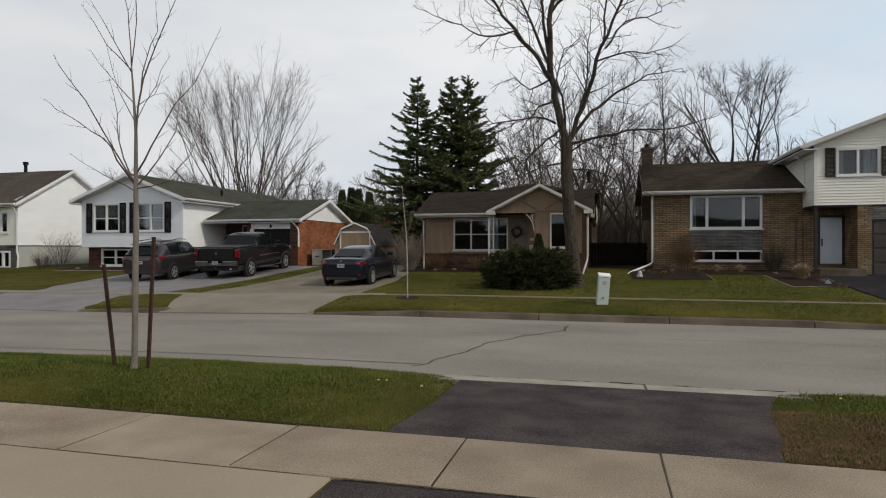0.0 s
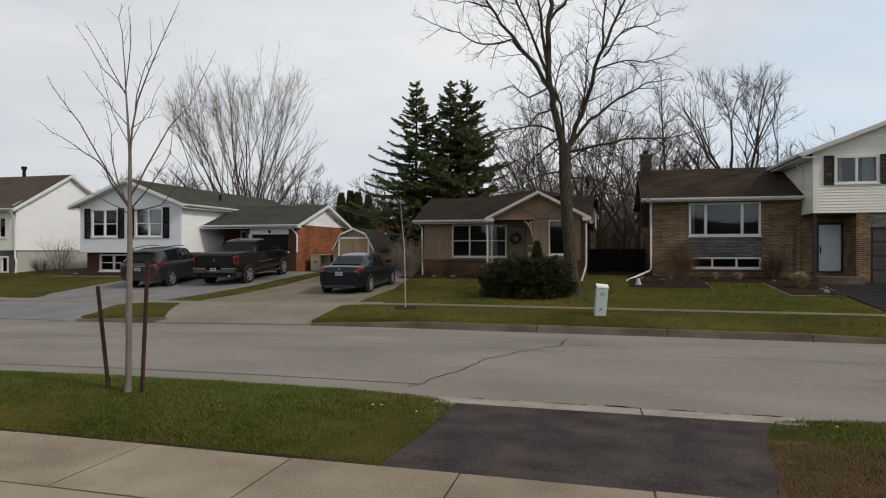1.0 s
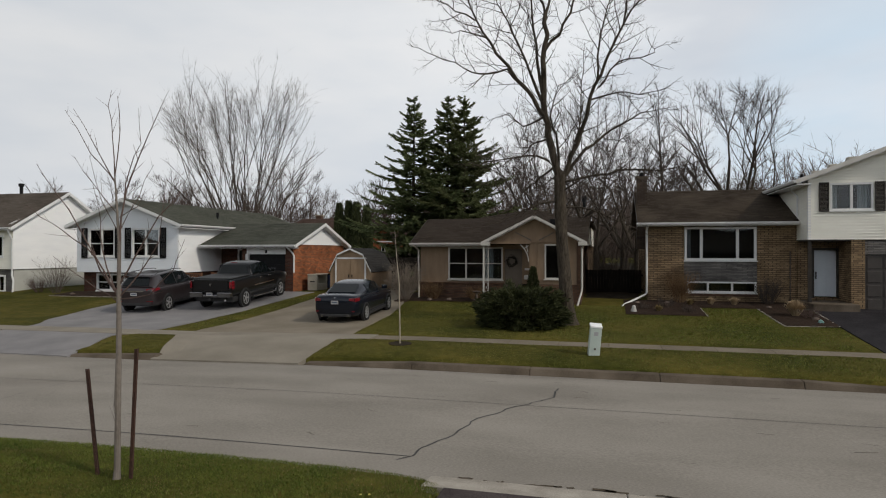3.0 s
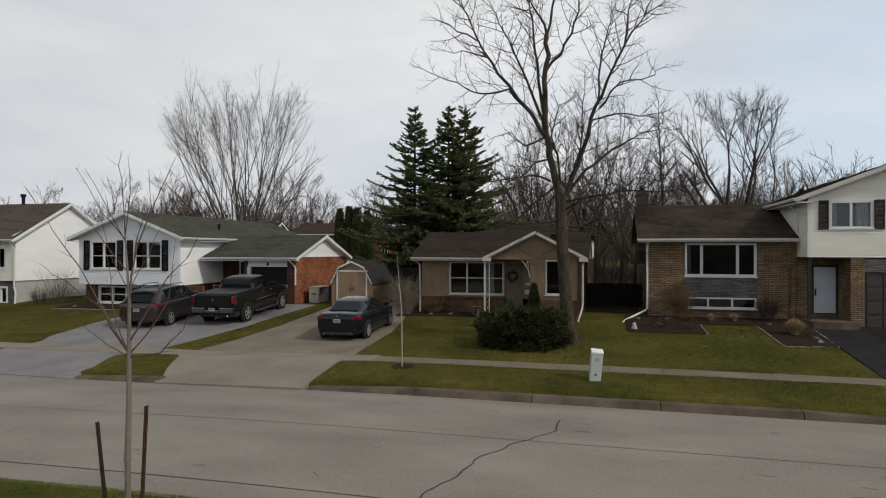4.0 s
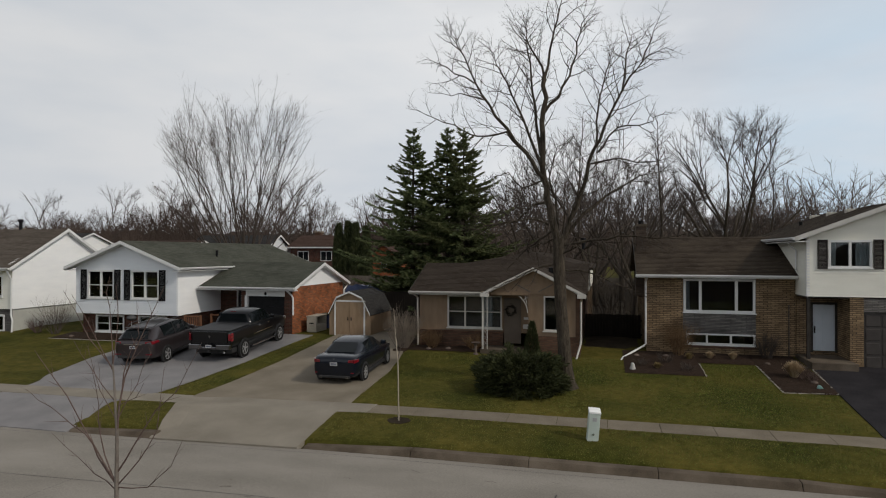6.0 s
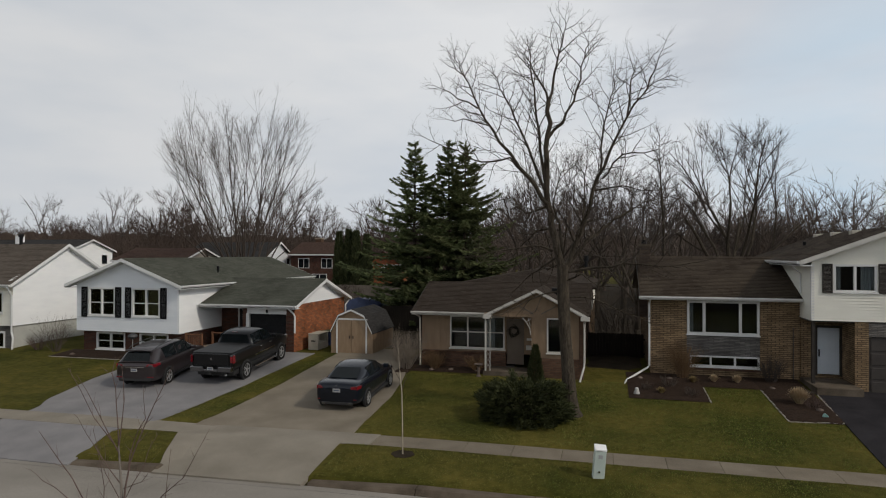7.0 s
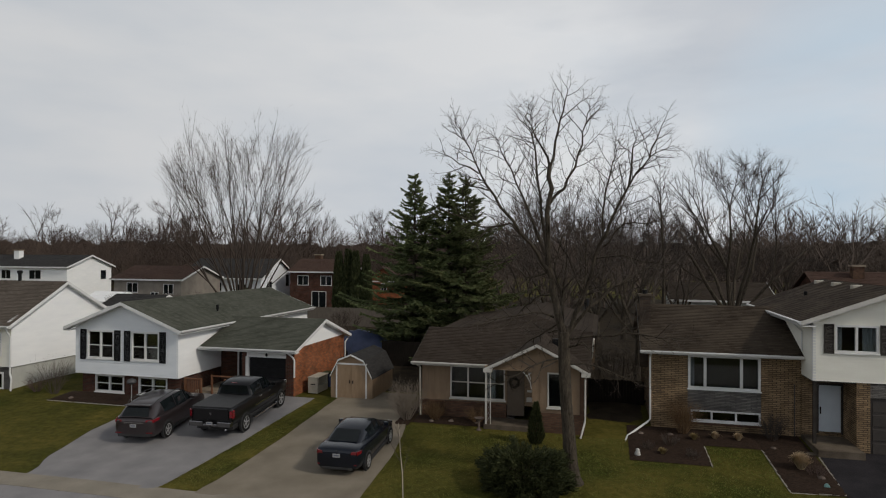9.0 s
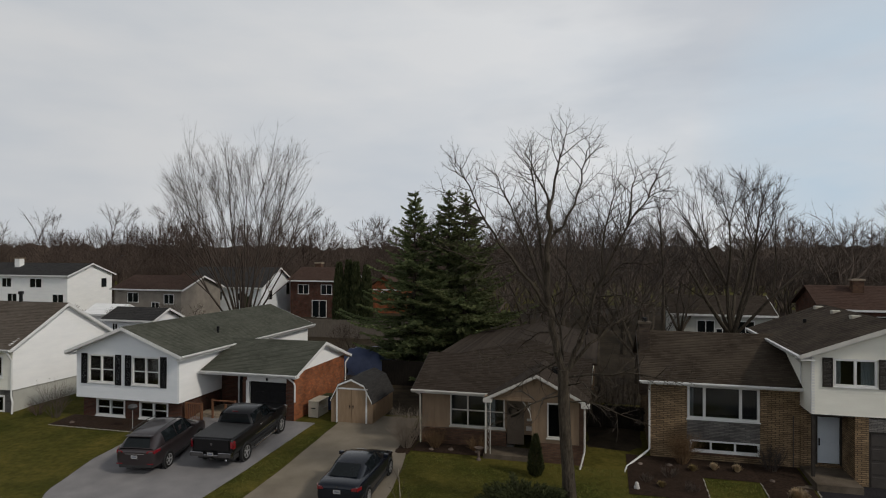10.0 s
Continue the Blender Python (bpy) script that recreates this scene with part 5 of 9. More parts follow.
def brick_house():
    h = thing("house", 5, 33, 0.6, "tan brick bungalow with grey stone panel under a picture window", "house")
    xl, xr, yf, yb, ze = 2.0, 8.0, 29.4, 37.2, 4.12
    big, low = (3.56, 6.42, 2.52, 3.94), (3.68, 6.42, 1.12, 1.56)
    wall_y(h, yf, xl, 3.52, 0.3, ze, M["brick_tan"])
    wall_y(h, yf, 6.46, xr + 0.1, 0.3, ze, M["brick_tan"])
    wall_y(h, yf + 0.03, 3.52, 6.46, 1.0, ze, M["stone_grey"], [big, low])
    wall_y(h, yf, 3.52, 6.46, 0.3, 1.0, M["brick_tan"])
    part("brick_sill", Geo().box(3.5, 6.48, yf - 0.05, yf + 0.1, 0.96, 1.06), M["brick_brown"], h)
    window_y(h, *big, yf + 0.03, [0.235, 0.745], None, 0.075, curtain=[(0.02, 0.09)])
    window_y(h, *low, yf + 0.03, [0.30, 0.655], None, 0.05)
    part("head_board", Geo().box(3.52, 6.46, yf + 0.0, yf + 0.04, 3.96, ze - 0.03), M["wood"], h)
    wall_x(h, xl, yf, yb, 0.3, ze, M["brick_tan"], face=-1)
    wall_y(h, yb, xl, xr, 0.3, ze, M["brick_tan"], face=1)
    wall_x(h, xr + 0.1, yf, yb, 0.3, ze, M["brick_tan"])
    ef, ry, rz = 28.95, 33.0, 5.85
    roof_plane(h, [(1.55, ef, ze + 0.03), (7.98, ef, ze + 0.03), (7.98, ry, rz), (1.55, ry, rz)], (0, 0, 1), M["roof_dark"])
    roof_plane(h, [(1.55, 37.3, ze + 0.03), (1.55, ry, rz), (7.98, ry, rz), (7.98, 37.3, ze + 0.03)], (0, 0, 1), M["roof_dark"])
    part("ridge_cap", Geo().slab([(1.55, ry - 0.15, rz - 0.04), (1.55, ry, rz + 0.03), (1.55, ry + 0.15, rz - 0.04)], (6.4, 0, 0)), M["roof_dark"], h)
    part("gable", Geo().slab([(xl, yf, ze), (xl, yb, ze), (xl, ry, rz - 0.1)], (0.15, 0, 0)), M["brick_tan"], h)
    board(h, (1.545, ef, ze + 0.04), (1.545, ry, rz + 0.01), 0.14, (-0.02, 0, 0), M["shutter_brown"])
    gutter(h, 1.5, 7.97, ef, ze + 0.03, M["trim"])
    part("soffit", Geo().box(1.55, 7.98, ef, yf, ze - 0.12, ze - 0.08), M["trim"], h)
    ch = part("chimney", Geo().box(1.62, 2.10, 31.3, 31.85, 3.0, 6.42), M["chimney"], h, "grey-brown brick chimney")
    part("chimney_cap", Geo().box(1.57, 2.15, 31.25, 31.9, 6.36, 6.46), M["kerb"], ch)
    part("flue", Geo().lathe((1.86, 31.58, 6.45), (0, 0, 1), [(0, 0.12), (0.2, 0.12)], 10), M["black"], ch)
    pipe(h, [(1.98, ef - 0.06, ze - 0.07), (1.95, yf - 0.07, ze - 0.3), (1.95, yf - 0.07, 1.05), (1.85, yf - 0.1, 0.95), (0.95, 28.0, 0.62), (0.85, 27.45, 0.55), (0.85, 27.2, 0.52)], 0.045, M["trim"], "downpipe", "white downpipe running out over the bed")
    part("meter_pipe", Geo().path([(7.72, yf - 0.05, 0.6), (7.72, yf - 0.05, 2.9)], [0.022] * 2, 8), M["garage_brown"], h)
    room(h, 2.2, 7.9, 29.62, 32.6, 2.0, 4.05)
    room(h, 2.2, 7.9, 29.62, 32.6, 0.35, 1.75)
    return h


def right_house():
    h = thing("house", 12, 32, 0.6, "white vinyl and brick two-storey house with dark shutters", "house")
    xl, xr, yf, yb, zb, ze = 8.0, 14.0, 27.9, 36.5, 3.37, 5.62
    gx, gz = 11.0, 6.98
    holes = [(8.79, 10.26, 4.53, 5.58)]
    wall_y(h, yf, xl, xr, zb, ze, M["siding_cream"], holes, 0.115)
    gable_y(h, yf, [(xl, ze), (xr, ze), (xr, 5.83), (gx, gz + 0.0), (xl, 5.83)], M["siding_cream"], 0.115)
    wall_x(h, xl, yf, yb, zb, ze, M["siding_cream"], (), 0.115, face=-1)
    wall_x(h, xr, yf, yb, 0.3, ze, M["siding_cream"])
    wall_y(h, yb, xl, xr, 0.3, ze, M["siding_cream"], face=1)
    part("gable", Geo().slab([(xl, yb, ze), (xr, yb, ze), (xr, yb, 5.83), (gx, yb, gz), (xl, yb, 5.83)], (0, -0.15, 0)), M["siding_cream"], h)
    part("corner_post", Geo().box(xl - 0.022, xl + 0.09, yf - 0.022, yf + 0.09, zb, ze), M["trim"], h)
    part("floor_overhang", Geo().box(xl, xr, yf + 0.004, yf + 1.6, zb - 0.06, zb + 0.04), M["shutter_brown"], h)
    for x0, x1, z0, z1 in holes:
        window_y(h, x0, x1, z0, z1, yf, [0.5], None, 0.06, curtain=[(0.05, 0.2), (0.68, 0.98)])
        shutter(h, x0 - 0.42, x0 - 0.06, z0 - 0.06, z1 + 0.05, yf - 0.02, "shutter_brown")
        shutter(h, x1 + 0.06, x1 + 0.42, z0 - 0.06, z1 + 0.05, yf - 0.02, "shutter_brown")
    # lower storey
    dy = 29.3
    wall_y(h, dy, xl, 9.55, 0.3, zb, M["brick_tan"], [(8.55, 9.50, 0.98, 2.99)])
    wall_x(h, 9.52, yf, dy, 0.3, zb, M["brick_tan"], face=-1, thick=0.12)
    wall_x(h, xl, dy, yb, 0.3, zb, M["brick_tan"], face=-1)
    wall_y(h, yf, 9.52, 10.0, 0.3, zb, M["brick_tan"])
    wall_y(h, yf + 0.02, 10.0, 13.0, 2.78, zb, M["stone_grey"])
    wall_y(h, yf, 13.0, xr, 0.3, zb, M["brick_tan"])
    part("porch_floor", Geo().box(7.95, 9.55, 27.08, dy, 0.2, 0.86), M["kerb"], h, bevel=0.015)
    part("step", Geo().box(7.3, 9.3, 27.2, 27.54, 0.2, 0.64), M["kerb"], h, bevel=0.015)
    door = part("door", Geo().box(8.62, 9.44, dy + 0.03, dy + 0.08, 1.02, 2.94), M["door_blue"], h, "pale blue-grey panelled front door", bevel=0.006)
    for a, b, c, d in ((8.74, 8.98, 1.2, 1.9), (9.08, 9.32, 1.2, 1.9), (8.74, 8.98, 2.05, 2.8), (9.08, 9.32, 2.05, 2.8)):
        part("door_panel", Geo().box(a, b, dy + 0.018, dy + 0.03, c, d), M["door_blue"], door, bevel=0.008)
    part("handle", Geo().box(8.66, 8.70, dy - 0.03, dy + 0.03, 1.75, 2.05), M["black"], door, "black door handle", bevel=0.008)
    part("door_frame", Geo().box(8.52, 8.61, dy - 0.02, dy + 0.06, 0.95, 3.03).box(9.45, 9.54, dy - 0.02, dy + 0.06, 0.95, 3.03).box(8.61, 9.45, dy - 0.02, dy + 0.06, 2.95, 3.03), M["shutter_brown"], h)
    part("porch_post", Geo().box(8.02, 8.14, yf + 0.05, yf + 0.17, 0.86, zb - 0.06), M["shutter_brown"], h, "dark porch post")
    gd = part("garage_door", Geo().box(10.02, 12.98, yf + 0.1, yf + 0.16, 0.5, 2.76), M["garage_brown"], h, "brown sectional garage door")
    for r in range(4):
        for k in range(5):
            part("door_panel", Geo().box(10.1 + k * 0.58, 10.58 + k * 0.58, yf + 0.075, yf + 0.1, 0.58 + r * 0.55, 1.02 + r * 0.55), M["garage_brown"], gd, bevel=0.012)
    # roof, ridge along y
    el, ez = 7.48, 5.72
    s = (7.08 - ez) / (gx - el)
    roof_plane(h, [(el, 27.48, ez), (gx, 27.48, 7.08), (gx, 36.9, 7.08), (el, 36.9, ez)], (0, 0, 1), M["roof_dark"])
    roof_plane(h, [(2 * gx - el, 27.48, ez), (2 * gx - el, 36.9, ez), (gx, 36.9, 7.08), (gx, 27.48, 7.08)], (0, 0, 1), M["roof_dark"])
    board(h, (el - 0.02, 27.475, ez + 0.02), (gx, 27.475, 7.10), 0.17, (0, -0.025, 0), M["trim_dull"])
    board(h, (gx, 27.475, 7.10), (2 * gx - el, 27.475, ez + 0.02), 0.17, (0, -0.025, 0), M["trim_dull"])
    part("soffit", Geo().slab([(el, 27.48, ez - 0.17), (gx, 27.48, 6.91), (gx, yf, 6.91), (el, yf, ez - 0.17)], (0, 0, 0.02)), M["trim"], h)
    part("soffit", Geo().box(el, xl, 27.48, 36.9, ez - 0.19, ez - 0.15), M["trim"], h)
    gutter_x(h, 27.48, 36.9, el, ez, M["trim"], -1)
    for y in (31.0, 33.4, 35.9):
        part("roof_vent", Geo().box(10.45, 10.85, y, y + 0.35, 6.80, 7.04), M["beige"], h, "low metal roof vent", bevel=0.03)
    vent(h, 9.3, 33.5, 6.3, 0.3)
    pipe(h, [(7.6, 29.0, 5.5), (7.93, 29.1, 5.2), (7.93, 29.1, 4.35)], 0.035, M["trim"])
    room(h, 8.2, 13.8, 28.1, 31.0, 3.5, 5.6)
    return h


def room(house, x0, x1, y0, y1, z0, z1):
    """Floor, partition and ceiling of the unlit rooms behind the windows."""
    g = Geo().box(x0, x1, y0, y1, z0 - 0.1, z0).box(x0, x1, y1, y1 + 0.1, z0, z1).box(x0, x1, y0, y1, z1, z1 + 0.1)
    return part("interior", g, M["room"], house, "dim unlit room")


white_split_level()
left_neighbour()
tan_bungalow()
brick_house()
right_house()


def garden_shed():
    s = thing("garden_shed", -12.88, 32.3, 0.7, "tan gambrel garden shed with white trim and charcoal shingle roof", "shed")
    x0, x1, y0, y1, zb = -14.04, -11.70, 30.9, 34.1, 0.66
    cx = (x0 + x1) / 2
    prof = [(x0, 1.86), (x0 + 0.45, 2.72), (cx, 3.02), (x1 - 0.45, 2.72), (x1, 1.86)]
    front = [(x0, y0, zb), (x1, y0, zb)] + [(x, y0, z) for x, z in reversed(prof)]
    part("wall", Geo().slab(front, (0, 0.08, 0)), M["shed_wall"], s)
    part("wall", Geo().slab([(x, y1 - 0.08, z) for x, y, z in front], (0, 0.08, 0)), M["shed_wall"], s)
    part("wall", Geo().box(x0, x0 + 0.08, y0 + 0.08, y1 - 0.08, zb, 1.9), M["shed_wall"], s)
    part("wall", Geo().box(x1 - 0.08, x1, y0 + 0.08, y1 - 0.08, zb, 1.9), M["shed_wall"], s)
    for (a, za), (b, zc) in zip(prof, prof[1:]):
        o = 0.05 if a < cx else -0.05
        roof_plane(s, [(a - (0.06 if za < zc and za < 2 else 0), y0 - 0.12, za + 0.03 - (0.1 if za < 2 else 0)), (b + (0.06 if zc < 2 else 0), y0 - 0.12, zc + 0.03 - (0.1 if zc < 2 else 0)), (b + (0.06 if zc < 2 else 0), y1 + 0.12, zc + 0.03 - (0.1 if zc < 2 else 0)), (a - (0.06 if za < zc and za < 2 else 0), y1 + 0.12, za + 0.03 - (0.1 if za < 2 else 0))], (0, 0, 1), M["roof_black"], 0.04, 0.14)
        part("trim_board", Geo().slab([(a, y0 - 0.13, za + 0.03), (b, y0 - 0.13, zc + 0.03), (b, y0 - 0.13, zc - 0.06), (a, y0 - 0.13, za - 0.06)], (0, -0.02, 0)), M["trim"], s)
    for a, b, side in ((-13.66, -12.88, 1), (-12.86, -12.08, -1)):
        d = part("door", Geo().box(a, b, y0 - 0.03, y0 - 0.004, zb + 0.05, 2.48), M["shed_wall"], s)
        hx = b - 0.08 if side > 0 else a + 0.08
        part("handle", Geo().box(hx - 0.02, hx + 0.02, y0 - 0.06, y0 - 0.03, 1.5, 1.66), M["black"], d)
    for a, b, c, d in ((-13.74, -13.66, zb, 2.56), (-12.08, -12.0, zb, 2.56), (-13.66, -12.08, 2.48, 2.56)):
        part("trim_board", Geo().box(a, b, y0 - 0.045, y0 - 0.004, c, d), M["trim"], s)
    return s


garden_shed()

# ---- vehicles ----
def loft_body(stations, ring):
    """Skin through rings of half outlines, mirrored across x."""
    g = Geo()
    m = None
    for st in stations:
        half = ring(*st)
        pts = [(x, st[0], z) for x, z in half] + [(-x, st[0], z) for x, z in reversed(half) if x > 1e-6]
        m = len(pts)
        g.v.extend(pts)
    for i in range(len(stations) - 1):
        for k in range(m):
            k2 = (k + 1) % m
            g.f.append((i * m + k, i * m + k2, (i + 1) * m + k2, (i + 1) * m + k))
    g.f.append(tuple(range(m - 1, -1, -1)))
    g.f.append(tuple(range((len(stations) - 1) * m, len(stations) * m)))
    return g


def body_ring(y, w, zb, zt):
    d = zt - zb
    return [(0.0, zb), (w * 0.86, zb), (w * 0.97, zb + 0.10), (w, zb + d * 0.40), (w * 0.995, zb + d * 0.62), (w * 0.975, zb + d * 0.80), (w * 0.93, zt - 0.035), (w * 0.86, zt - 0.008), (w * 0.4, zt + 0.012), (0.0, zt + 0.018)]


def wheel(car, x, y, r, w, side, spokes):
    tyre = part("wheel", Geo().lathe((x, y, r), (side, 0, 0), [(-w * 0.5, r * 0.62), (-w * 0.5, r * 0.93), (-w * 0.36, r), (w * 0.36, r), (w * 0.5, r * 0.93), (w * 0.5, r * 0.70), (w * 0.36, r * 0.68)], 28), M["tyre"], car, local=True, smooth=False)
    rim = Geo().lathe((x, y, r), (side, 0, 0), [(w * 0.30, r * 0.70), (w * 0.47, r * 0.70), (w * 0.47, r * 0.62), (w * 0.30, r * 0.60)], 28)
    rim.lathe((x, y, r), (side, 0, 0), [(w * 0.30, r * 0.17), (w * 0.46, r * 0.15), (w * 0.48, r * 0.06)], 12)
    for k in range(spokes):
        a = 2 * math.pi * k / spokes
        c, s = math.cos(a), math.sin(a)
        t = r * 0.085
        p = lambda rr, off, dx: (x + side * dx, y + c * rr - s * off, r + s * rr + c * off)
        rim.slab([p(r * 0.12, -t, w * 0.45), p(r * 0.64, -t * 0.8, w * 0.42), p(r * 0.64, t * 0.8, w * 0.42), p(r * 0.12, t, w * 0.45)], (-side * 0.03, 0, 0))
    part("rim", rim, M["alloy"], tyre, "silver alloy rim", local=True)
    part("brake", Geo().lathe((x, y, r), (side, 0, 0), [(w * 0.1, r * 0.6), (w * 0.2, r * 0.6)], 20), M["plastic"], tyre, local=True)


def plate(car, x, y, z, w=0.28, h=0.13):
    p = part("number_plate", Geo().box(x - w / 2, x + w / 2, y - 0.012, y, z, z + h), M["plate"], car, "white plate", local=True)
    part("marking", Geo().box(x - w * 0.36, x + w * 0.36, y - 0.015, y - 0.0125, z + h * 0.35, z + h * 0.68), M["blue_bar"], p, local=True)


def vehicle(name, label, x, y, rz, paint, body, green, wheels, r, tw, spokes, glass_from=1, glass_to=3, clad=False):
    """A car in its own frame, y forwards: body skin, cabin, glass, wheels and arches."""
    zg = level(x, y) + 0.03
    slope = math.degrees(math.atan2(level(x, y + 1.4) - level(x, y - 1.4), 2.8))
    car = new(name)
    car.matrix_basis = pose(x, y, zg, slope, 0, rz)
    tagged(car, label, "car" if "pickup" not in name else "pickup truck")
    b = part("body", loft_body(body, body_ring), paint, car, local=True, smooth=True)
    sub = b.modifiers.new("round", "SUBSURF")
    sub.levels = sub.render_levels = 2
    w = max(s[1] for s in body)
    # cabin: five rings; sides and ends between rings are glass, the rest paint
    rings = []
    for yy, wb, zb, wr, zr in green:
        rings.append([(wb, zb - 0.05), (wb, zb), (wb * 0.45 + wr * 0.55, zb + (zr - zb) * 0.62), (wr, zr - 0.05 * min(1, (zr - zb) / 0.3)), (wr * 0.88, zr - 0.008), (wr * 0.45, zr + 0.008), (0.0, zr + 0.014)])
    cab = Geo()
    n = len(rings[0])
    cols = [[(px, green[i][0], pz) for px, pz in rr] + [(-px, green[i][0], pz) for px, pz in reversed(rr[:-1])] for i, rr in enumerate(rings)]
    m = len(cols[0])
    for c in cols:
        cab.v.extend(c)
    for i in range(len(cols) - 1):
        for k in range(m - 1):
            cab.f.append((i * m + k, (i + 1) * m + k, (i + 1) * m + k + 1, i * m + k + 1))
    cabin = part("cabin", cab, paint, car, local=True, smooth=True)
    sub = cabin.modifiers.new("round", "SUBSURF")
    sub.levels = sub.render_levels = 1

    def lerp3(a, b, t):
        return Vector(a).lerp(Vector(b), t)

    def pane(nm, q, inset, off):
        """A glass panel inside the quad q, a little proud of it."""
        c = sum((Vector(p) for p in q), Vector()) / 4
        nrm = (Vector(q[1]) - Vector(q[0])).cross(Vector(q[3]) - Vector(q[0])).normalized()
        if nrm.dot(c - Vector((0, c.y * 0.5, 0.9))) < 0:
            nrm = -nrm
        pts = [Vector(p) + (c - Vector(p)).normalized() * inset + nrm * (off * 0.4) for p in q]
        return part(nm, Geo().slab([tuple(p) for p in pts], tuple(-nrm * 0.02)), M["car_glass"], car, local=True)

    for sgn in (1, -1):
        for i in range(glass_from, glass_to):
            y0, wb0, zb0, wr0, zr0 = green[i]
            y1, wb1, zb1, wr1, zr1 = green[i + 1]
            a0, a1 = (sgn * wb0, y0, zb0), (sgn * wb1, y1, zb1)
            t0, t1 = (sgn * (wr0 + 0.015), y0, zr0 - 0.05), (sgn * (wr1 + 0.015), y1, zr1 - 0.05)
            pane("side_window", [a0, a1, t1, t0], 0.045, 0.022)
        # front quarter glass
        y0, wb0, zb0, wr0, zr0 = green[glass_to]
        y1, wb1, zb1, wr1, zr1 = green[glass_to + 1]
        q = [(sgn * wb0, y0, zb0), (sgn * (wb0 * 0.45 + wb1 * 0.55), y0 * 0.45 + y1 * 0.55, zb0 * 0.45 + zb1 * 0.55), (sgn * (wr0 * 0.9 + wb1 * 0.1), y0 * 0.85 + y1 * 0.15, zr0 - 0.11), (sgn * (wr0 + 0.015), y0, zr0 - 0.05)]
        pane("side_window", q, 0.045, 0.022)
    y0, wb0, zb0, wr0, zr0 = green[0]
    y1, wb1, zb1, wr1, zr1 = green[1]
    u = 0.12
    pane("rear_window", [(wr0 * 0.94, y0, zr0 + 0.02), (-wr0 * 0.94, y0, zr0 + 0.02), (-wr1 * 0.92, y1 + (y0 - y1) * u, zr1 + (zr0 - zr1) * u), (wr1 * 0.92, y1 + (y0 - y1) * u, zr1 + (zr0 - zr1) * u)], 0.05, 0.022)
    y0, wb0, zb0, wr0, zr0 = green[-2]
    y1, wb1, zb1, wr1, zr1 = green[-1]
    u = 0.20
    pane("windscreen", [(wr0 * 0.92, y0 + (y1 - y0) * u, zr0 + (zr1 - zr0) * u - 0.01), (-wr0 * 0.92, y0 + (y1 - y0) * u, zr0 + (zr1 - zr0) * u - 0.01), (-wr1 * 0.94, y1, zr1 + 0.02), (wr1 * 0.94, y1, zr1 + 0.02)], 0.05, 0.022)
    for wy in wheels:
        for side in (1, -1):
            arch = Geo().lathe((side * (w - 0.09), wy, r), (side, 0, 0), [(0.0, r * 1.16), (0.093, r * 1.16), (0.098, r * 1.10), (0.09, r * 1.02)], 28)
            part("wheel_arch", arch, M["plastic"], car, local=True)
            wheel(car, side * (w - tw * 0.5 + 0.022), wy, r, tw, side, spokes)
    # mirrors, door seams and sills
    my = green[-2][0] + 0.35
    for side in (1, -1):
        part("mirror", Geo().box(*(sorted((side * (w - 0.06), side * (w + 0.16)))), my - 0.07, my + 0.07, green[-2][2] + 0.02, green[-2][2] + 0.17), paint, car, local=True, bevel=0.03)
        part("sill", Geo().box(*(sorted((side * (w - 0.10), side * (w - 0.005)))), wheels[0] + r * 1.1, wheels[1] - r * 1.1, body[3][2] - 0.01, body[3][2] + 0.10), M["plastic"], car, local=True, bevel=0.01)
    return car, w


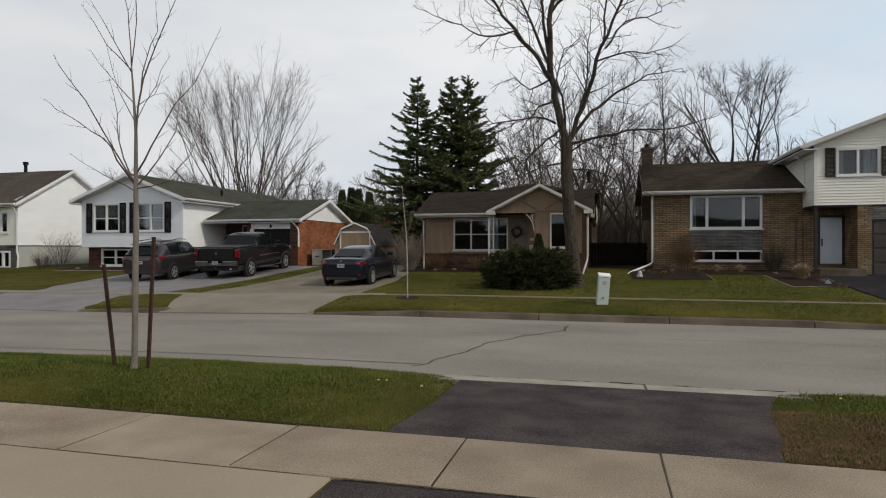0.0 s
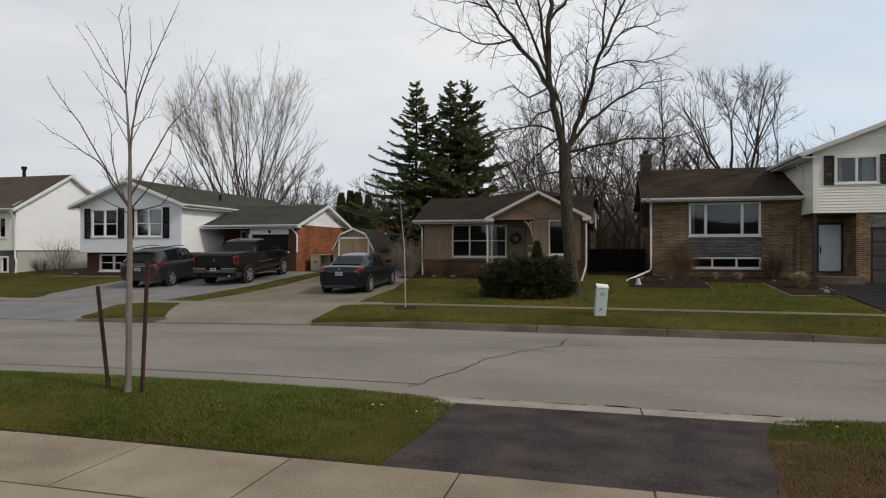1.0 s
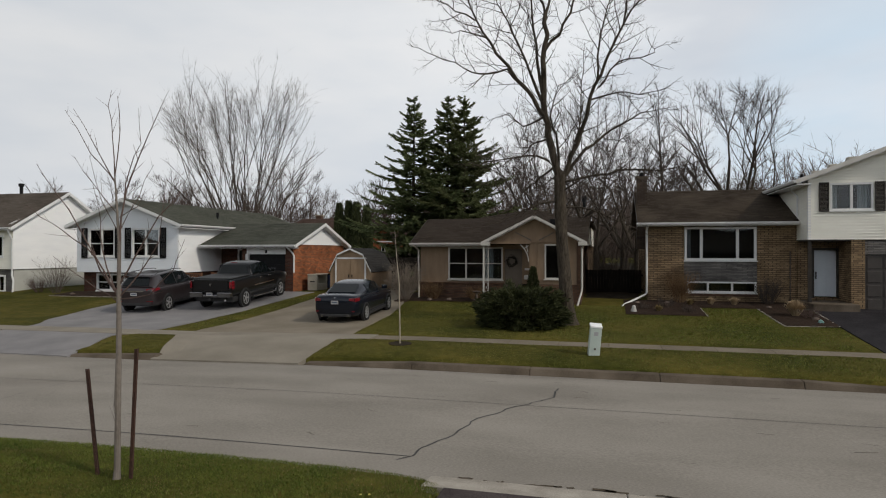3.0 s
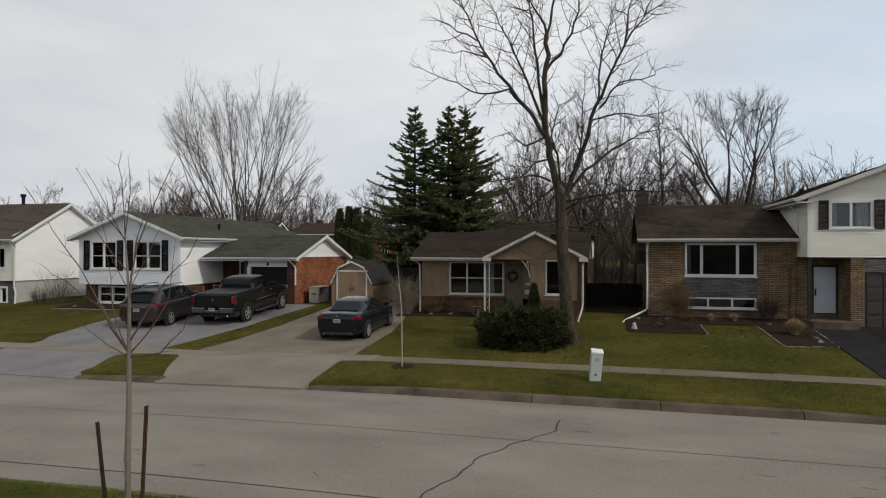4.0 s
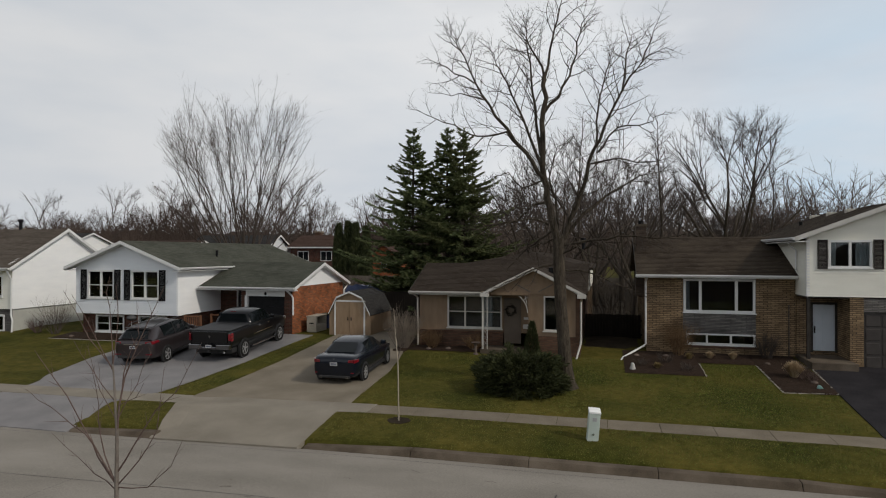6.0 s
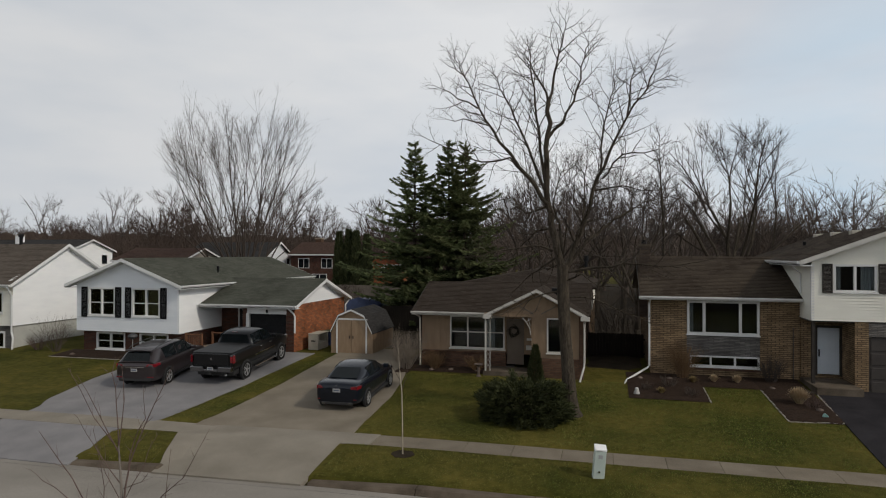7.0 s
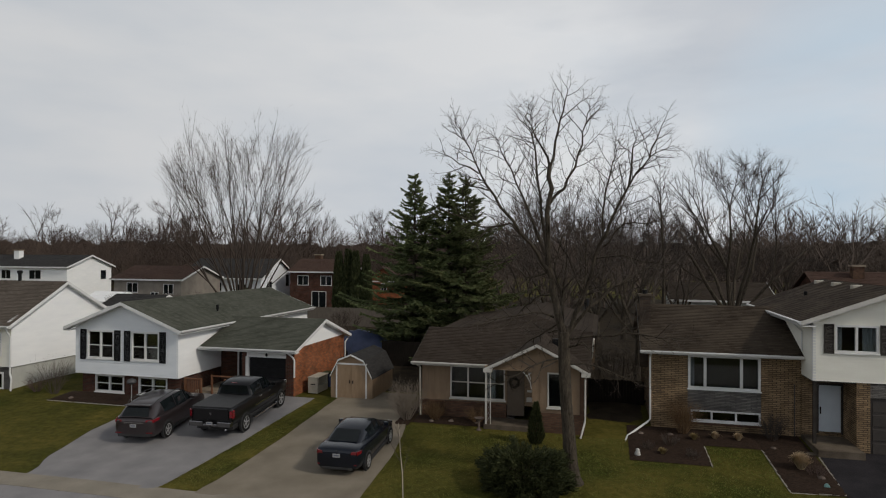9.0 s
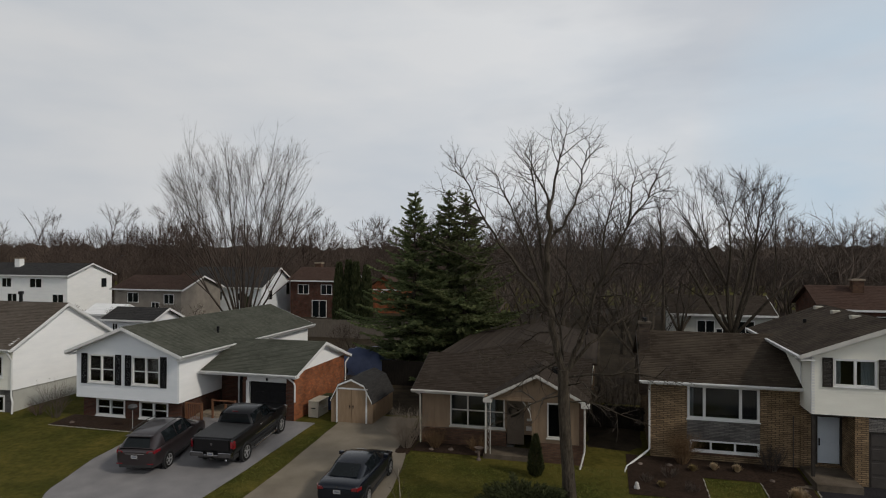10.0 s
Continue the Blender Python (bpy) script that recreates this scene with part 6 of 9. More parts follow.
def sedan():
    body = [(-2.31, 0.70, 0.34, 0.86), (-2.24, 0.80, 0.26, 1.00), (-2.0, 0.87, 0.22, 1.05), (-1.5, 0.90, 0.20, 1.05), (-0.6, 0.905, 0.20, 1.00), (0.5, 0.905, 0.20, 0.97), (1.15, 0.90, 0.20, 0.95), (1.9, 0.87, 0.20, 0.84), (2.22, 0.77, 0.22, 0.68), (2.31, 0.62, 0.26, 0.58)]
    green = [(-1.66, 0.70, 1.02, 0.62, 1.05), (-0.88, 0.79, 1.0, 0.575, 1.39), (-0.15, 0.81, 0.98, 0.595, 1.44), (0.35, 0.81, 0.97, 0.58, 1.41), (1.2, 0.76, 0.93, 0.64, 0.96)]
    car, w = vehicle("sedan", "dark slate four-door sedan parked on a concrete driveway", -9.50, 23.55, 2.5, M["paint_slate"], body, green, (-1.40, 1.41), 0.325, 0.225, 7)
    for s in (1, -1):
        part("tail_light", Geo().slab([(s * 0.54, -2.28, 0.84), (s * 0.74, -2.235, 0.83), (s * 0.74, -2.22, 0.945), (s * 0.56, -2.275, 0.935)], (0, -0.035, 0)).slab([(s * 0.745, -2.25, 0.80), (s * 0.855, -2.02, 0.84), (s * 0.85, -2.02, 0.95), (s * 0.745, -2.24, 0.95)], (s * 0.025, -0.02, 0)), M["tail"], car, "red tail light", local=True, bevel=0.008)
        part("exhaust", Geo().lathe((s * 0.5, -2.24, 0.30), (0, -1, 0), [(0, 0.045), (0.08, 0.045), (0.08, 0.035), (0.02, 0.035)], 12), M["chrome"], car, local=True)
        part("reflector", Geo().box(*sorted((s * 0.5, s * 0.75)), -2.285, -2.27, 0.44, 0.47), M["tail"], car, local=True)
        part("headlight", Geo().slab([(s * 0.5, 2.27, 0.60), (s * 0.8, 2.10, 0.64), (s * 0.8, 2.05, 0.74), (s * 0.52, 2.2, 0.71)], (0, 0.03, 0)), M["chrome"], car, local=True)
    plate(car, 0, -2.315, 0.72)
    part("badge", Geo().lathe((0, -2.285, 0.955), (0, -1, 0.2), [(0, 0.032), (0.012, 0.032)], 14), M["alloy_dark"], car, local=True)
    part("bumper_insert", Geo().box(-0.6, 0.6, -2.30, -2.2, 0.26, 0.36), M["plastic"], car, local=True, bevel=0.02)
    return car


def suv():
    body = [(-2.44, 0.74, 0.42, 1.02), (-2.36, 0.86, 0.34, 1.12), (-2.1, 0.925, 0.28, 1.14), (-1.2, 0.94, 0.25, 1.11), (0.0, 0.94, 0.25, 1.08), (0.9, 0.94, 0.25, 1.06), (1.4, 0.93, 0.25, 1.05), (2.0, 0.90, 0.27, 0.97), (2.36, 0.80, 0.30, 0.82), (2.45, 0.62, 0.34, 0.70)]
    green = [(-2.30, 0.80, 1.12, 0.68, 1.16), (-1.98, 0.85, 1.12, 0.60, 1.58), (-1.50, 0.86, 1.13, 0.62, 1.64), (-0.5, 0.87, 1.08, 0.64, 1.69), (0.40, 0.86, 1.06, 0.61, 1.65), (1.42, 0.80, 1.03, 0.68, 1.07)]
    car, w = vehicle("crossover_car", "grey-brown crossover parked on a light asphalt driveway", -19.58, 24.95, 9.0, M["paint_brown"], body, green, (-1.38, 1.42), 0.36, 0.24, 5, 2, 4)
    for s in (1, -1):
        part("tail_light", Geo().slab([(s * 0.52, -2.40, 1.0), (s * 0.80, -2.33, 0.96), (s * 0.80, -2.31, 1.09), (s * 0.55, -2.385, 1.08)], (0, -0.035, 0)).slab([(s * 0.80, -2.36, 0.95), (s * 0.915, -2.0, 1.0), (s * 0.90, -2.0, 1.10), (s * 0.80, -2.34, 1.10)], (s * 0.03, -0.02, 0)), M["tail"], car, "red wraparound tail light", local=True, bevel=0.008)
        part("reflector", Geo().box(*sorted((s * 0.55, s * 0.82)), -2.43, -2.40, 0.52, 0.56), M["tail"], car, local=True)
        part("roof_rail", Geo().path([(s * 0.60, -1.8, 1.62), (s * 0.62, -1.6, 1.70), (s * 0.63, -0.4, 1.745), (s * 0.61, 0.25, 1.70), (s * 0.60, 0.35, 1.66)], [0.018] * 5, 6), M["plastic"], car, local=True)
    plate(car, 0, -2.455, 0.78)
    part("bumper_insert", Geo().box(-0.72, 0.72, -2.42, -2.3, 0.36, 0.50), M["plastic"], car, local=True, bevel=0.02)
    part("rear_spoiler", Geo().box(-0.58, 0.58, -2.12, -1.9, 1.585, 1.615), M["paint_brown"], car, local=True, bevel=0.01)
    part("chrome_strip", Geo().box(-0.42, 0.42, -2.435, -2.41, 0.95, 0.975), M["chrome"], car, local=True)
    return car


def pickup():
    body = [(-2.88, 0.97, 0.62, 1.34), (-2.84, 1.0, 0.58, 1.36), (-2.2, 1.0, 0.55, 1.36), (-1.0, 1.0, 0.52, 1.36), (0.0, 1.0, 0.50, 1.33), (1.0, 1.0, 0.50, 1.31), (1.3, 0.99, 0.50, 1.31), (2.3, 0.97, 0.50, 1.24), (2.80, 0.90, 0.52, 1.12), (2.88, 0.78, 0.56, 1.0)]
    green = [(-0.90, 0.90, 1.34, 0.84, 1.38), (-0.84, 0.91, 1.34, 0.70, 1.86), (0.05, 0.92, 1.33, 0.73, 1.94), (0.62, 0.92, 1.31, 0.70, 1.89), (1.42, 0.88, 1.29, 0.76, 1.32)]
    car, w = vehicle("pickup_truck", "black crew-cab pickup truck with covered bed and chrome rear bumper", -16.58, 26.75, 4.0, M["paint_black"], body, green, (-1.72, 1.84), 0.40, 0.27, 5)
    for s in (1, -1):
        part("tail_light", Geo().slab([(s * 0.885, -2.90, 0.97), (s * 0.985, -2.88, 0.97), (s * 0.985, -2.87, 1.25), (s * 0.885, -2.89, 1.25)], (0, -0.03, 0)).slab([(s * 0.985, -2.88, 0.92), (s * 1.005, -2.70, 0.94), (s * 1.005, -2.70, 1.26), (s * 0.985, -2.87, 1.28)], (s * 0.015, 0, 0)), M["tail"], car, "tall red tail light", local=True, bevel=0.01)
        part("side_step", Geo().path([(s * 1.0, -1.0, 0.40), (s * 1.02, -0.9, 0.36), (s * 1.02, 1.2, 0.36), (s * 1.0, 1.3, 0.40)], [0.04] * 4, 8), M["chrome"], car, local=True)
        part("trim_strip", Geo().box(*sorted((s * 0.995, s * 1.012)), -0.85, 1.1, 0.86, 0.90), M["chrome"], car, local=True)
        part("headlight", Geo().box(*sorted((s * 0.55, s * 0.88)), 2.76, 2.87, 0.92, 1.1), M["chrome"], car, local=True, bevel=0.02)
        for hy in (-0.28, 0.62):
            part("door_handle", Geo().box(*sorted((s * 0.99, s * 1.025)), hy - 0.09, hy + 0.09, 1.16, 1.20), M["chrome"], car, local=True, bevel=0.008)
    part("rear_bumper", Geo().box(-0.97, -0.34, -3.02, -2.80, 0.58, 0.80).box(0.34, 0.97, -3.02, -2.80, 0.58, 0.80).box(-0.34, 0.34, -3.02, -2.80, 0.58, 0.70), M["alloy_dark"], car, "dull chrome step bumper", local=True, bevel=0.03)
    tg = part("tailgate", Geo().box(-0.82, 0.82, -2.915, -2.86, 0.84, 1.34), M["paint_black"], car, local=True, bevel=0.02)
    part("badge", Geo().slab([(-0.055, -2.918, 1.17), (0.055, -2.918, 1.17), (0.035, -2.918, 1.08), (0.0, -2.918, 1.05), (-0.035, -2.918, 1.08)], (0, -0.012, 0)), M["alloy_dark"], tg, local=True)
    part("bed_cover", Geo().box(-0.93, 0.93, -2.82, -1.0, 1.352, 1.395), M["plastic"], car, "black soft bed cover", local=True, bevel=0.015)
    plate(car, 0, -3.025, 0.66)
    part("brake_light", Geo().box(-0.14, 0.14, -0.86, -0.82, 1.885, 1.91), M["tail"], car, local=True)
    part("exhaust", Geo().lathe((0.62, -2.75, 0.45), (0.3, -1, 0), [(0, 0.05), (0.2, 0.05), (0.2, 0.04), (0.1, 0.04)], 12), M["chrome"], car, local=True)
    part("hitch", Geo().box(-0.04, 0.04, -3.06, -2.8, 0.46, 0.54), M["plastic"], car, local=True)
    part("underbody", Geo().box(-0.85, 0.85, -2.6, 2.5, 0.34, 0.56), M["plastic"], car, local=True)
    return car


sedan()
suv()
pickup()

# ---- trees and shrubs ----
def grow(out, rng, p, d, length, r, lev, cfg):
    """A limb from p along d with its side limbs; out[k] collects the limbs of level k."""
    if cfg.get("sliver") and lev == len(cfg["segs"]) - 1:
        g, d = out[-1], d.normalized()
        s = d.cross(Vector((rng.gauss(0, 1), rng.gauss(0, 1), rng.gauss(0, 1)))).normalized() * (r * 1.5)
        k = len(g.v)
        g.v.extend((tuple(p - s), tuple(p + s), tuple(p + d * length)))
        g.f.append((k, k + 1, k + 2))
        return
    segs = cfg["segs"][lev]
    pts, rad = [p.copy()], [r]
    d = d.normalized()
    for i in range(segs):
        t = (i + 1) / segs
        w = cfg["wiggle"][lev]
        d = (d + Vector((rng.gauss(0, w), rng.gauss(0, w), rng.gauss(0, w * 0.6) + cfg["lift"][lev]))).normalized()
        p = p + d * (length / segs)
        pts.append(p.copy())
        rad.append(r * (1 - t * cfg["taper"][lev]))
    out[min(lev, len(out) - 1)].path(pts, rad, cfg["sides"][lev], cap=False)
    spawn(out, rng, pts, rad, length, lev, cfg)


def spawn(out, rng, pts, rad, length, lev, cfg, start=None):
    if lev + 1 >= len(cfg["segs"]):
        return
    n = cfg["kids"][lev]
    n = max(1, int(n * rng.uniform(0.75, 1.25)))
    a0 = rng.uniform(0, 6.28)
    t0 = cfg["from"][lev] if start is None else start
    for k in range(n):
        t = t0 + (1 - t0) * (k + rng.uniform(0.1, 0.9)) / n
        f = t * (len(pts) - 1)
        i = min(int(f), len(pts) - 2)
        q = pts[i].lerp(pts[i + 1], f - i)
        ax = (pts[i + 1] - pts[i]).normalized()
        side = ax.orthogonal().normalized()
        a = a0 + k * 2.4 + rng.uniform(-0.5, 0.5)
        side = (side * math.cos(a) + ax.cross(side) * math.sin(a)).normalized()
        ang = radians(cfg["angle"][lev] + rng.uniform(-12, 12))
        nd = ax * math.cos(ang) + side * math.sin(ang)
        nl = length * cfg["ratio"][lev] * (1.15 - cfg.get("tip", 0.75) * t) * rng.uniform(0.7, 1.2)
        nr = min(rad[i] * 0.75, cfg["thin"][lev] * rng.uniform(0.7, 1.2))
        grow(out, rng, q, nd, nl, nr, lev + 1, cfg)


def tree_object(name, geos, names, mats, x, y, z, label, category="tree", group="", scale=1.0, rz=0):
    t = thing(name, x, y, z, label, category, group, rz=rz)
    t.scale = (scale,) * 3
    for g, nm, m in zip(geos, names, mats):
        if g.v:
            o = part(nm, g, m, t, local=True)
            if nm in ("limb", "branch", "twig", "stem"):
                tagged(o, kind="stuff")
    return t


def limb_of(out, rng, base, pts, r0, r1, depth, cfg, per_m, reach, lev=0, start=0.2, sub=3, jit=0.03, at=0.0):
    """A main limb given as (x, z) from its fork outwards; depth: how far its tip leans to or from the street, at: where it starts."""
    n = len(pts)
    v = [Vector((x - base[0], at + depth * (i / (n - 1)) ** 1.3, z - base[2])) for i, (x, z) in enumerate(pts)]
    fine = []
    for i in range(n - 1):
        for k in range(sub):
            q = v[i].lerp(v[i + 1], k / sub)
            fine.append(q + (Vector((rng.gauss(0, jit), rng.gauss(0, jit * 1.5), rng.gauss(0, jit))) if fine else Vector()))
    fine.append(v[-1])
    rad = [r1 + (r0 - r1) * (1 - i / (len(fine) - 1)) ** 1.1 for i in range(len(fine))]
    out[0 if r0 > 0.12 else min(1, len(out) - 1)].path(fine, rad, 10 if r0 > 0.12 else 6, cap=False)
    length = sum((b - a).length for a, b in zip(fine, fine[1:]))
    c = dict(cfg)
    c["kids"] = tuple([0] * lev + [max(2, int(length * per_m))] + list(cfg["kids"][lev + 1:]))
    spawn(out, rng, fine, rad, reach, lev, c, start)
    return fine


def big_maple():
    """The bare street tree on the lawn: a leaning trunk that forks, long limbs and fine twigs."""
    rng = random.Random(11)
    out = [Geo(), Geo(), Geo(), Geo()]
    cfg = dict(segs=(6, 6, 5, 3), wiggle=(0.05, 0.13, 0.18, 0.2), lift=(0.05, 0.05, 0.03, 0.02), taper=(0.8, 0.85, 0.88, 0.9), sides=(6, 4, 3, 3),
               kids=(7, 5, 4, 0), angle=(48, 44, 44, 40), ratio=(1.0, 0.55, 0.5, 0.4), thin=(0.022, 0.012, 0.0075, 0.005))
    cfg["from"] = (0.2, 0.2, 0.15, 0.1)
    bx, by, bz = -1.13, 22.64, 0.34
    trunk = [(-1.10, 0.28), (-1.12, 0.5), (-1.16, 1.0), (-1.22, 2.0), (-1.32, 3.2), (-1.38, 4.5), (-1.40, 5.6)]
    v = [Vector((x - bx, 0, z - bz)) for x, z in trunk]
    out[0].path(v, [0.42, 0.32, 0.255, 0.225, 0.210, 0.215, 0.20], 14)

    def limb(pts, r0, r1, depth, per_m=3.6, reach=1.9, lev=0, start=0.2, at=0.0):
        limb_of(out, rng, (bx, by, bz), pts, r0 * 0.84, r1, depth, cfg, per_m, reach, lev, start, at=at)

    # the leaning main stem and its long leaders
    limb([(-1.39, 5.45), (-1.70, 6.64), (-1.94, 7.84), (-1.98, 9.0), (-1.95, 10.2), (-1.91, 11.5)], 0.165, 0.075, 0.1, 2.0)
    limb([(-1.91, 11.4), (-2.42, 12.64), (-2.95, 13.6)], 0.060, 0.006, 0.6, 4.5, at=0.1)
    limb([(-1.91, 11.4), (-1.65, 12.7), (-1.35, 13.8), (-1.3, 14.3)], 0.065, 0.006, -0.4, 4.5, at=0.1)
    limb([(-1.94, 10.1), (-1.24, 11.0), (-0.78, 12.26), (-0.6, 13.4), (-0.55, 13.9)], 0.075, 0.006, 0.7, 4.2, at=0.08)
    limb([(-2.03, 8.6), (-2.29, 10.35), (-2.48, 12.04), (-2.62, 13.3), (-2.6, 13.9)], 0.075, 0.006, 0.9, 4.0, at=0.05)
    limb([(-1.95, 7.75), (-2.53, 8.63), (-3.62, 10.0), (-4.36, 11.2), (-4.93, 12.5), (-5.2, 13.2)], 0.105, 0.007, -0.9, 3.8)
    limb([(-2.04, 8.3), (-2.47, 9.41), (-3.14, 11.0), (-3.75, 12.15), (-4.1, 13.1)], 0.075, 0.006, 0.8, 4.0)
    limb([(-2.65, 8.75), (-3.25, 9.42), (-4.24, 9.28), (-5.11, 9.69), (-6.13, 10.1), (-6.7, 10.4)], 0.055, 0.006, -1.0, 3.4, 1.5, at=-0.1)
    limb([(-4.02, 10.6), (-4.86, 10.78), (-5.75, 10.79)], 0.035, 0.005, -0.6, 4.0, 1.2, at=-0.4)
    limb([(-4.36, 11.2), (-5.37, 11.78), (-6.1, 12.05)], 0.038, 0.005, -0.5, 4.0, 1.3, at=-0.5)
    limb([(-4.9, 12.4), (-5.6, 12.9)], 0.025, 0.005, -0.3, 4.0, 1.0, at=-0.7)
    # the right leader
    limb([(-1.36, 5.45), (-0.77, 6.62), (-0.32, 8.25), (0.14, 9.5), (0.81, 10.74), (1.47, 11.62), (2.2, 11.95)], 0.125, 0.007, -0.6, 3.6)
    limb([(-0.1, 8.85), (-0.07, 10.1), (0.19, 11.25), (0.36, 12.1), (0.4, 12.8)], 0.05, 0.006, 0.6, 4.2, at=-0.15)
    limb([(0.78, 10.7), (0.92, 12.0), (1.12, 12.8)], 0.048, 0.006, 0.5, 4.2, at=-0.3)
    limb([(1.44, 11.6), (1.79, 12.5)], 0.04, 0.006, 0.3, 4.2, at=-0.35)
    limb([(-1.30, 5.45), (-0.54, 6.5), (0.36, 7.24), (1.47, 7.84), (2.65, 8.15)], 0.095, 0.007, 1.4, 3.4)
    limb([(-0.05, 8.6), (0.58, 9.35), (1.68, 9.43), (2.1, 9.65)], 0.045, 0.006, -1.2, 4.0, 1.5, at=-0.15)
    limb([(-0.3, 8.2), (0.58, 8.33), (1.47, 8.07), (2.2, 8.1)], 0.04, 0.006, -1.8, 4.0, 1.4, at=-0.1)
    limb([(-1.30, 5.35), (-0.09, 5.56), (1.03, 5.65), (2.12, 5.55), (3.4, 5.85)], 0.07, 0.008, -1.2, 3.2, 1.5)
    # low limbs
    limb([(-1.76, 6.1), (-2.41, 6.3), (-3.86, 5.96), (-4.5, 5.9)], 0.055, 0.007, -1.5, 3.6, 1.5)
    limb([(-1.86, 6.9), (-2.41, 6.78), (-3.01, 6.2), (-3.5, 5.7)], 0.05, 0.007, 1.4, 3.6, 1.4)
    limb([(-1.94, 7.7), (-2.77, 7.5), (-3.38, 8.1), (-4.4, 7.9)], 0.045, 0.007, 1.6, 3.6, 1.4)
    limb([(-1.6, 5.9), (-2.29, 5.4), (-2.89, 5.0), (-3.5, 4.3)], 0.05, 0.007, 1.3, 3.6, 1.4)
    limb([(-1.38, 5.5), (-1.53, 6.76), (-1.75, 7.83), (-1.47, 9.0), (-0.66, 9.6)], 0.07, 0.006, 1.2, 3.6, 1.6)
    limb([(-1.1, 6.0), (-0.72, 7.1), (-0.6, 8.6), (-0.5, 9.8)], 0.055, 0.006, -1.4, 3.6, 1.5)
    limb([(-1.36, 4.5), (-0.4, 4.4), (0.8, 3.9), (1.9, 3.4)], 0.045, 0.007, 1.2, 3.6, 1.3)
    limb([(-1.4, 4.7), (-2.3, 4.5), (-3.2, 4.0), (-3.9, 3.7)], 0.045, 0.007, -1.4, 3.6, 1.3)
    limb([(-1.38, 5.2), (-1.6, 5.6), (-2.2, 5.4), (-2.9, 5.2)], 0.045, 0.007, 2.4, 3.6, 1.3)
    limb([(-1.36, 5.0), (-0.8, 5.3), (-0.2, 5.0), (0.6, 4.9)], 0.045, 0.007, -2.4, 3.6, 1.3)
    tree_object("tree", out, ("trunk", "limb", "branch", "twig"), (M["bark"], M["bark"], M["twig"], M["twig"]), bx, by, bz, "large leafless maple with dark furrowed bark on a front lawn")


big_maple()


def sapling():
    """The young staked tree on the verge."""
    rng = random.Random(5)
    out = [Geo(), Geo(), Geo()]
    cfg = dict(segs=(6, 7, 5), wiggle=(0.02, 0.05, 0.07), lift=(0.02, 0.012, 0.03), taper=(0.8, 0.88, 0.9), sides=(8, 5, 3), kids=(8, 6, 0), angle=(36, 34, 34), ratio=(0.4, 0.34, 0.3), thin=(0.014, 0.007, 0.003))
    cfg["from"] = (0.25, 0.25, 0.1)
    bx, bz = -6.02, 0.05
    tr = [(-6.02, 0.0), (-6.01, 0.17), (-6.0, 0.95), (-6.005, 1.03), (-5.99, 1.8), (-5.99, 2.51), (-5.99, 3.16), (-6.03, 3.69), (-6.06, 4.05)]
    out[0].path([Vector((x - bx, 0, z - bz)) for x, z in tr], [0.055, 0.041, 0.037, 0.043, 0.034, 0.029, 0.021, 0.014, 0.009], 10)

    def limb(pts, r0, depth, per_m=4.6, reach=1.0):
        limb_of(out, rng, (bx, 7.0, bz), pts, r0, 0.0022, depth * 0.35, cfg, per_m, reach, 1, 0.25, 2, 0.008)

    limb([(-5.99, 2.45), (-6.26, 2.82), (-6.47, 3.10), (-6.87, 3.34), (-7.2, 3.52), (-7.38, 3.66)], 0.012, -0.3)
    limb([(-6.05, 2.55), (-6.31, 3.09), (-6.36, 3.45), (-6.58, 3.97)], 0.010, 0.5)
    limb([(-6.0, 2.5), (-6.18, 2.78), (-6.71, 3.60), (-7.04, 4.03), (-7.12, 4.22)], 0.013, -0.6)
    limb([(-5.98, 2.62), (-5.71, 2.98), (-5.36, 3.48), (-5.01, 3.76), (-4.63, 4.4)], 0.013, -0.3)
    limb([(-5.98, 2.45), (-5.66, 2.80), (-5.46, 3.18), (-5.43, 4.0)], 0.011, 0.6)
    limb([(-6.0, 2.38), (-6.39, 2.56), (-6.76, 2.71), (-7.32, 2.98)], 0.008, 0.7)
    limb([(-5.98, 2.42), (-5.46, 2.47), (-5.06, 2.82), (-4.8, 3.2)], 0.009, -0.7)
    limb([(-5.99, 3.12), (-5.89, 3.86), (-5.69, 4.32), (-5.41, 4.85), (-5.3, 5.1)], 0.013, 0.15)
    limb([(-6.05, 3.95), (-6.34, 4.47), (-6.66, 4.96)], 0.008, -0.2)
    limb([(-6.06, 4.03), (-6.12, 4.58), (-6.18, 5.0), (-6.15, 5.2)], 0.008, 0.1)
    limb([(-6.06, 4.03), (-5.97, 4.65), (-5.99, 5.1)], 0.008, -0.1)
    limb([(-6.05, 3.98), (-6.49, 4.39), (-6.98, 5.0)], 0.008, 0.3)
    limb([(-5.91, 3.75), (-5.81, 4.12), (-5.61, 4.45), (-5.6, 4.9)], 0.008, -0.3)
    limb([(-6.02, 3.55), (-6.44, 3.94), (-6.82, 4.35)], 0.007, 0.3)
    limb([(-5.98, 3.50), (-5.66, 3.63), (-5.46, 3.85)], 0.006, -0.4)
    limb([(-6.0, 3.3), (-6.2, 3.7), (-6.3, 4.3)], 0.006, -0.5)
    limb([(-5.99, 3.3), (-5.75, 3.8), (-5.6, 4.2)], 0.006, 0.5)
    for z, az in ((0.72, 200), (0.75, 20), (0.62, 150)):
        a = radians(az)
        grow(out, rng, Vector((0, 0, z)), Vector((math.cos(a) * 0.25, math.sin(a) * 0.25, 1)), 0.38, 0.004, 2, cfg)
    tree_object("sapling", out, ("trunk", "branch", "twig"), (M["bark_grey"], M["twig_red"], M["twig_red"]), -5.36, 6.19, 0.24, "young leafless maple sapling with grey bark between two stakes", scale=0.885)
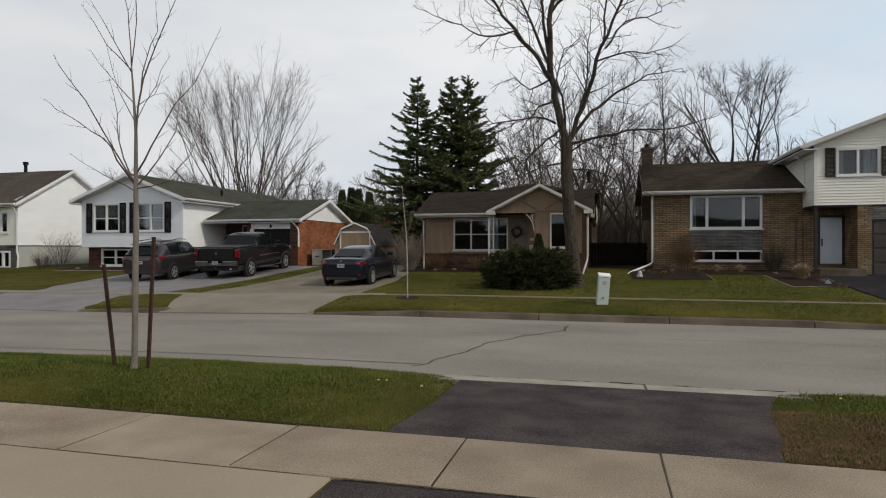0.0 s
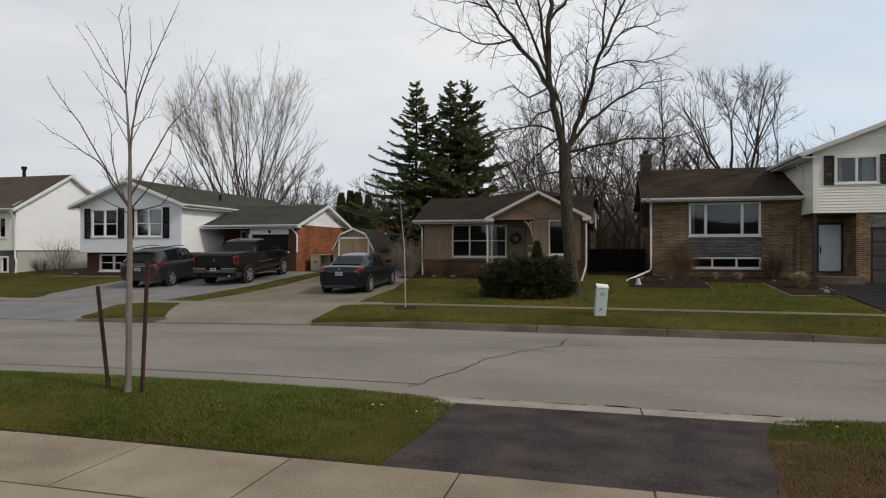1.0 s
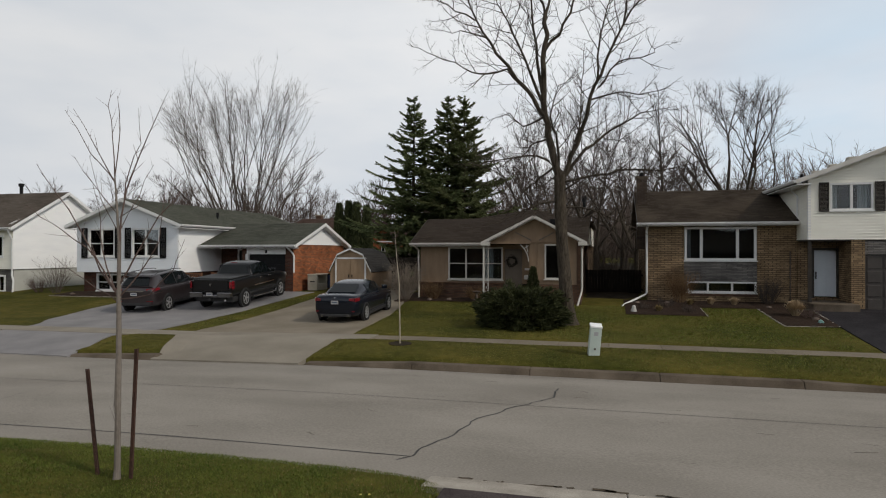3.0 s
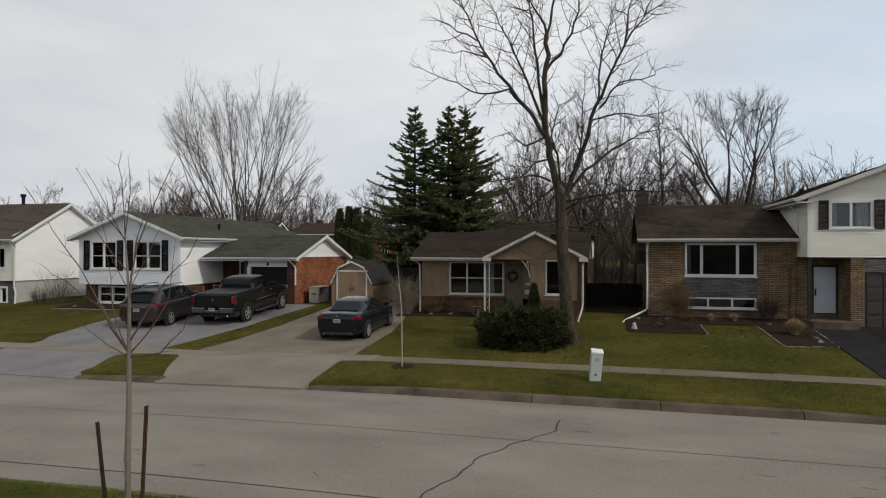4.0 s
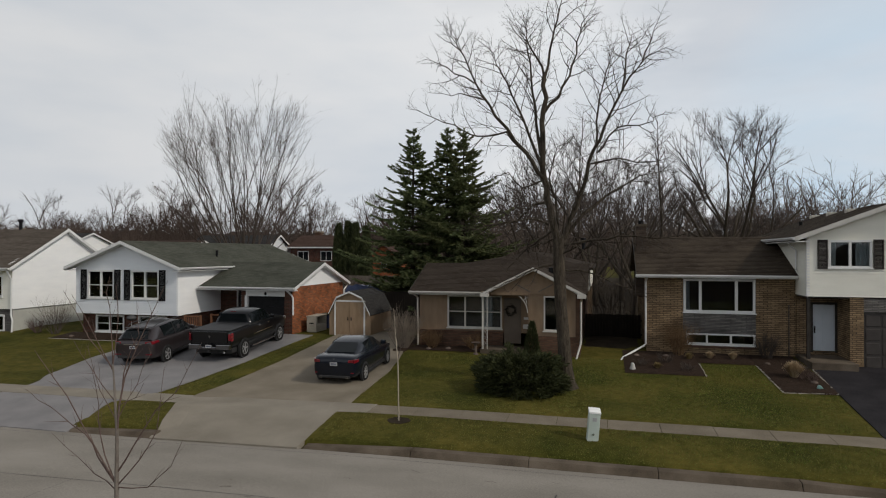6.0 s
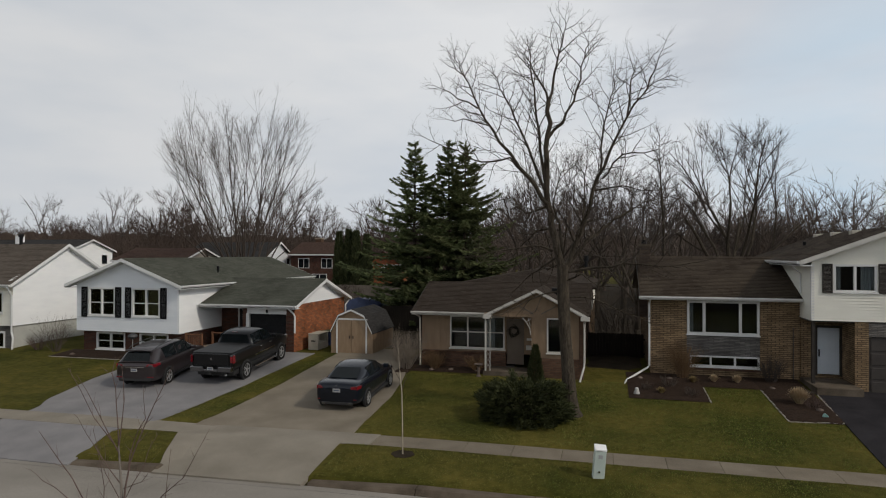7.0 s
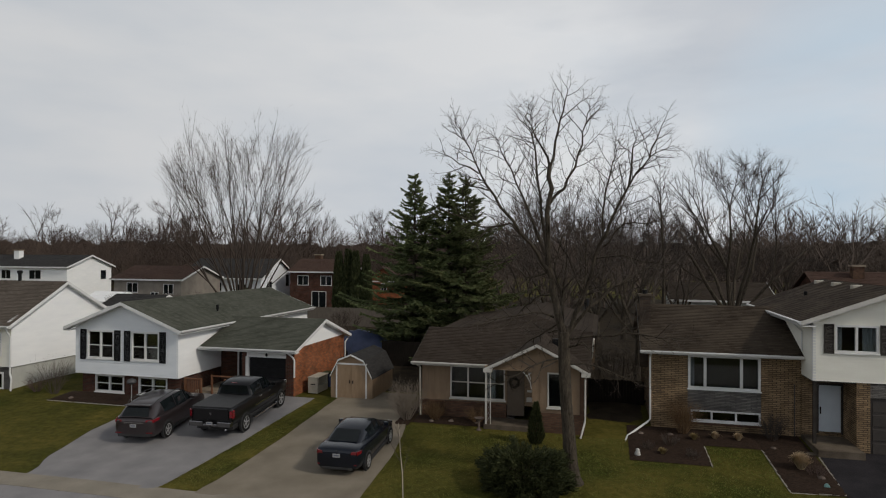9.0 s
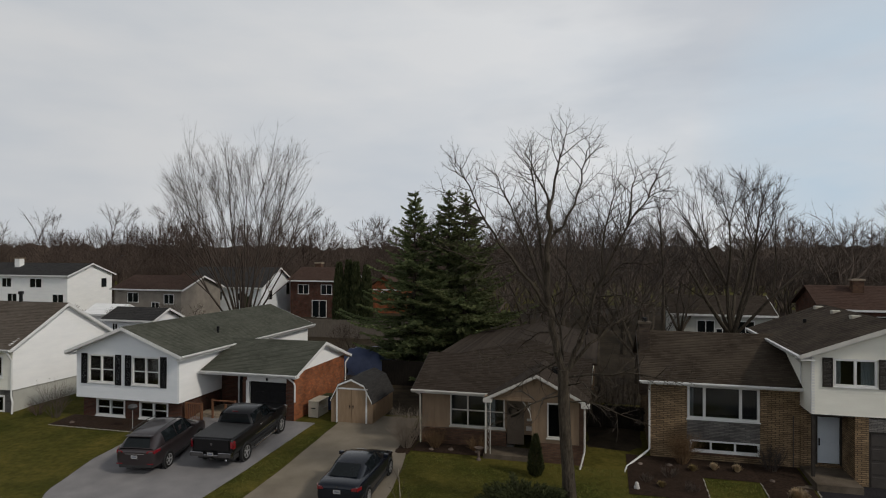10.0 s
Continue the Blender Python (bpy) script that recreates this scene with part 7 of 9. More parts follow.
    for name, a, b in (("stake", (-5.64, 6.22, 0.05), (-6.02, 6.43, 1.44)), ("stake", (-5.22, 6.24, 0.05), (-5.06, 6.15, 1.77))):
        g = Geo()
        a, b = Vector(a), Vector(b)
        w = 0.02
        g.slab([a + Vector((-w, -0.004, 0)), a + Vector((w, -0.004, 0)), b + Vector((w, -0.004, 0)), b + Vector((-w, -0.004, 0))], (0, 0.008, 0))
        g.slab([a + Vector((-0.004, 0.004, 0)), a + Vector((0.004, 0.004, 0)), b + Vector((0.004, 0.004, 0)), b + Vector((-0.004, 0.004, 0))], (0, 0.035, 0))
        for k in range(14):
            q = a.lerp(b, (k + 2) / 17)
            g.box(q.x - 0.012, q.x + 0.012, q.y - 0.012, q.y - 0.003, q.z, q.z + 0.02)
        single("stake", g, M["rust"], "rusty steel stake leaning beside the sapling", "stake", "stakes of the sapling")


sapling()


def whip_tree():
    rng = random.Random(8)
    out = [Geo(), Geo(), Geo()]
    cfg = dict(segs=(5, 5, 4), wiggle=(0.03, 0.06, 0.08), lift=(0.02, 0.06, 0.06), taper=(0.7, 0.9, 0.9), sides=(6, 4, 3), kids=(7, 4, 0), angle=(32, 32, 30), ratio=(0.42, 0.4, 0.3), thin=(0.010, 0.005, 0.003))
    cfg["from"] = (0.5, 0.3, 0.1)
    pts = [Vector(p) for p in ((0, 0, 0), (-0.01, 0, 0.9), (-0.03, 0, 1.8), (-0.1, 0, 2.5), (-0.16, 0, 3.3))]
    rad = [0.024, 0.020, 0.017, 0.012, 0.005]
    out[0].path(pts, rad, 8)
    spawn(out, rng, pts, rad, 3.0, 0, cfg)
    tree_object("sapling", out, ("trunk", "branch", "twig"), (M["bark_pale"], M["twig_tan"], M["twig_tan"]), -5.6, 17.35, 0.17, "thin pale sapling on the grass verge")


whip_tree()


def fork(out, rng, p, d, ln, r, depth, cfg):
    """A nearly straight limb that splits in two or three at its end, with side shoots on the way; the crown's outline stunts what leaves it."""
    up, split, keep, width, tip, shoots, slivers = cfg
    segs = 3 if depth > 1 else 2
    pts, rad = [p.copy()], [r]
    end_r = max(tip, r * 0.80)
    for k in range(segs):
        d = (d + Vector((rng.gauss(0, 0.05), rng.gauss(0, 0.05), up + rng.gauss(0, 0.03)))).normalized()
        p = p + d * (ln / segs)
        pts.append(p.copy())
        rad.append(r + (end_r - r) * (k + 1) / segs)
    level_out = 0 if r > 0.06 else 1
    out[level_out].path(pts, rad, 7 if r > 0.1 else (4 if r > 0.04 else 3), cap=False)
    twig = out[2]

    def sliver(q, dd, length, w):
        sd = dd.cross(Vector((rng.gauss(0, 1), rng.gauss(0, 1), rng.gauss(0, 1)))).normalized() * w
        m = len(twig.v)
        twig.v.extend((tuple(q - sd), tuple(q + sd), tuple(q + dd * length)))
        twig.f.append((m, m + 1, m + 2))

    def turned(axis, ang):
        s = axis.orthogonal().normalized()
        a = rng.uniform(0, 6.2832)
        s = s * math.cos(a) + axis.cross(s) * math.sin(a)
        return (axis * math.cos(ang) + s * math.sin(ang)).normalized()

    if depth <= cfg[5][0]:
        for _ in range(cfg[5][1]):
            k = rng.randrange(segs)
            q = pts[k].lerp(pts[k + 1], rng.random())
            dd = (turned(d, radians(rng.uniform(24, 50))) + Vector((0, 0, 0.25))).normalized()
            length = ln * rng.uniform(0.45, 0.9)
            sliver(q, dd, length, tip * 1.1)
            for _ in range(slivers):
                sliver(q + dd * length * rng.uniform(0.2, 0.8), (turned(dd, radians(rng.uniform(20, 45))) + Vector((0, 0, 0.15))).normalized(), length * rng.uniform(0.3, 0.6), tip * 0.75)
    out_by = math.hypot(p.x, p.y) / max(0.1, lerp_table(width, p.z))
    if depth == 0 or p.z > width[-1][0] or out_by > 1.0:
        for _ in range(slivers + 3):
            sliver(p, turned(d, radians(rng.uniform(4, 42))), min(ln, 1.5) * rng.uniform(0.3, 0.75), tip * 0.8)
        return
    angs = (rng.uniform(0.25, 0.6), rng.uniform(0.9, 1.25)) if rng.random() < 0.72 else (rng.uniform(0.2, 0.4), rng.uniform(0.9, 1.2), rng.uniform(0.9, 1.2))
    for n, a in enumerate(angs):
        rr = end_r * (0.86 if n == 0 else rng.uniform(0.58, 0.72))
        fork(out, rng, p, turned(d, radians(split) * a), ln * keep * rng.uniform(0.8, 1.15), max(tip, rr), depth - 1, cfg)


def forked_tree(seed, stems, lean, ln, r, depth, width, up=0.03, split=26, keep=0.8, tip=0.012, shoots=(3, 3), slivers=2, bole=0.0):
    """A leafless tree whose stems leave the ground, or a bole, at leans up to the given one."""
    rng = random.Random(seed)
    out = [Geo(), Geo(), Geo()]
    if bole:
        out[0].path([(0, 0, -0.2), (0.03, 0.02, bole * 0.5), (0, 0, bole + 0.1)], [r * 2.0, r * 1.6, r * 1.45], 10, cap=False)
    for k in range(stems):
        f = math.sqrt((k + 0.25) / stems)
        a, t = k * 2.39996 + seed + rng.uniform(-0.25, 0.25), radians(lean) * f
        d = Vector((math.cos(a) * math.sin(t), math.sin(a) * math.sin(t), math.cos(t)))
        base = Vector((math.cos(a) * 0.25 * f, math.sin(a) * 0.25 * f, bole - 0.1))
        fork(out, rng, base, d, ln * rng.uniform(0.85, 1.1) * (1 - 0.15 * f), r * rng.uniform(0.75, 1.05), depth, (up, split, keep, width, tip, shoots, slivers))
    return out


def dome(h, r):
    return [(h * 0.15, r * 0.45), (h * 0.35, r * 0.9), (h * 0.55, r), (h * 0.75, r * 0.88), (h * 0.9, r * 0.58), (h, r * 0.25)]


NM = ("trunk", "branch", "twig")
BT = (M["bark"], M["twig"], M["twig"])
FAN = [(2.0, 2.2), (6.0, 5.2), (9.0, 6.7), (12.0, 7.3), (15.0, 7.2), (17.0, 6.7), (18.2, 6.0), (18.9, 5.0)]
tree_object("tree", forked_tree(3, 18, 34, 6.2, 0.125, 5, FAN, 0.014, 16, 0.82, 0.010, (4, 3), 1), NM, (M["stem"], M["stem"], M["twig_tan"]), -38.4, 61, 0.85, "tall fan-shaped leafless tree of many pale stems behind houses")
tree_object("tree", forked_tree(33, 8, 40, 4.3, 0.17, 5, [(3.0, 1.8), (6.0, 3.6), (9.0, 4.5), (11.0, 4.6), (13.0, 4.1), (14.6, 3.0), (15.6, 1.8)], 0.012, 27, 0.80, 0.010, (3, 5), 2, 2.4), NM, BT, 10.0, 55, 0.85, "broad leafless tree with a rounded crown in a back garden")


def slender_tree():
    """A straight bole to the top with short rising side limbs."""
    rng = random.Random(22)
    out = [Geo(), Geo(), Geo()]
    cfg = dict(segs=(9, 6, 4, 3), wiggle=(0.02, 0.08, 0.12, 0.14), lift=(0.01, 0.05, 0.03, 0.02), taper=(0.95, 0.9, 0.9, 0.9), sides=(6, 4, 3, 3),
               kids=(44, 8, 5, 0), angle=(46, 40, 42, 40), ratio=(0.26, 0.42, 0.5, 0.4), thin=(0.040, 0.018, 0.011, 0.008))
    cfg["from"] = (0.16, 0.2, 0.12, 0.1)
    grow(out, rng, Vector((0, 0, -0.2)), Vector((0.01, 0, 1)), 14.4, 0.19, 0, cfg)
    tree_object("tree", out, NM, BT, 4.2, 50, 0.85, "slender upright leafless tree in a back garden")


slender_tree()
for seed, x, y, h, r, label in ((23, -5.6, 44, 10.6, 3.6, "small crooked leafless tree beside tall spruces"), (24, -0.6, 51, 14.6, 4.8, "leafless tree of many thin limbs behind a bungalow"),
                                (25, 2.2, 44.5, 12.2, 3.8, "leafless tree of many thin limbs behind a bungalow"), (30, 1.6, 57, 15.0, 4.8, "leafless tree of many thin limbs behind a bungalow"), (28, -3.4, 47.5, 13.6, 4.4, "leafless tree of many thin limbs behind a bungalow"),
                                (29, 6.6, 60, 12.0, 4.2, "leafless tree of many thin limbs behind a bungalow"), (26, 19.5, 75, 11.0, 4.8, "leafless tree with a domed crown behind a two-storey house"),
                                (27, 14.4, 71, 10.6, 4.4, "leafless tree with a domed crown behind a two-storey house"), (31, 26.5, 82, 10.6, 4.8, "leafless tree with a domed crown behind a two-storey house")):
    tree_object("tree", forked_tree(seed, 5, 40, h * 0.22, h * 0.010, 5, dome(h, r), 0.010, 33, 0.80, 0.008 if y < 58 else 0.014, (3, 3), 2, h * 0.16), NM, BT, x, y, 0.85, label)


# ---- needle trees ----
def sprays(geo, rng, p, d, length, width):
    """A small flat spray of needles from p along d."""
    d = d.normalized()
    s = d.cross(Vector((rng.gauss(0, 1), rng.gauss(0, 1), rng.gauss(0, 1))))
    s = s.normalized() * width if s.length > 1e-6 else Vector((width, 0, 0))
    tip, mid = p + d * length, p + d * length * 0.45
    k = len(geo.v)
    geo.v.extend((tuple(p), tuple(mid + s), tuple(tip), tuple(mid - s)))
    geo.f.append((k, k + 1, k + 2, k + 3))


def spruce(x, y, h, slope, seed, label, material, low=0.5):
    """A spruce: tiers of flat limbs with drooping side shoots set with fine needle sprays, ragged tips and gaps between tiers."""
    rng = random.Random(seed)
    trunk, limbs, crown = Geo(), Geo(), Geo()
    trunk.path([(0, 0, -0.2), (0, 0, h * 0.5), (0.05, 0, h - 0.1)], [0.22, 0.12, 0.02], 8)
    z = low
    while z < h - 0.12:
        t = z / h
        rad = min(slope * (h - z) + 0.18, 4.0) * (1 + 0.18 * math.sin(z * 3.1 + seed * 1.7))
        n = max(4, int(8 * (1 - t * 0.4)))
        a0 = rng.uniform(0, 6.283)
        for k in range(n):
            a = a0 + 6.283 * k / n + rng.uniform(-0.35, 0.35)
            ln = rad * rng.choice((0.45, 0.7, 0.85, 1.0, 1.15, 1.38)) * rng.uniform(0.9, 1.08)
            out_d = Vector((math.cos(a), math.sin(a), 0))
            side = Vector((-math.sin(a), math.cos(a), 0))
            sag = -0.16 + 0.55 * max(0.0, t - 0.35) + rng.uniform(-0.07, 0.07)
            p0 = Vector((0, 0, z + rng.uniform(-0.32, 0.32)))

            def at(f):
                return p0 + out_d * (ln * f) + Vector((0, 0, ln * (sag * f + 0.20 * f ** 3)))

            if ln > 0.4:
                limbs.path([at(0), at(0.35), at(0.7), at(1)], [0.028, 0.02, 0.012, 0.004], 3, cap=False)
            m = int(12 * ln + 5)
            for i in range(m):
                f = 0.15 + 0.85 * (i + rng.random()) / m
                q = at(f)
                fwd = (at(min(1, f + 0.1)) - at(f - 0.1)).normalized()
                # side shoots, longest a third of the way out, hanging a little at their ends
                w = (0.14 + 0.62 * min(1, ln / 3.0) * (1 - f) ** 0.8) * rng.uniform(0.7, 1.15)
                for sg in (-1, 1):
                    d = (fwd * rng.uniform(0.5, 0.9) + side * sg * rng.uniform(0.5, 0.9) + Vector((0, 0, rng.uniform(-0.32, 0.08)))).normalized()
                    steps = max(1, int(w / 0.16))
                    for u in range(steps):
                        b = q + d * (w * u / steps) + Vector((0, 0, -0.06 * (u / steps) ** 2))
                        for _ in range(2):
                            dd = d + side * rng.uniform(-0.5, 0.5) + Vector((0, 0, rng.uniform(-0.45, 0.30)))
                            sprays(crown, rng, b, dd, rng.uniform(0.18, 0.34), 0.042)
                if f > 0.8:
                    sprays(crown, rng, q, fwd + side * rng.uniform(-0.3, 0.3) + Vector((0, 0, rng.uniform(-0.1, 0.35))), rng.uniform(0.16, 0.30), 0.034)
        z += 0.38 - 0.14 * t
    for i in range(90):
        sprays(crown, rng, Vector((0.05, 0, h - rng.uniform(-0.1, 0.8))), Vector((rng.gauss(0, 0.5), rng.gauss(0, 0.5), 0.9)), rng.uniform(0.12, 0.30), 0.03)
    tree_object("spruce_tree", [trunk, limbs, crown], ("trunk", "branch", "crown"), (M["bark"], M["bark"], material), x, y, 0.8, label, "spruce")


spruce(-13.4, 43.8, 13.1, 0.43, 1, "tall dark green spruce with gaps in its crown", M["spruce"])
spruce(-11.05, 44.6, 13.3, 0.42, 2, "tall dark green spruce between two others", M["spruce"])
spruce(-9.6, 43.6, 12.9, 0.45, 3, "tall olive green spruce with a narrow tip", M["spruce_olive"])


def juniper():
    rng = random.Random(4)
    stems, crown = Geo(), Geo()
    for k in range(620):
        a, u = rng.uniform(0, 6.283), rng.random()
        c, s = math.cos(a), math.sin(a)
        el = math.asin(min(1, u * 0.98))
        bump = 1.02 + 0.34 * noise.noise((c * 1.8 + 3, s * 1.8, u * 2.4)) + 0.22 * noise.noise((c * 4.5, s * 4.5, u * 5)) + rng.uniform(-0.16, 0.12)
        tip = Vector((c * math.cos(el) ** 0.75 * 1.56, s * math.cos(el) ** 0.75 * 1.28, 0.06 + 1.16 * math.sin(el))) * bump
        root = Vector((tip.x * 0.25, tip.y * 0.25, 0.05 + tip.z * 0.3))
        mid = root.lerp(tip, 0.6) + Vector((0, 0, 0.08))
        if k % 3 == 0:
            stems.path([root, mid, tip], [0.014, 0.009, 0.003], 3, cap=False)
        outw = (tip - mid).normalized()
        out_d = Vector((c, s, 0))
        for i in range(66):
            f = rng.random() ** 0.6
            q = mid.lerp(tip, f) + Vector((rng.gauss(0, 0.05), rng.gauss(0, 0.05), rng.gauss(0, 0.04)))
            dd = outw * rng.uniform(0.5, 1.0) + out_d * 0.3 + Vector((rng.gauss(0, 0.5), rng.gauss(0, 0.5), rng.uniform(-0.35, 0.6)))
            sprays(crown, rng, q, dd, rng.uniform(0.08, 0.20), rng.uniform(0.010, 0.022))
    tree_object("juniper_bush", [stems, crown], ("stem", "crown"), (M["bark"], M["juniper"]), -2.70, 21.85, 0.27, "wide dark green juniper bush under a maple", "bush")
    g, st = Geo(), Geo()
    st.path([(0, 0, 0), (0, 0, 1.2)], [0.03, 0.01], 5)
    for k in range(2600):
        z = rng.random() ** 1.2
        r = 0.36 * (1 - z) ** 0.7 * (0.6 + 0.4 * min(1, z * 6)) * rng.uniform(0.6, 1.05)
        a = rng.uniform(0, 6.283)
        sprays(g, rng, Vector((math.cos(a) * r, math.sin(a) * r, 0.05 + z * 1.62)), Vector((math.cos(a) * 0.6, math.sin(a) * 0.6, 1)), rng.uniform(0.1, 0.2), 0.02)
    tree_object("cypress_shrub", [st, g], ("stem", "crown"), (M["bark"], M["juniper"]), -2.73, 26.1, 0.5, "small cone-shaped evergreen beside the porch", "shrub")


juniper()


def cedar(x, y, h, r, seed):
    rng = random.Random(seed)
    g, st = Geo(), Geo()
    st.path([(0, 0, -0.1), (0, 0, h * 0.8)], [0.1, 0.03], 5)
    for k in range(3200):
        z = rng.random()
        rr = r * (1 - z) ** 0.45 * min(1, 0.5 + z * 4) * rng.uniform(0.65, 1.05)
        a = rng.uniform(0, 6.283)
        sprays(g, rng, Vector((math.cos(a) * rr, math.sin(a) * rr, 0.1 + z * h)), Vector((math.cos(a) * 0.5, math.sin(a) * 0.5, 1)), rng.uniform(0.35, 0.7), 0.09)
    tree_object("cedar_tree", [st, g], ("trunk", "crown"), (M["bark"], M["cedar"]), x, y, 0.8, "narrow columnar cedar in a row beside a brick house", "cedar", "row of cedars")


for i, (cx, cy, ch) in enumerate(((-30.0, 68.0, 8.3), (-28.9, 68.2, 8.6), (-27.9, 68.0, 8.4), (-26.7, 68.3, 8.0), (-46.0, 74.5, 3.5))):
    cedar(cx, cy, ch - 1.1, 0.66, 30 + i)


def twig_shrub(x, y, h, w, seed, material, label, n=26, name="shrub", kids=8):
    rng = random.Random(seed)
    out = [Geo(), Geo()]
    cfg = dict(segs=(5, 4, 3), wiggle=(0.08, 0.12, 0.15), lift=(0.05, 0.05, 0.02), taper=(0.8, 0.85, 0.9), sides=(4, 3, 3), kids=(kids, 5, 0), angle=(30, 38, 40), ratio=(0.45, 0.5, 0.4), thin=(0.007, 0.004, 0.003))
    cfg["from"] = (0.25, 0.2, 0.1)
    for k in range(n):
        a = rng.uniform(0, 6.283)
        t = radians(rng.uniform(3, 40) * w)
        grow(out, rng, Vector((math.cos(a) * 0.12, math.sin(a) * 0.12, -0.05)), Vector((math.cos(a) * math.sin(t), math.sin(a) * math.sin(t), math.cos(t))), h * rng.uniform(0.7, 1.05), 0.012, 0, cfg)
    tree_object(name, out, ("stem", "twig"), (material, material), x, y, level(x, y), label, "shrub")


twig_shrub(-29.2, 28.2, 2.1, 0.8, 1, M["twig_tan"], "bare many-stemmed shrub at a house corner")
twig_shrub(-30.6, 28.4, 0.9, 1.0, 2, M["twig_red"], "low bare shrub in front of a render base")
twig_shrub(-8.9, 28.0, 1.9, 1.0, 3, M["twig_pale"], "bare pale twiggy shrub beside a driveway", 60, kids=10)
twig_shrub(-7.6, 28.3, 0.95, 1.2, 4, M["dry"], "low rust-brown shrub under a window", 40, kids=10)
twig_shrub(-5.6, 28.3, 0.8, 1.3, 5, M["dry"], "low rust-brown shrub under a window", 44, kids=10)
twig_shrub(3.25, 28.75, 1.5, 0.8, 6, M["dry"], "rust-brown bare shrub against brick", 52, kids=10)
twig_shrub(6.75, 28.75, 1.15, 0.9, 7, M["twig"], "dark bare shrub against brick", 40)
twig_shrub(2.6, 27.2, 0.55, 1.2, 8, M["twig_tan"], "low dried perennial in a mulch bed", 18)
twig_shrub(1.7, 26.6, 0.4, 1.2, 9, M["twig_tan"], "low dried perennial in a mulch bed", 18)
twig_shrub(3.3, 25.9, 0.45, 1.3, 10, M["twig_tan"], "low dried perennial in a mulch bed", 18)
twig_shrub(7.3, 25.2, 0.5, 1.3, 12, M["twig_red"], "low dried perennial in a mulch bed", 18)


for k, (bx_, by_, bh_) in enumerate(((-0.1, 34.4, 3.0), (0.9, 35.2, 3.4), (1.6, 36.6, 2.8), (0.3, 37.4, 3.6), (-14.9, 35.2, 1.8), (-10.2, 39.2, 2.6), (-9.3, 38.4, 2.2))):
    twig_shrub(bx_, by_, bh_, 0.8, 40 + k, M["twig"], "tall bare brush in the gap behind houses", 20, kids=8)


def tuft(x, y, h, r, n, material, label, seed, name="grass_tuft"):
    rng = random.Random(seed)
    g = Geo()
    for k in range(n):
        a, t = rng.uniform(0, 6.283), rng.uniform(0.0, 0.9) ** 0.7
        b = Vector((math.cos(a) * r * 0.25, math.sin(a) * r * 0.25, 0)) * rng.random()
        top = b + Vector((math.cos(a) * r * t, math.sin(a) * r * t, h * (1 - 0.45 * t * t) * rng.uniform(0.7, 1.1)))
        mid = b.lerp(top, 0.55) + Vector((0, 0, h * 0.12))
        s = Vector((-math.sin(a), math.cos(a), 0)) * 0.010
        i = len(g.v)
        g.v.extend(tuple(q) for q in (b - s, b + s, mid + s, mid - s, top))
        g.f.extend(((i, i + 1, i + 2, i + 3), (i + 3, i + 2, i + 4)))
    ob = single(name, g, material, label, "ornamental grass")
    ob.location = (x, y, level(x, y) + 0.03)
    return ob


tuft(6.95, 25.65, 0.62, 0.42, 900, M["pampas"], "clump of tan ornamental grass in a mulch bed", 2)
tuft(4.45, 28.3, 0.32, 0.25, 260, M["pampas"], "small clump of dried ornamental grass", 3)
tuft(5.35, 28.3, 0.34, 0.25, 260, M["pampas"], "small clump of dried ornamental grass", 4)
tuft(3.6, 28.0, 0.28, 0.25, 200, M["straw"], "small clump of dried ornamental grass", 5)
tuft(2.2, 26.1, 0.26, 0.22, 200, M["straw"], "small clump of dried ornamental grass", 6)


# ---- grass blades ----
def blades(name, n, region, hmin, hmax, material, seed, label, keep=None):
    rng = random.Random(seed)
    g = Geo()
    x0, x1, y0, y1 = region
    for k in range(n):
        x, y = rng.uniform(x0, x1), rng.uniform(y0, y1)
        if keep and not keep(x, y, rng):
            continue
        z = level(x, y) - 0.005
        h = rng.uniform(hmin, hmax) * (0.7 + 0.6 * abs(noise.noise((x * 1.3, y * 1.3, seed))))
        a, l = rng.uniform(0, 6.283), rng.uniform(0.3, 1.5) * h
        w = 0.0024 + 0.0022 * rng.random() + 0.0006 * max(0, y - 8)
        dx, dy = math.cos(a), math.sin(a)
        i = len(g.v)
        g.v.extend(((x - dy * w, y + dx * w, z), (x + dy * w, y - dx * w, z), (x + dx * l, y + dy * l, z + h)))
        g.f.append((i, i + 1, i + 2))
    return single(name, g, material, label, "grass", kind="stuff")


VERGE_L = [(5.0, -1.80), (6.0, -1.70), (7.2, -1.72), (7.45, -1.82), (7.62, -2.1), (7.72, -2.7), (7.8, -4.5)]
VERGE_R = [(5.0, 1.24), (5.62, 1.38), (6.25, 1.47), (7.06, 1.62), (7.4, 1.76), (7.55, 2.0), (7.7, 2.6), (7.8, 4.0)]


def on_near_verge(x, y, rng):
    e = 0.07 * noise.noise((x * 2.0, y * 2.0, 4)) + 0.05 * noise.noise((x * 9.0, y * 9.0, 4))
    if not 4.965 + 0.5 * e < y < 7.74 + 0.6 * e:
        return False
    return not (lerp_table(VERGE_L, y) + 0.7 * e < x < lerp_table(VERGE_R, y) + 0.7 * e)


def live_grass(x, y, rng):
    dead = ((x - 2.0) / 0.85) ** 2 + ((y - 5.5) / 0.8) ** 2
    return on_near_verge(x, y, rng) and rng.random() < 0.12 + 0.9 * smoothstep(0.6, 1.3, dead)


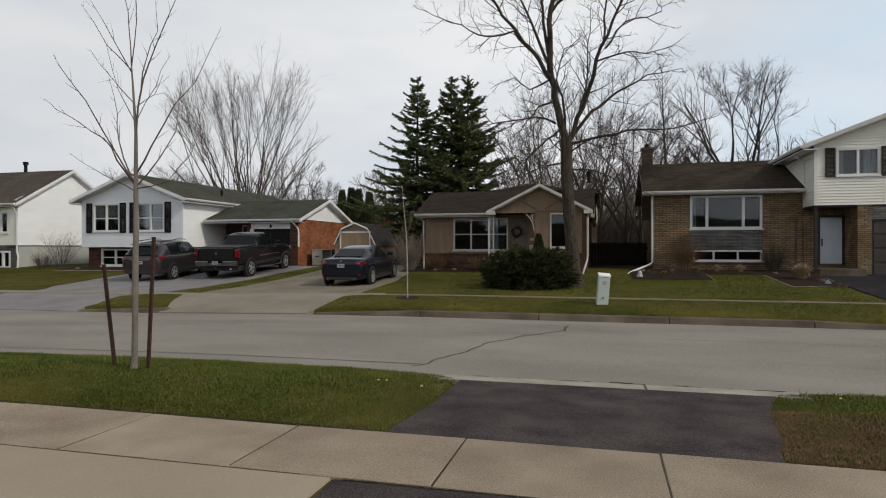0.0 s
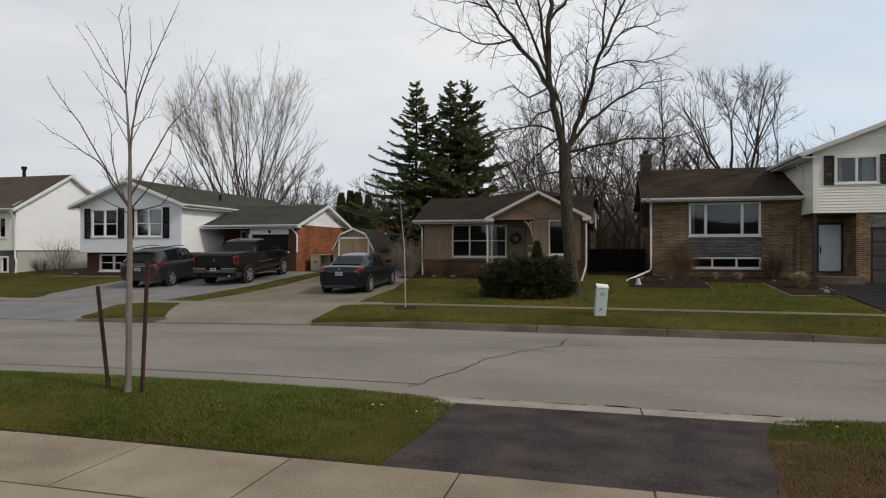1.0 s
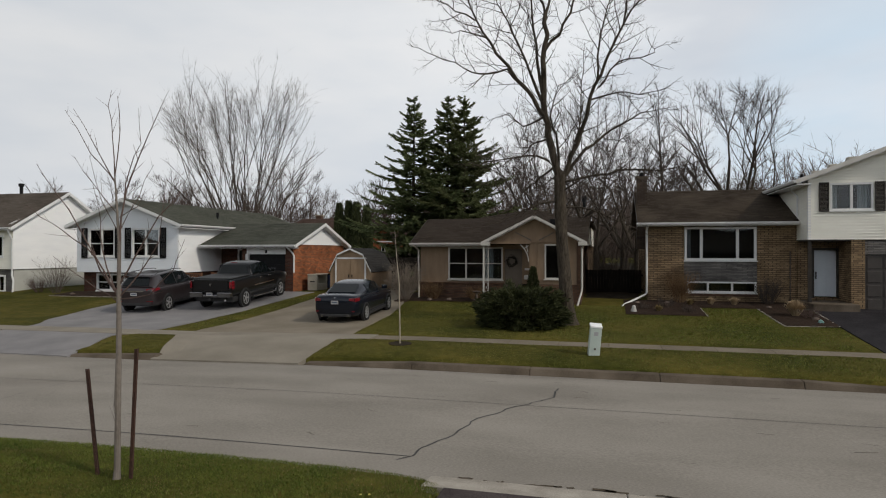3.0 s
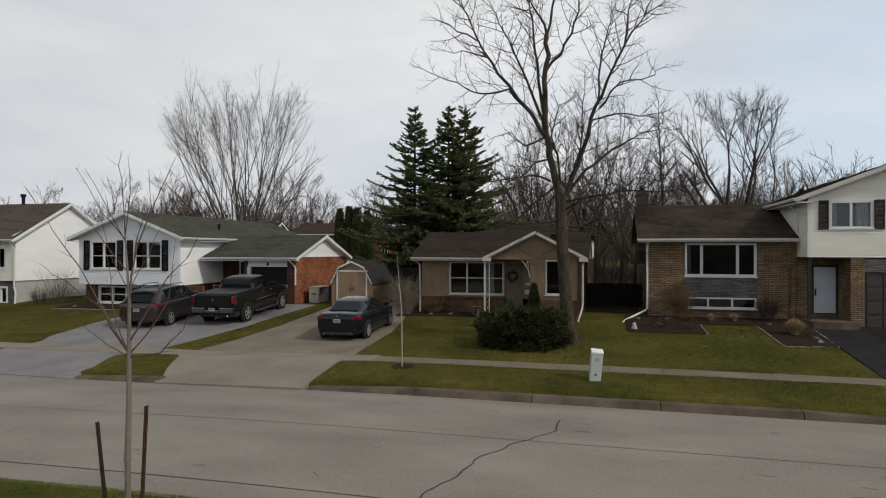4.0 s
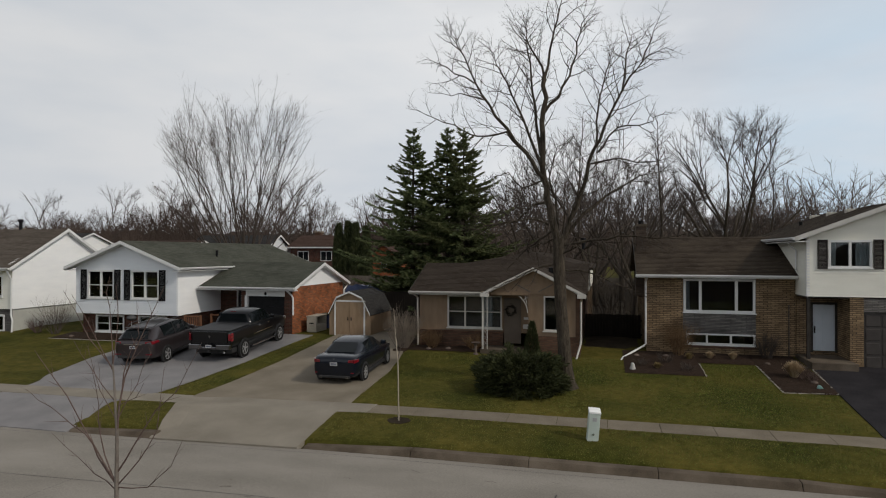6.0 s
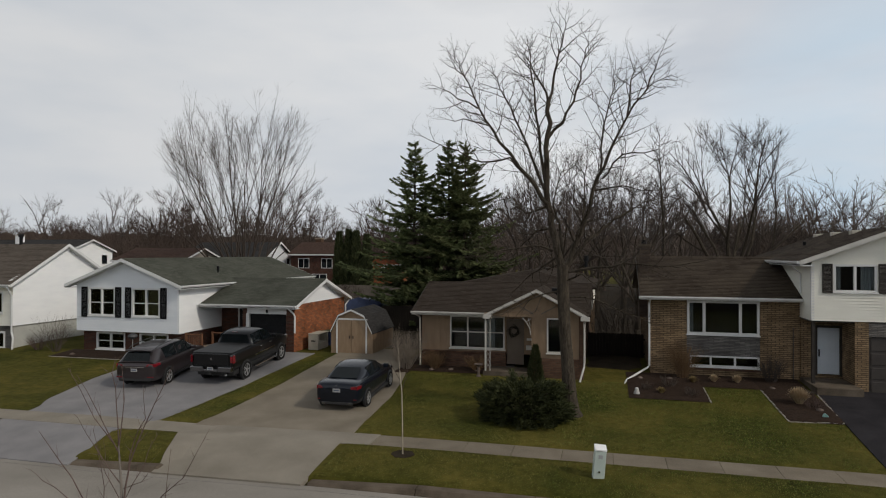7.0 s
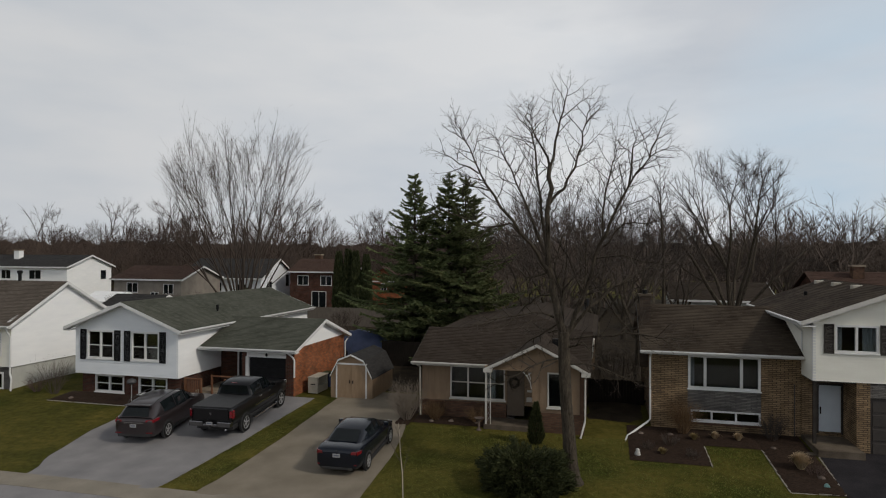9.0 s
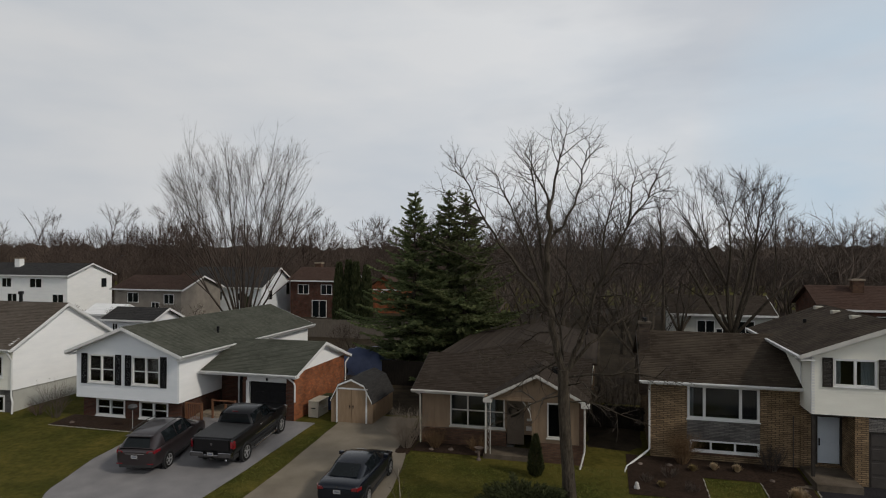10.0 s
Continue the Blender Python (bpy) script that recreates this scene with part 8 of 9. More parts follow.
blades("grass", 290000, (-11, 5.5, 4.9, 7.85), 0.014, 0.046, M["blade"], 1, "short green lawn grass on the verge", live_grass)
blades("dry_grass", 9000, (1.2, 3.4, 4.9, 6.6), 0.012, 0.04, M["straw"], 2, "dry yellowed grass at a driveway edge", lambda x, y, r: on_near_verge(x, y, r) and r.random() < 1.3 - abs(x - 1.9) * 0.7)
blades("dry_grass", 70000, (1.25, 3.2, 4.93, 6.6), 0.014, 0.046, M["dry"], 9, "brown dead grass at a driveway edge", lambda x, y, r: on_near_verge(x, y, r) and r.random() < 1.7 - abs(x - 1.8) * 1.2 - abs(y - 5.4) * 0.6)
blades("dry_grass", 3500, (-11, -1.7, 4.92, 5.12), 0.01, 0.03, M["dry"], 12, "brown dead grass along a sidewalk edge", lambda x, y, r: r.random() < 1.1 - (y - 4.92) * 3.4)
blades("dry_grass", 5000, (-4, -1.5, 4.9, 7.6), 0.02, 0.06, M["straw"], 3, "dry yellowed grass at a driveway edge", lambda x, y, r: on_near_verge(x, y, r) and r.random() < 0.9 + (x + 1.7) * 0.6)


def patchy(f, lo, hi, seed):
    """Keeps blades of the verge only where a broad noise runs high."""
    return lambda x, y, r: on_near_verge(x, y, r) and noise.noise((x * f, y * f * 1.3, seed)) > r.uniform(lo, hi)


blades("grass", 60000, (-11, 5.5, 5.0, 7.85), 0.030, 0.070, M["blade_deep"], 21, "taller deep green tufts of grass in the verge", patchy(1.7, 0.05, 0.45, 2))
blades("dry_grass", 52000, (-11, 5.5, 5.0, 7.85), 0.012, 0.036, M["straw"], 22, "yellowed thin grass in patches of the verge", patchy(1.1, -0.1, 0.55, 7))
blades("dry_grass", 26000, (-11, 5.5, 5.0, 7.85), 0.012, 0.036, M["dry"], 23, "brown dead grass in patches of the verge", patchy(2.3, 0.1, 0.6, 12))


def on_far_lawn(x, y, rng):
    if 17.85 < y < 19.1 or y < 15.62:
        return False
    if y < 17.9:
        if abs(x + 5.6) < 0.36 and abs(y - 17.36) < 0.22:
            return False
        return -7.5 < x < 7 or -15.4 + 0.2 * (17.6 - y) < x < -12.6 - 0.38 * (y - 15.5)
    drive_r = lerp_table([(18.2, -7.75), (20.9, -8.0), (25, -8.36), (29.4, -9.2)], y)
    if x > lerp_table([(19.4, 7.3), (28.4, 8.1)], y):
        return False
    if 0.9 < x < 7.9 and (y > 27.3 or (y > 25.2 and x < 3.9) or (y > 23.4 and x > 6.0)):
        return False
    return (x > drive_r + 0.05 and y < 27.5) or (-14.9 < x < -13.7)


def green_side(x, y, rng):
    """The lawn of the brick house is better kept than its neighbour's."""
    return on_far_lawn(x, y, rng) and rng.random() < 0.12 + 0.85 * smoothstep(-2.5, 1.5, x + 0.8 * noise.noise((x, y, 3)))


blades("grass", 70000, (-15.5, 8.2, 15.6, 28.5), 0.022, 0.05, M["blade_green"], 14, "well-kept green grass of a front lawn", green_side)
blades("grass", 100000, (-15.5, 8.2, 15.6, 28.5), 0.022, 0.048, M["blade_far"], 4, "short green lawn grass of the front gardens", on_far_lawn)


# ---- far woods ----
def woods():
    """Rows of bare trees behind the gardens, joined: nobody could count them."""
    rng = random.Random(77)
    temps = []
    for k in range(8):
        out = forked_tree(100 + k, 6, 46, 3.3, 0.13, 4, dome(11.6, 3.8 + 0.18 * k), 0.006, 34, 0.84, 0.019, (2, 4), 1, 1.6 + 0.15 * k)
        vs, fs = [], []
        for g in out:
            m = len(vs)
            vs.extend(g.v)
            fs.extend([tuple(a + m for a in q) for q in g.f])
        temps.append((np.array(vs), fs))

    def plant(name, spots, material, label):
        vs, fs, off = [], [], 0
        for x, y, s, a in spots:
            v, f = temps[rng.randrange(len(temps))]
            c, sn = math.cos(a), math.sin(a)
            w = v * s
            vs.append(np.column_stack((w[:, 0] * c - w[:, 1] * sn + x, w[:, 0] * sn + w[:, 1] * c + y, w[:, 2] + 0.6)))
            fs.extend([tuple(i + off for i in q) for q in f])
            off += len(v)
        g = Geo()
        g.v, g.f = [tuple(p) for p in np.concatenate(vs)], fs
        return single(name, g, material, label, "woods", kind="stuff")

    far = [(-215 + 7.2 * k + rng.uniform(-3.0, 3.0), rng.uniform(108, 124), rng.choice((1.1, 1.25, 1.35, 1.5)) * rng.uniform(0.94, 1.05), rng.uniform(0, 6.28)) for k in range(44)]
    far += [(rng.uniform(-230, 110), rng.uniform(124, 165), rng.uniform(1.0, 1.3), rng.uniform(0, 6.28)) for _ in range(100)]
    plant("far_woods", far, M["woods"], "belt of leafless brown woods on the horizon")
    spots = []
    while len(spots) < 54:
        x, y = rng.uniform(-14, 45), rng.uniform(70, 108)
        spots.append((x, y, rng.uniform(0.7, 1.12), rng.uniform(0, 6.28)))
    plant("garden_woods", spots, M["woods_light"], "leafless trees and brush behind the back gardens")
    spots = [(rng.uniform(-115, -12), rng.uniform(88, 112), rng.uniform(0.5, 0.85), rng.uniform(0, 6.28)) for _ in range(75)]
    spots += [(rng.uniform(-70, -20), rng.uniform(50, 62), rng.uniform(0.2, 0.32), rng.uniform(0, 6.28)) for _ in range(14)]
    plant("garden_woods", spots, M["woods"], "leafless trees between far houses")
    # the depth of the woods, too far off to shift
    g = Geo()
    pts = []
    n = 420
    for k in range(n + 1):
        a = radians(-75 + 125 * k / n)
        rr = 195
        pts.append((math.sin(a) * rr - 20, math.cos(a) * rr, 11.2 + 1.4 * noise.noise((k * 0.05, 1, 0)) + 0.9 * noise.noise((k * 0.35, 5, 0)) + rng.uniform(-0.7, 0.7)))
    for k in range(n):
        (x0, y0, z0), (x1, y1, z1) = pts[k], pts[k + 1]
        g.slab([(x0, y0, -1), (x1, y1, -1), (x1, y1, z1), (x0, y0, z0)], (0, 0.3, 0))
    single("backdrop", g, M["woods_far"], "dark mass of distant leafless woods", "backdrop", kind="structure")


woods()


def litter(name, x0, x1, y0, y1, label):
    g = Geo()
    nx, ny = int((x1 - x0) / 1.2), int((y1 - y0) / 1.2)
    vs = []
    for j in range(ny + 1):
        for i in range(nx + 1):
            x, y = x0 + (x1 - x0) * i / nx, y0 + (y1 - y0) * j / ny
            e = min(i, nx - i, j, ny - j)
            vs.append((x + 0.5 * noise.noise((x, y, 1)), y + 0.5 * noise.noise((x, y, 5)), level(x, y) + (-0.05 if e == 0 else 0.04 + 0.06 * abs(noise.noise((x * 0.7, y * 0.7, 2))))))
    g.add(vs, [(j * (nx + 1) + i, j * (nx + 1) + i + 1, (j + 1) * (nx + 1) + i + 1, (j + 1) * (nx + 1) + i) for j in range(ny) for i in range(nx)])
    single(name, g, M["litter"], label, "ground", kind="structure", smooth=True)


litter("leaf_litter", -1.3, 2.3, 29.2, 38.6, "bare brown leaf litter between two houses")
litter("leaf_litter", -14.0, 60.0, 37.8, 110.0, "bare brown leaf litter under garden trees")
litter("leaf_litter", -15.4, -8.4, 32.3, 40.0, "dark bare soil behind a garden shed")
litter("leaf_litter", -75.0, -9.0, 39.0, 64.0, "brown winter grass and leaf litter in back gardens")
litter("leaf_litter", -47.0, -16.0, 63.0, 85.0, "brown winter grass in back gardens")
litter("leaf_litter", -120.0, -16.0, 84.0, 112.0, "bare brown leaf litter under far trees")


# ---- far houses ----
def far_house(x0, x1, y0, y1, ze, zr, axis, wall, roof, label, wins=(), chimney=None, gable=None, side_wins=()):
    """A house beyond the gardens: walls, gable roof along axis, windows as (x, z, w, h) on its -y face and (y, z, w, h) on its +x face."""
    zb = 0.5
    h = thing("house", (x0 + x1) / 2, y0, 0.85, label, "house", "houses behind the gardens")
    wall_y(h, y0, x0, x1, zb, ze, wall)
    wall_x(h, x1, y0, y1, zb, ze, wall)
    wall_x(h, x0, y0, y1, zb, ze, wall, face=-1)
    wall_y(h, y1, x0, x1, zb, ze, wall, face=1)
    o = 0.4
    if axis == "x":
        ym = (y0 + y1) / 2
        roof_plane(h, [(x0 - o, y0 - o, ze), (x1 + o, y0 - o, ze), (x1 + o, ym, zr), (x0 - o, ym, zr)], (0, 0, 1), roof, 0.1, 0.3)
        roof_plane(h, [(x0 - o, y1 + o, ze), (x0 - o, ym, zr), (x1 + o, ym, zr), (x1 + o, y1 + o, ze)], (0, 0, 1), roof, 0.1, 0.3)
        for xx, dd in ((x1, -0.15), (x0, 0.15)):
            part("gable", Geo().slab([(xx, y0, ze), (xx, y1, ze), (xx, ym, zr - 0.12)], (dd, 0, 0)), gable or wall, h)
        board(h, (x1 + o + 0.005, y0 - o, ze + 0.02), (x1 + o + 0.005, ym, zr + 0.02), 0.22, (0.03, 0, 0), M["trim"])
        board(h, (x1 + o + 0.005, ym, zr + 0.02), (x1 + o + 0.005, y1 + o, ze + 0.02), 0.22, (0.03, 0, 0), M["trim"])
    else:
        xm = (x0 + x1) / 2
        roof_plane(h, [(x0 - o, y0 - o, ze), (xm, y0 - o, zr), (xm, y1 + o, zr), (x0 - o, y1 + o, ze)], (0, 0, 1), roof, 0.1, 0.3)
        roof_plane(h, [(x1 + o, y0 - o, ze), (x1 + o, y1 + o, ze), (xm, y1 + o, zr), (xm, y0 - o, zr)], (0, 0, 1), roof, 0.1, 0.3)
        for yy, dd in ((y0, 0.15), (y1, -0.15)):
            part("gable", Geo().slab([(x0, yy, ze), (x1, yy, ze), (xm, yy, zr - 0.12)], (0, dd, 0)), gable or wall, h)
    part("fascia", Geo().box(x0 - o, x1 + o, y0 - o - 0.03, y0 - o, ze - 0.14, ze + 0.04), M["trim"], h)
    for x, z, w, hh in wins:
        wn = part("window", Geo().box(x - 0.07, x, y0 - 0.05, y0 + 0.02, z - 0.07, z + hh + 0.07).box(x + w, x + w + 0.07, y0 - 0.05, y0 + 0.02, z - 0.07, z + hh + 0.07).box(x, x + w, y0 - 0.05, y0 + 0.02, z + hh, z + hh + 0.07).box(x, x + w, y0 - 0.05, y0 + 0.02, z - 0.07, z).box(x + w / 2 - 0.03, x + w / 2 + 0.03, y0 - 0.05, y0 + 0.02, z, z + hh), M["trim"], h)
        part("pane", Geo().box(x, x + w, y0 - 0.015, y0 - 0.004, z, z + hh), M["car_glass"], wn)
    for y, z, w, hh in side_wins:
        wn = part("window", Geo().box(x1 - 0.02, x1 + 0.05, y - 0.07, y, z - 0.07, z + hh + 0.07).box(x1 - 0.02, x1 + 0.05, y + w, y + w + 0.07, z - 0.07, z + hh + 0.07).box(x1 - 0.02, x1 + 0.05, y, y + w, z + hh, z + hh + 0.07).box(x1 - 0.02, x1 + 0.05, y, y + w, z - 0.07, z), M["trim"], h)
        part("pane", Geo().box(x1 + 0.004, x1 + 0.015, y, y + w, z, z + hh), M["car_glass"], wn)
    if chimney:
        cx, cy, top, m = chimney
        c = part("chimney", Geo().box(cx - 0.45, cx + 0.45, cy - 0.4, cy + 0.4, ze, top), m, h)
        part("chimney_cap", Geo().box(cx - 0.55, cx + 0.55, cy - 0.5, cy + 0.5, top, top + 0.15), M["walk"], c)
    return h


far_house(-90, -73, 72.2, 80.4, 6.2, 7.9, "x", M["siding"], M["roof_black"], "white two-storey house with charcoal roof and white chimney", [(-84.5, 4.5, 1.6, 1.2), (-79.5, 4.5, 2.0, 1.2), (-75.5, 1.6, 1.8, 1.9), (-83.5, 1.6, 1.6, 1.9)], (-84.6, 75.0, 8.5, M["siding"]), side_wins=[(78.3, 4.3, 1.0, 1.3)])
far_house(-59.5, -49.8, 66, 74, 5.0, 6.6, "x", M["stucco"], M["roof_red"], "grey-beige bungalow with red-brown roof", [(-57.5, 3.4, 1.5, 1.1), (-54.0, 1.2, 1.0, 2.2), (-52.2, 3.3, 1.3, 1.1)])
far_house(-56, -44, 74.5, 83.5, 4.9, 7.5, "x", M["siding_grey"], M["roof_black"], "pale grey house with charcoal roof and tall gable", [(-51.5, 3.2, 1.6, 1.1), (-47.5, 3.2, 1.2, 0.9)], side_wins=[(81.2, 3.6, 0.9, 1.6), (76.5, 3.2, 0.8, 1.2)])
far_house(-41.6, -34.6, 78, 86, 5.8, 7.5, "x", M["brick_dark"], M["roof_red"], "dark red brick two-storey house with brown roof", [(-40.4, 4.0, 1.5, 1.2), (-37.0, 4.0, 1.5, 1.2), (-38.3, 0.9, 2.0, 2.2)], (-40.2, 84.0, 8.0, M["brick_brown"]))
far_house(-33.4, -28.6, 86, 93, 4.3, 6.3, "y", M["brick_orange"], M["roof_red"], "orange brick house with a small gable behind trees", [(-31.3, 2.9, 0.8, 1.0)])
far_house(-46.2, -41.0, 50.2, 54.0, 3.2, 4.25, "x", M["siding_grey"], M["roof_black"], "small grey-sided garage with charcoal roof", [(-45.4, 2.2, 0.5, 0.6), (-42.6, 2.2, 0.5, 0.6)], gable=M["siding"])
far_house(-50.6, -47.2, 52.5, 55.5, 3.4, 4.3, "x", M["siding"], M["siding"], "small white garden building")
far_house(6.2, 14.4, 61, 69, 4.2, 5.7, "x", M["render"], M["roof_brown"], "grey rendered bungalow with brown roof behind bare trees", [(8.2, 2.6, 1.4, 1.0), (11.5, 2.6, 1.4, 1.0), (9.8, 1.0, 1.0, 1.9)])
far_house(18.4, 30.0, 61, 69, 4.9, 6.8, "x", M["brick_dark"], M["roof_red"], "dark brick house with red-brown roof behind bare trees", [(19.0, 3.2, 1.6, 1.1), (22.5, 3.2, 1.6, 1.1)], (22.0, 64, 7.3, M["brick_brown"]))
far_house(-70.5, -60.5, 92, 99, 4.6, 6.4, "x", M["siding"], M["roof_red"], "white house with red-brown roof far behind gardens", [(-67.5, 3.0, 1.4, 1.0), (-63.5, 3.0, 1.4, 1.0)])


# ---- garden things ----
def fence(x0, x1, y, z0, h, material, label, along="x", w=0.14, gap=0.004):
    f = thing("fence", x0, y, z0, label, "fence")
    n = int((x1 - x0) / (w + gap))
    for k in range(n):
        a = x0 + k * (w + gap)
        t = h + random.uniform(-0.02, 0.02)
        g = Geo()
        if along == "x":
            g.slab([(a, y, z0), (a + w, y, z0), (a + w, y, z0 + t - 0.05), (a + w / 2, y, z0 + t), (a, y, z0 + t - 0.05)], (0, 0.02, 0))
        else:
            g.slab([(y, a, z0), (y, a + w, z0), (y, a + w, z0 + t - 0.05), (y, a + w / 2, z0 + t), (y, a, z0 + t - 0.05)], (0.02, 0, 0))
        part("board", g, material, f)
    for zz in (z0 + 0.3, z0 + h - 0.35):
        g = Geo().box(x0, x1, y + 0.021, y + 0.06, zz, zz + 0.09) if along == "x" else Geo().box(y + 0.021, y + 0.06, x0, x1, zz, zz + 0.09)
        part("rail", g, material, f)
    return f


fence(-0.8, 2.0, 33.2, 0.6, 1.38, M["fence"], "dark stained board fence between two houses")
fence(-30.5, -15.0, 60.0, 0.75, 2.0, M["wood"], "weathered grey board fence behind gardens")
fence(-14.5, -8.6, 40.0, 0.7, 1.8, M["fence"], "dark board fence behind a shed")


def utility_box():
    b = thing("utility_pedestal", -0.15, 17.0, level(0, 17), "pale green metal utility pedestal leaning on the verge", "utility box")
    b.matrix_basis = pose(-0.13, 17.0, level(0, 17) - 0.02, 2.0, 4.5, 8)
    part("body", Geo().box(-0.145, 0.145, -0.13, 0.13, 0.0, 0.74), M["metal_green"], b, local=True, bevel=0.012)
    part("lid", Geo().slab([(-0.155, -0.145, 0.74), (0.155, -0.145, 0.74), (0.155, 0.145, 0.79), (-0.155, 0.145, 0.79)], (0, 0, 0.05)), M["siding"], b, "white sloping lid", local=True, bevel=0.01)
    part("label_plate", Geo().box(-0.05, 0.06, -0.136, -0.130, 0.54, 0.64), M["plate"], b, local=True)
    part("lock", Geo().lathe((0.0, -0.13, 0.2), (0, -1, 0), [(0, 0.03), (0.02, 0.03), (0.02, 0.015), (0.035, 0.015)], 10), M["chrome"], b, local=True)


utility_box()


def flower_bed(name, x0, x1, y0, y1, label):
    g = Geo()
    nx, ny = max(2, int((x1 - x0) / 0.2)), max(2, int((y1 - y0) / 0.2))
    vs = []
    for j in range(ny + 1):
        for i in range(nx + 1):
            x, y = x0 + (x1 - x0) * i / nx, y0 + (y1 - y0) * j / ny
            e = min(i, nx - i, j, ny - j)
            vs.append((x, y, level(x, y) + (0.02 if e == 0 else 0.055) + 0.02 * noise.noise((x * 5, y * 5, 2))))
    g.add(vs, [(j * (nx + 1) + i, j * (nx + 1) + i + 1, (j + 1) * (nx + 1) + i + 1, (j + 1) * (nx + 1) + i) for j in range(ny) for i in range(nx)])
    single(name, g, M["mulch"], label, "flower bed", kind="structure", smooth=True)


flower_bed("mulch_bed", 0.95, 3.88, 25.25, 29.38, "dark mulched flower bed")
flower_bed("mulch_bed", 3.88, 6.05, 27.45, 29.38, "dark mulched flower bed")
flower_bed("mulch_bed", 6.05, 7.85, 23.5, 29.38, "dark mulched flower bed")
flower_bed("mulch_bed", -28.6, -21.9, 27.2, 28.85, "dark mulched flower bed under low windows")
flower_bed("mulch_bed", -9.35, -8.62, 27.2, 32.3, "dark bare soil strip beside a driveway")
flower_bed("mulch_bed", -8.6, -4.3, 27.7, 28.85, "dark mulched flower bed under a window")


def edging(pts, label="pale stone bed edging"):
    e = thing("bed_edging", pts[0][0], pts[0][1], level(*pts[0]), label, "edging")
    rng = random.Random(len(pts) + int(pts[0][0] * 10))
    for (xa, ya), (xb, yb) in zip(pts, pts[1:]):
        n = max(1, int(math.hypot(xb - xa, yb - ya) / 0.42))
        for k in range(n):
            x, y = xa + (xb - xa) * (k + 0.5) / n, ya + (yb - ya) * (k + 0.5) / n
            a = math.atan2(yb - ya, xb - xa) + rng.uniform(-0.05, 0.05)
            c, s = math.cos(a), math.sin(a)
            z = level(x, y)
            l, w = 0.20, 0.022
            q = [(x + c * u - s * v, y + s * u + c * v, z - 0.02) for u, v in ((-l, -w), (l, -w), (l, w), (-l, w))]
            part("edging_stone", Geo().slab(q, (0, 0, 0.045 + rng.uniform(-0.01, 0.01))), M["edge"], e)


edging([(3.88, 25.2), (3.9, 27.4)])
edging([(6.05, 27.5), (6.05, 23.45)])
edging([(6.05, 23.45), (7.75, 23.6)])
edging([(7.75, 23.6), (8.0, 27.4)])
edging([(-28.6, 27.15), (-22.5, 27.1)])


def rock(x, y, s, seed, material, label, name="garden_stone"):
    rng = random.Random(seed)
    bm = bmesh.new()
    bmesh.ops.create_icosphere(bm, subdivisions=2, radius=s)
    for v in bm.verts:
        v.co *= 1 + 0.25 * noise.noise(v.co * (2.2 / s) + Vector((seed, 0, 0)))
        v.co.z *= 0.65
    me = bpy.data.meshes.new(name)
    bm.to_mesh(me)
    bm.free()
    me.materials.append(material)
    ob = new(name, me)
    ob.location = (x, y, level(x, y) + s * 0.35)
    return tagged(ob, label, "stone")


for i, (rx, ry_, rs) in enumerate(((1.5, 28.3, 0.12), (2.7, 28.4, 0.13), (6.5, 27.6, 0.12), (7.4, 24.9, 0.13), (7.5, 26.9, 0.11), (-27.5, 27.6, 0.14), (-6.8, 28.1, 0.13), (-5.6, 28.05, 0.11), (-7.7, 27.95, 0.12))):
    rock(rx, ry_, rs, i, M["rock"], "rounded brown garden stone in a mulch bed")


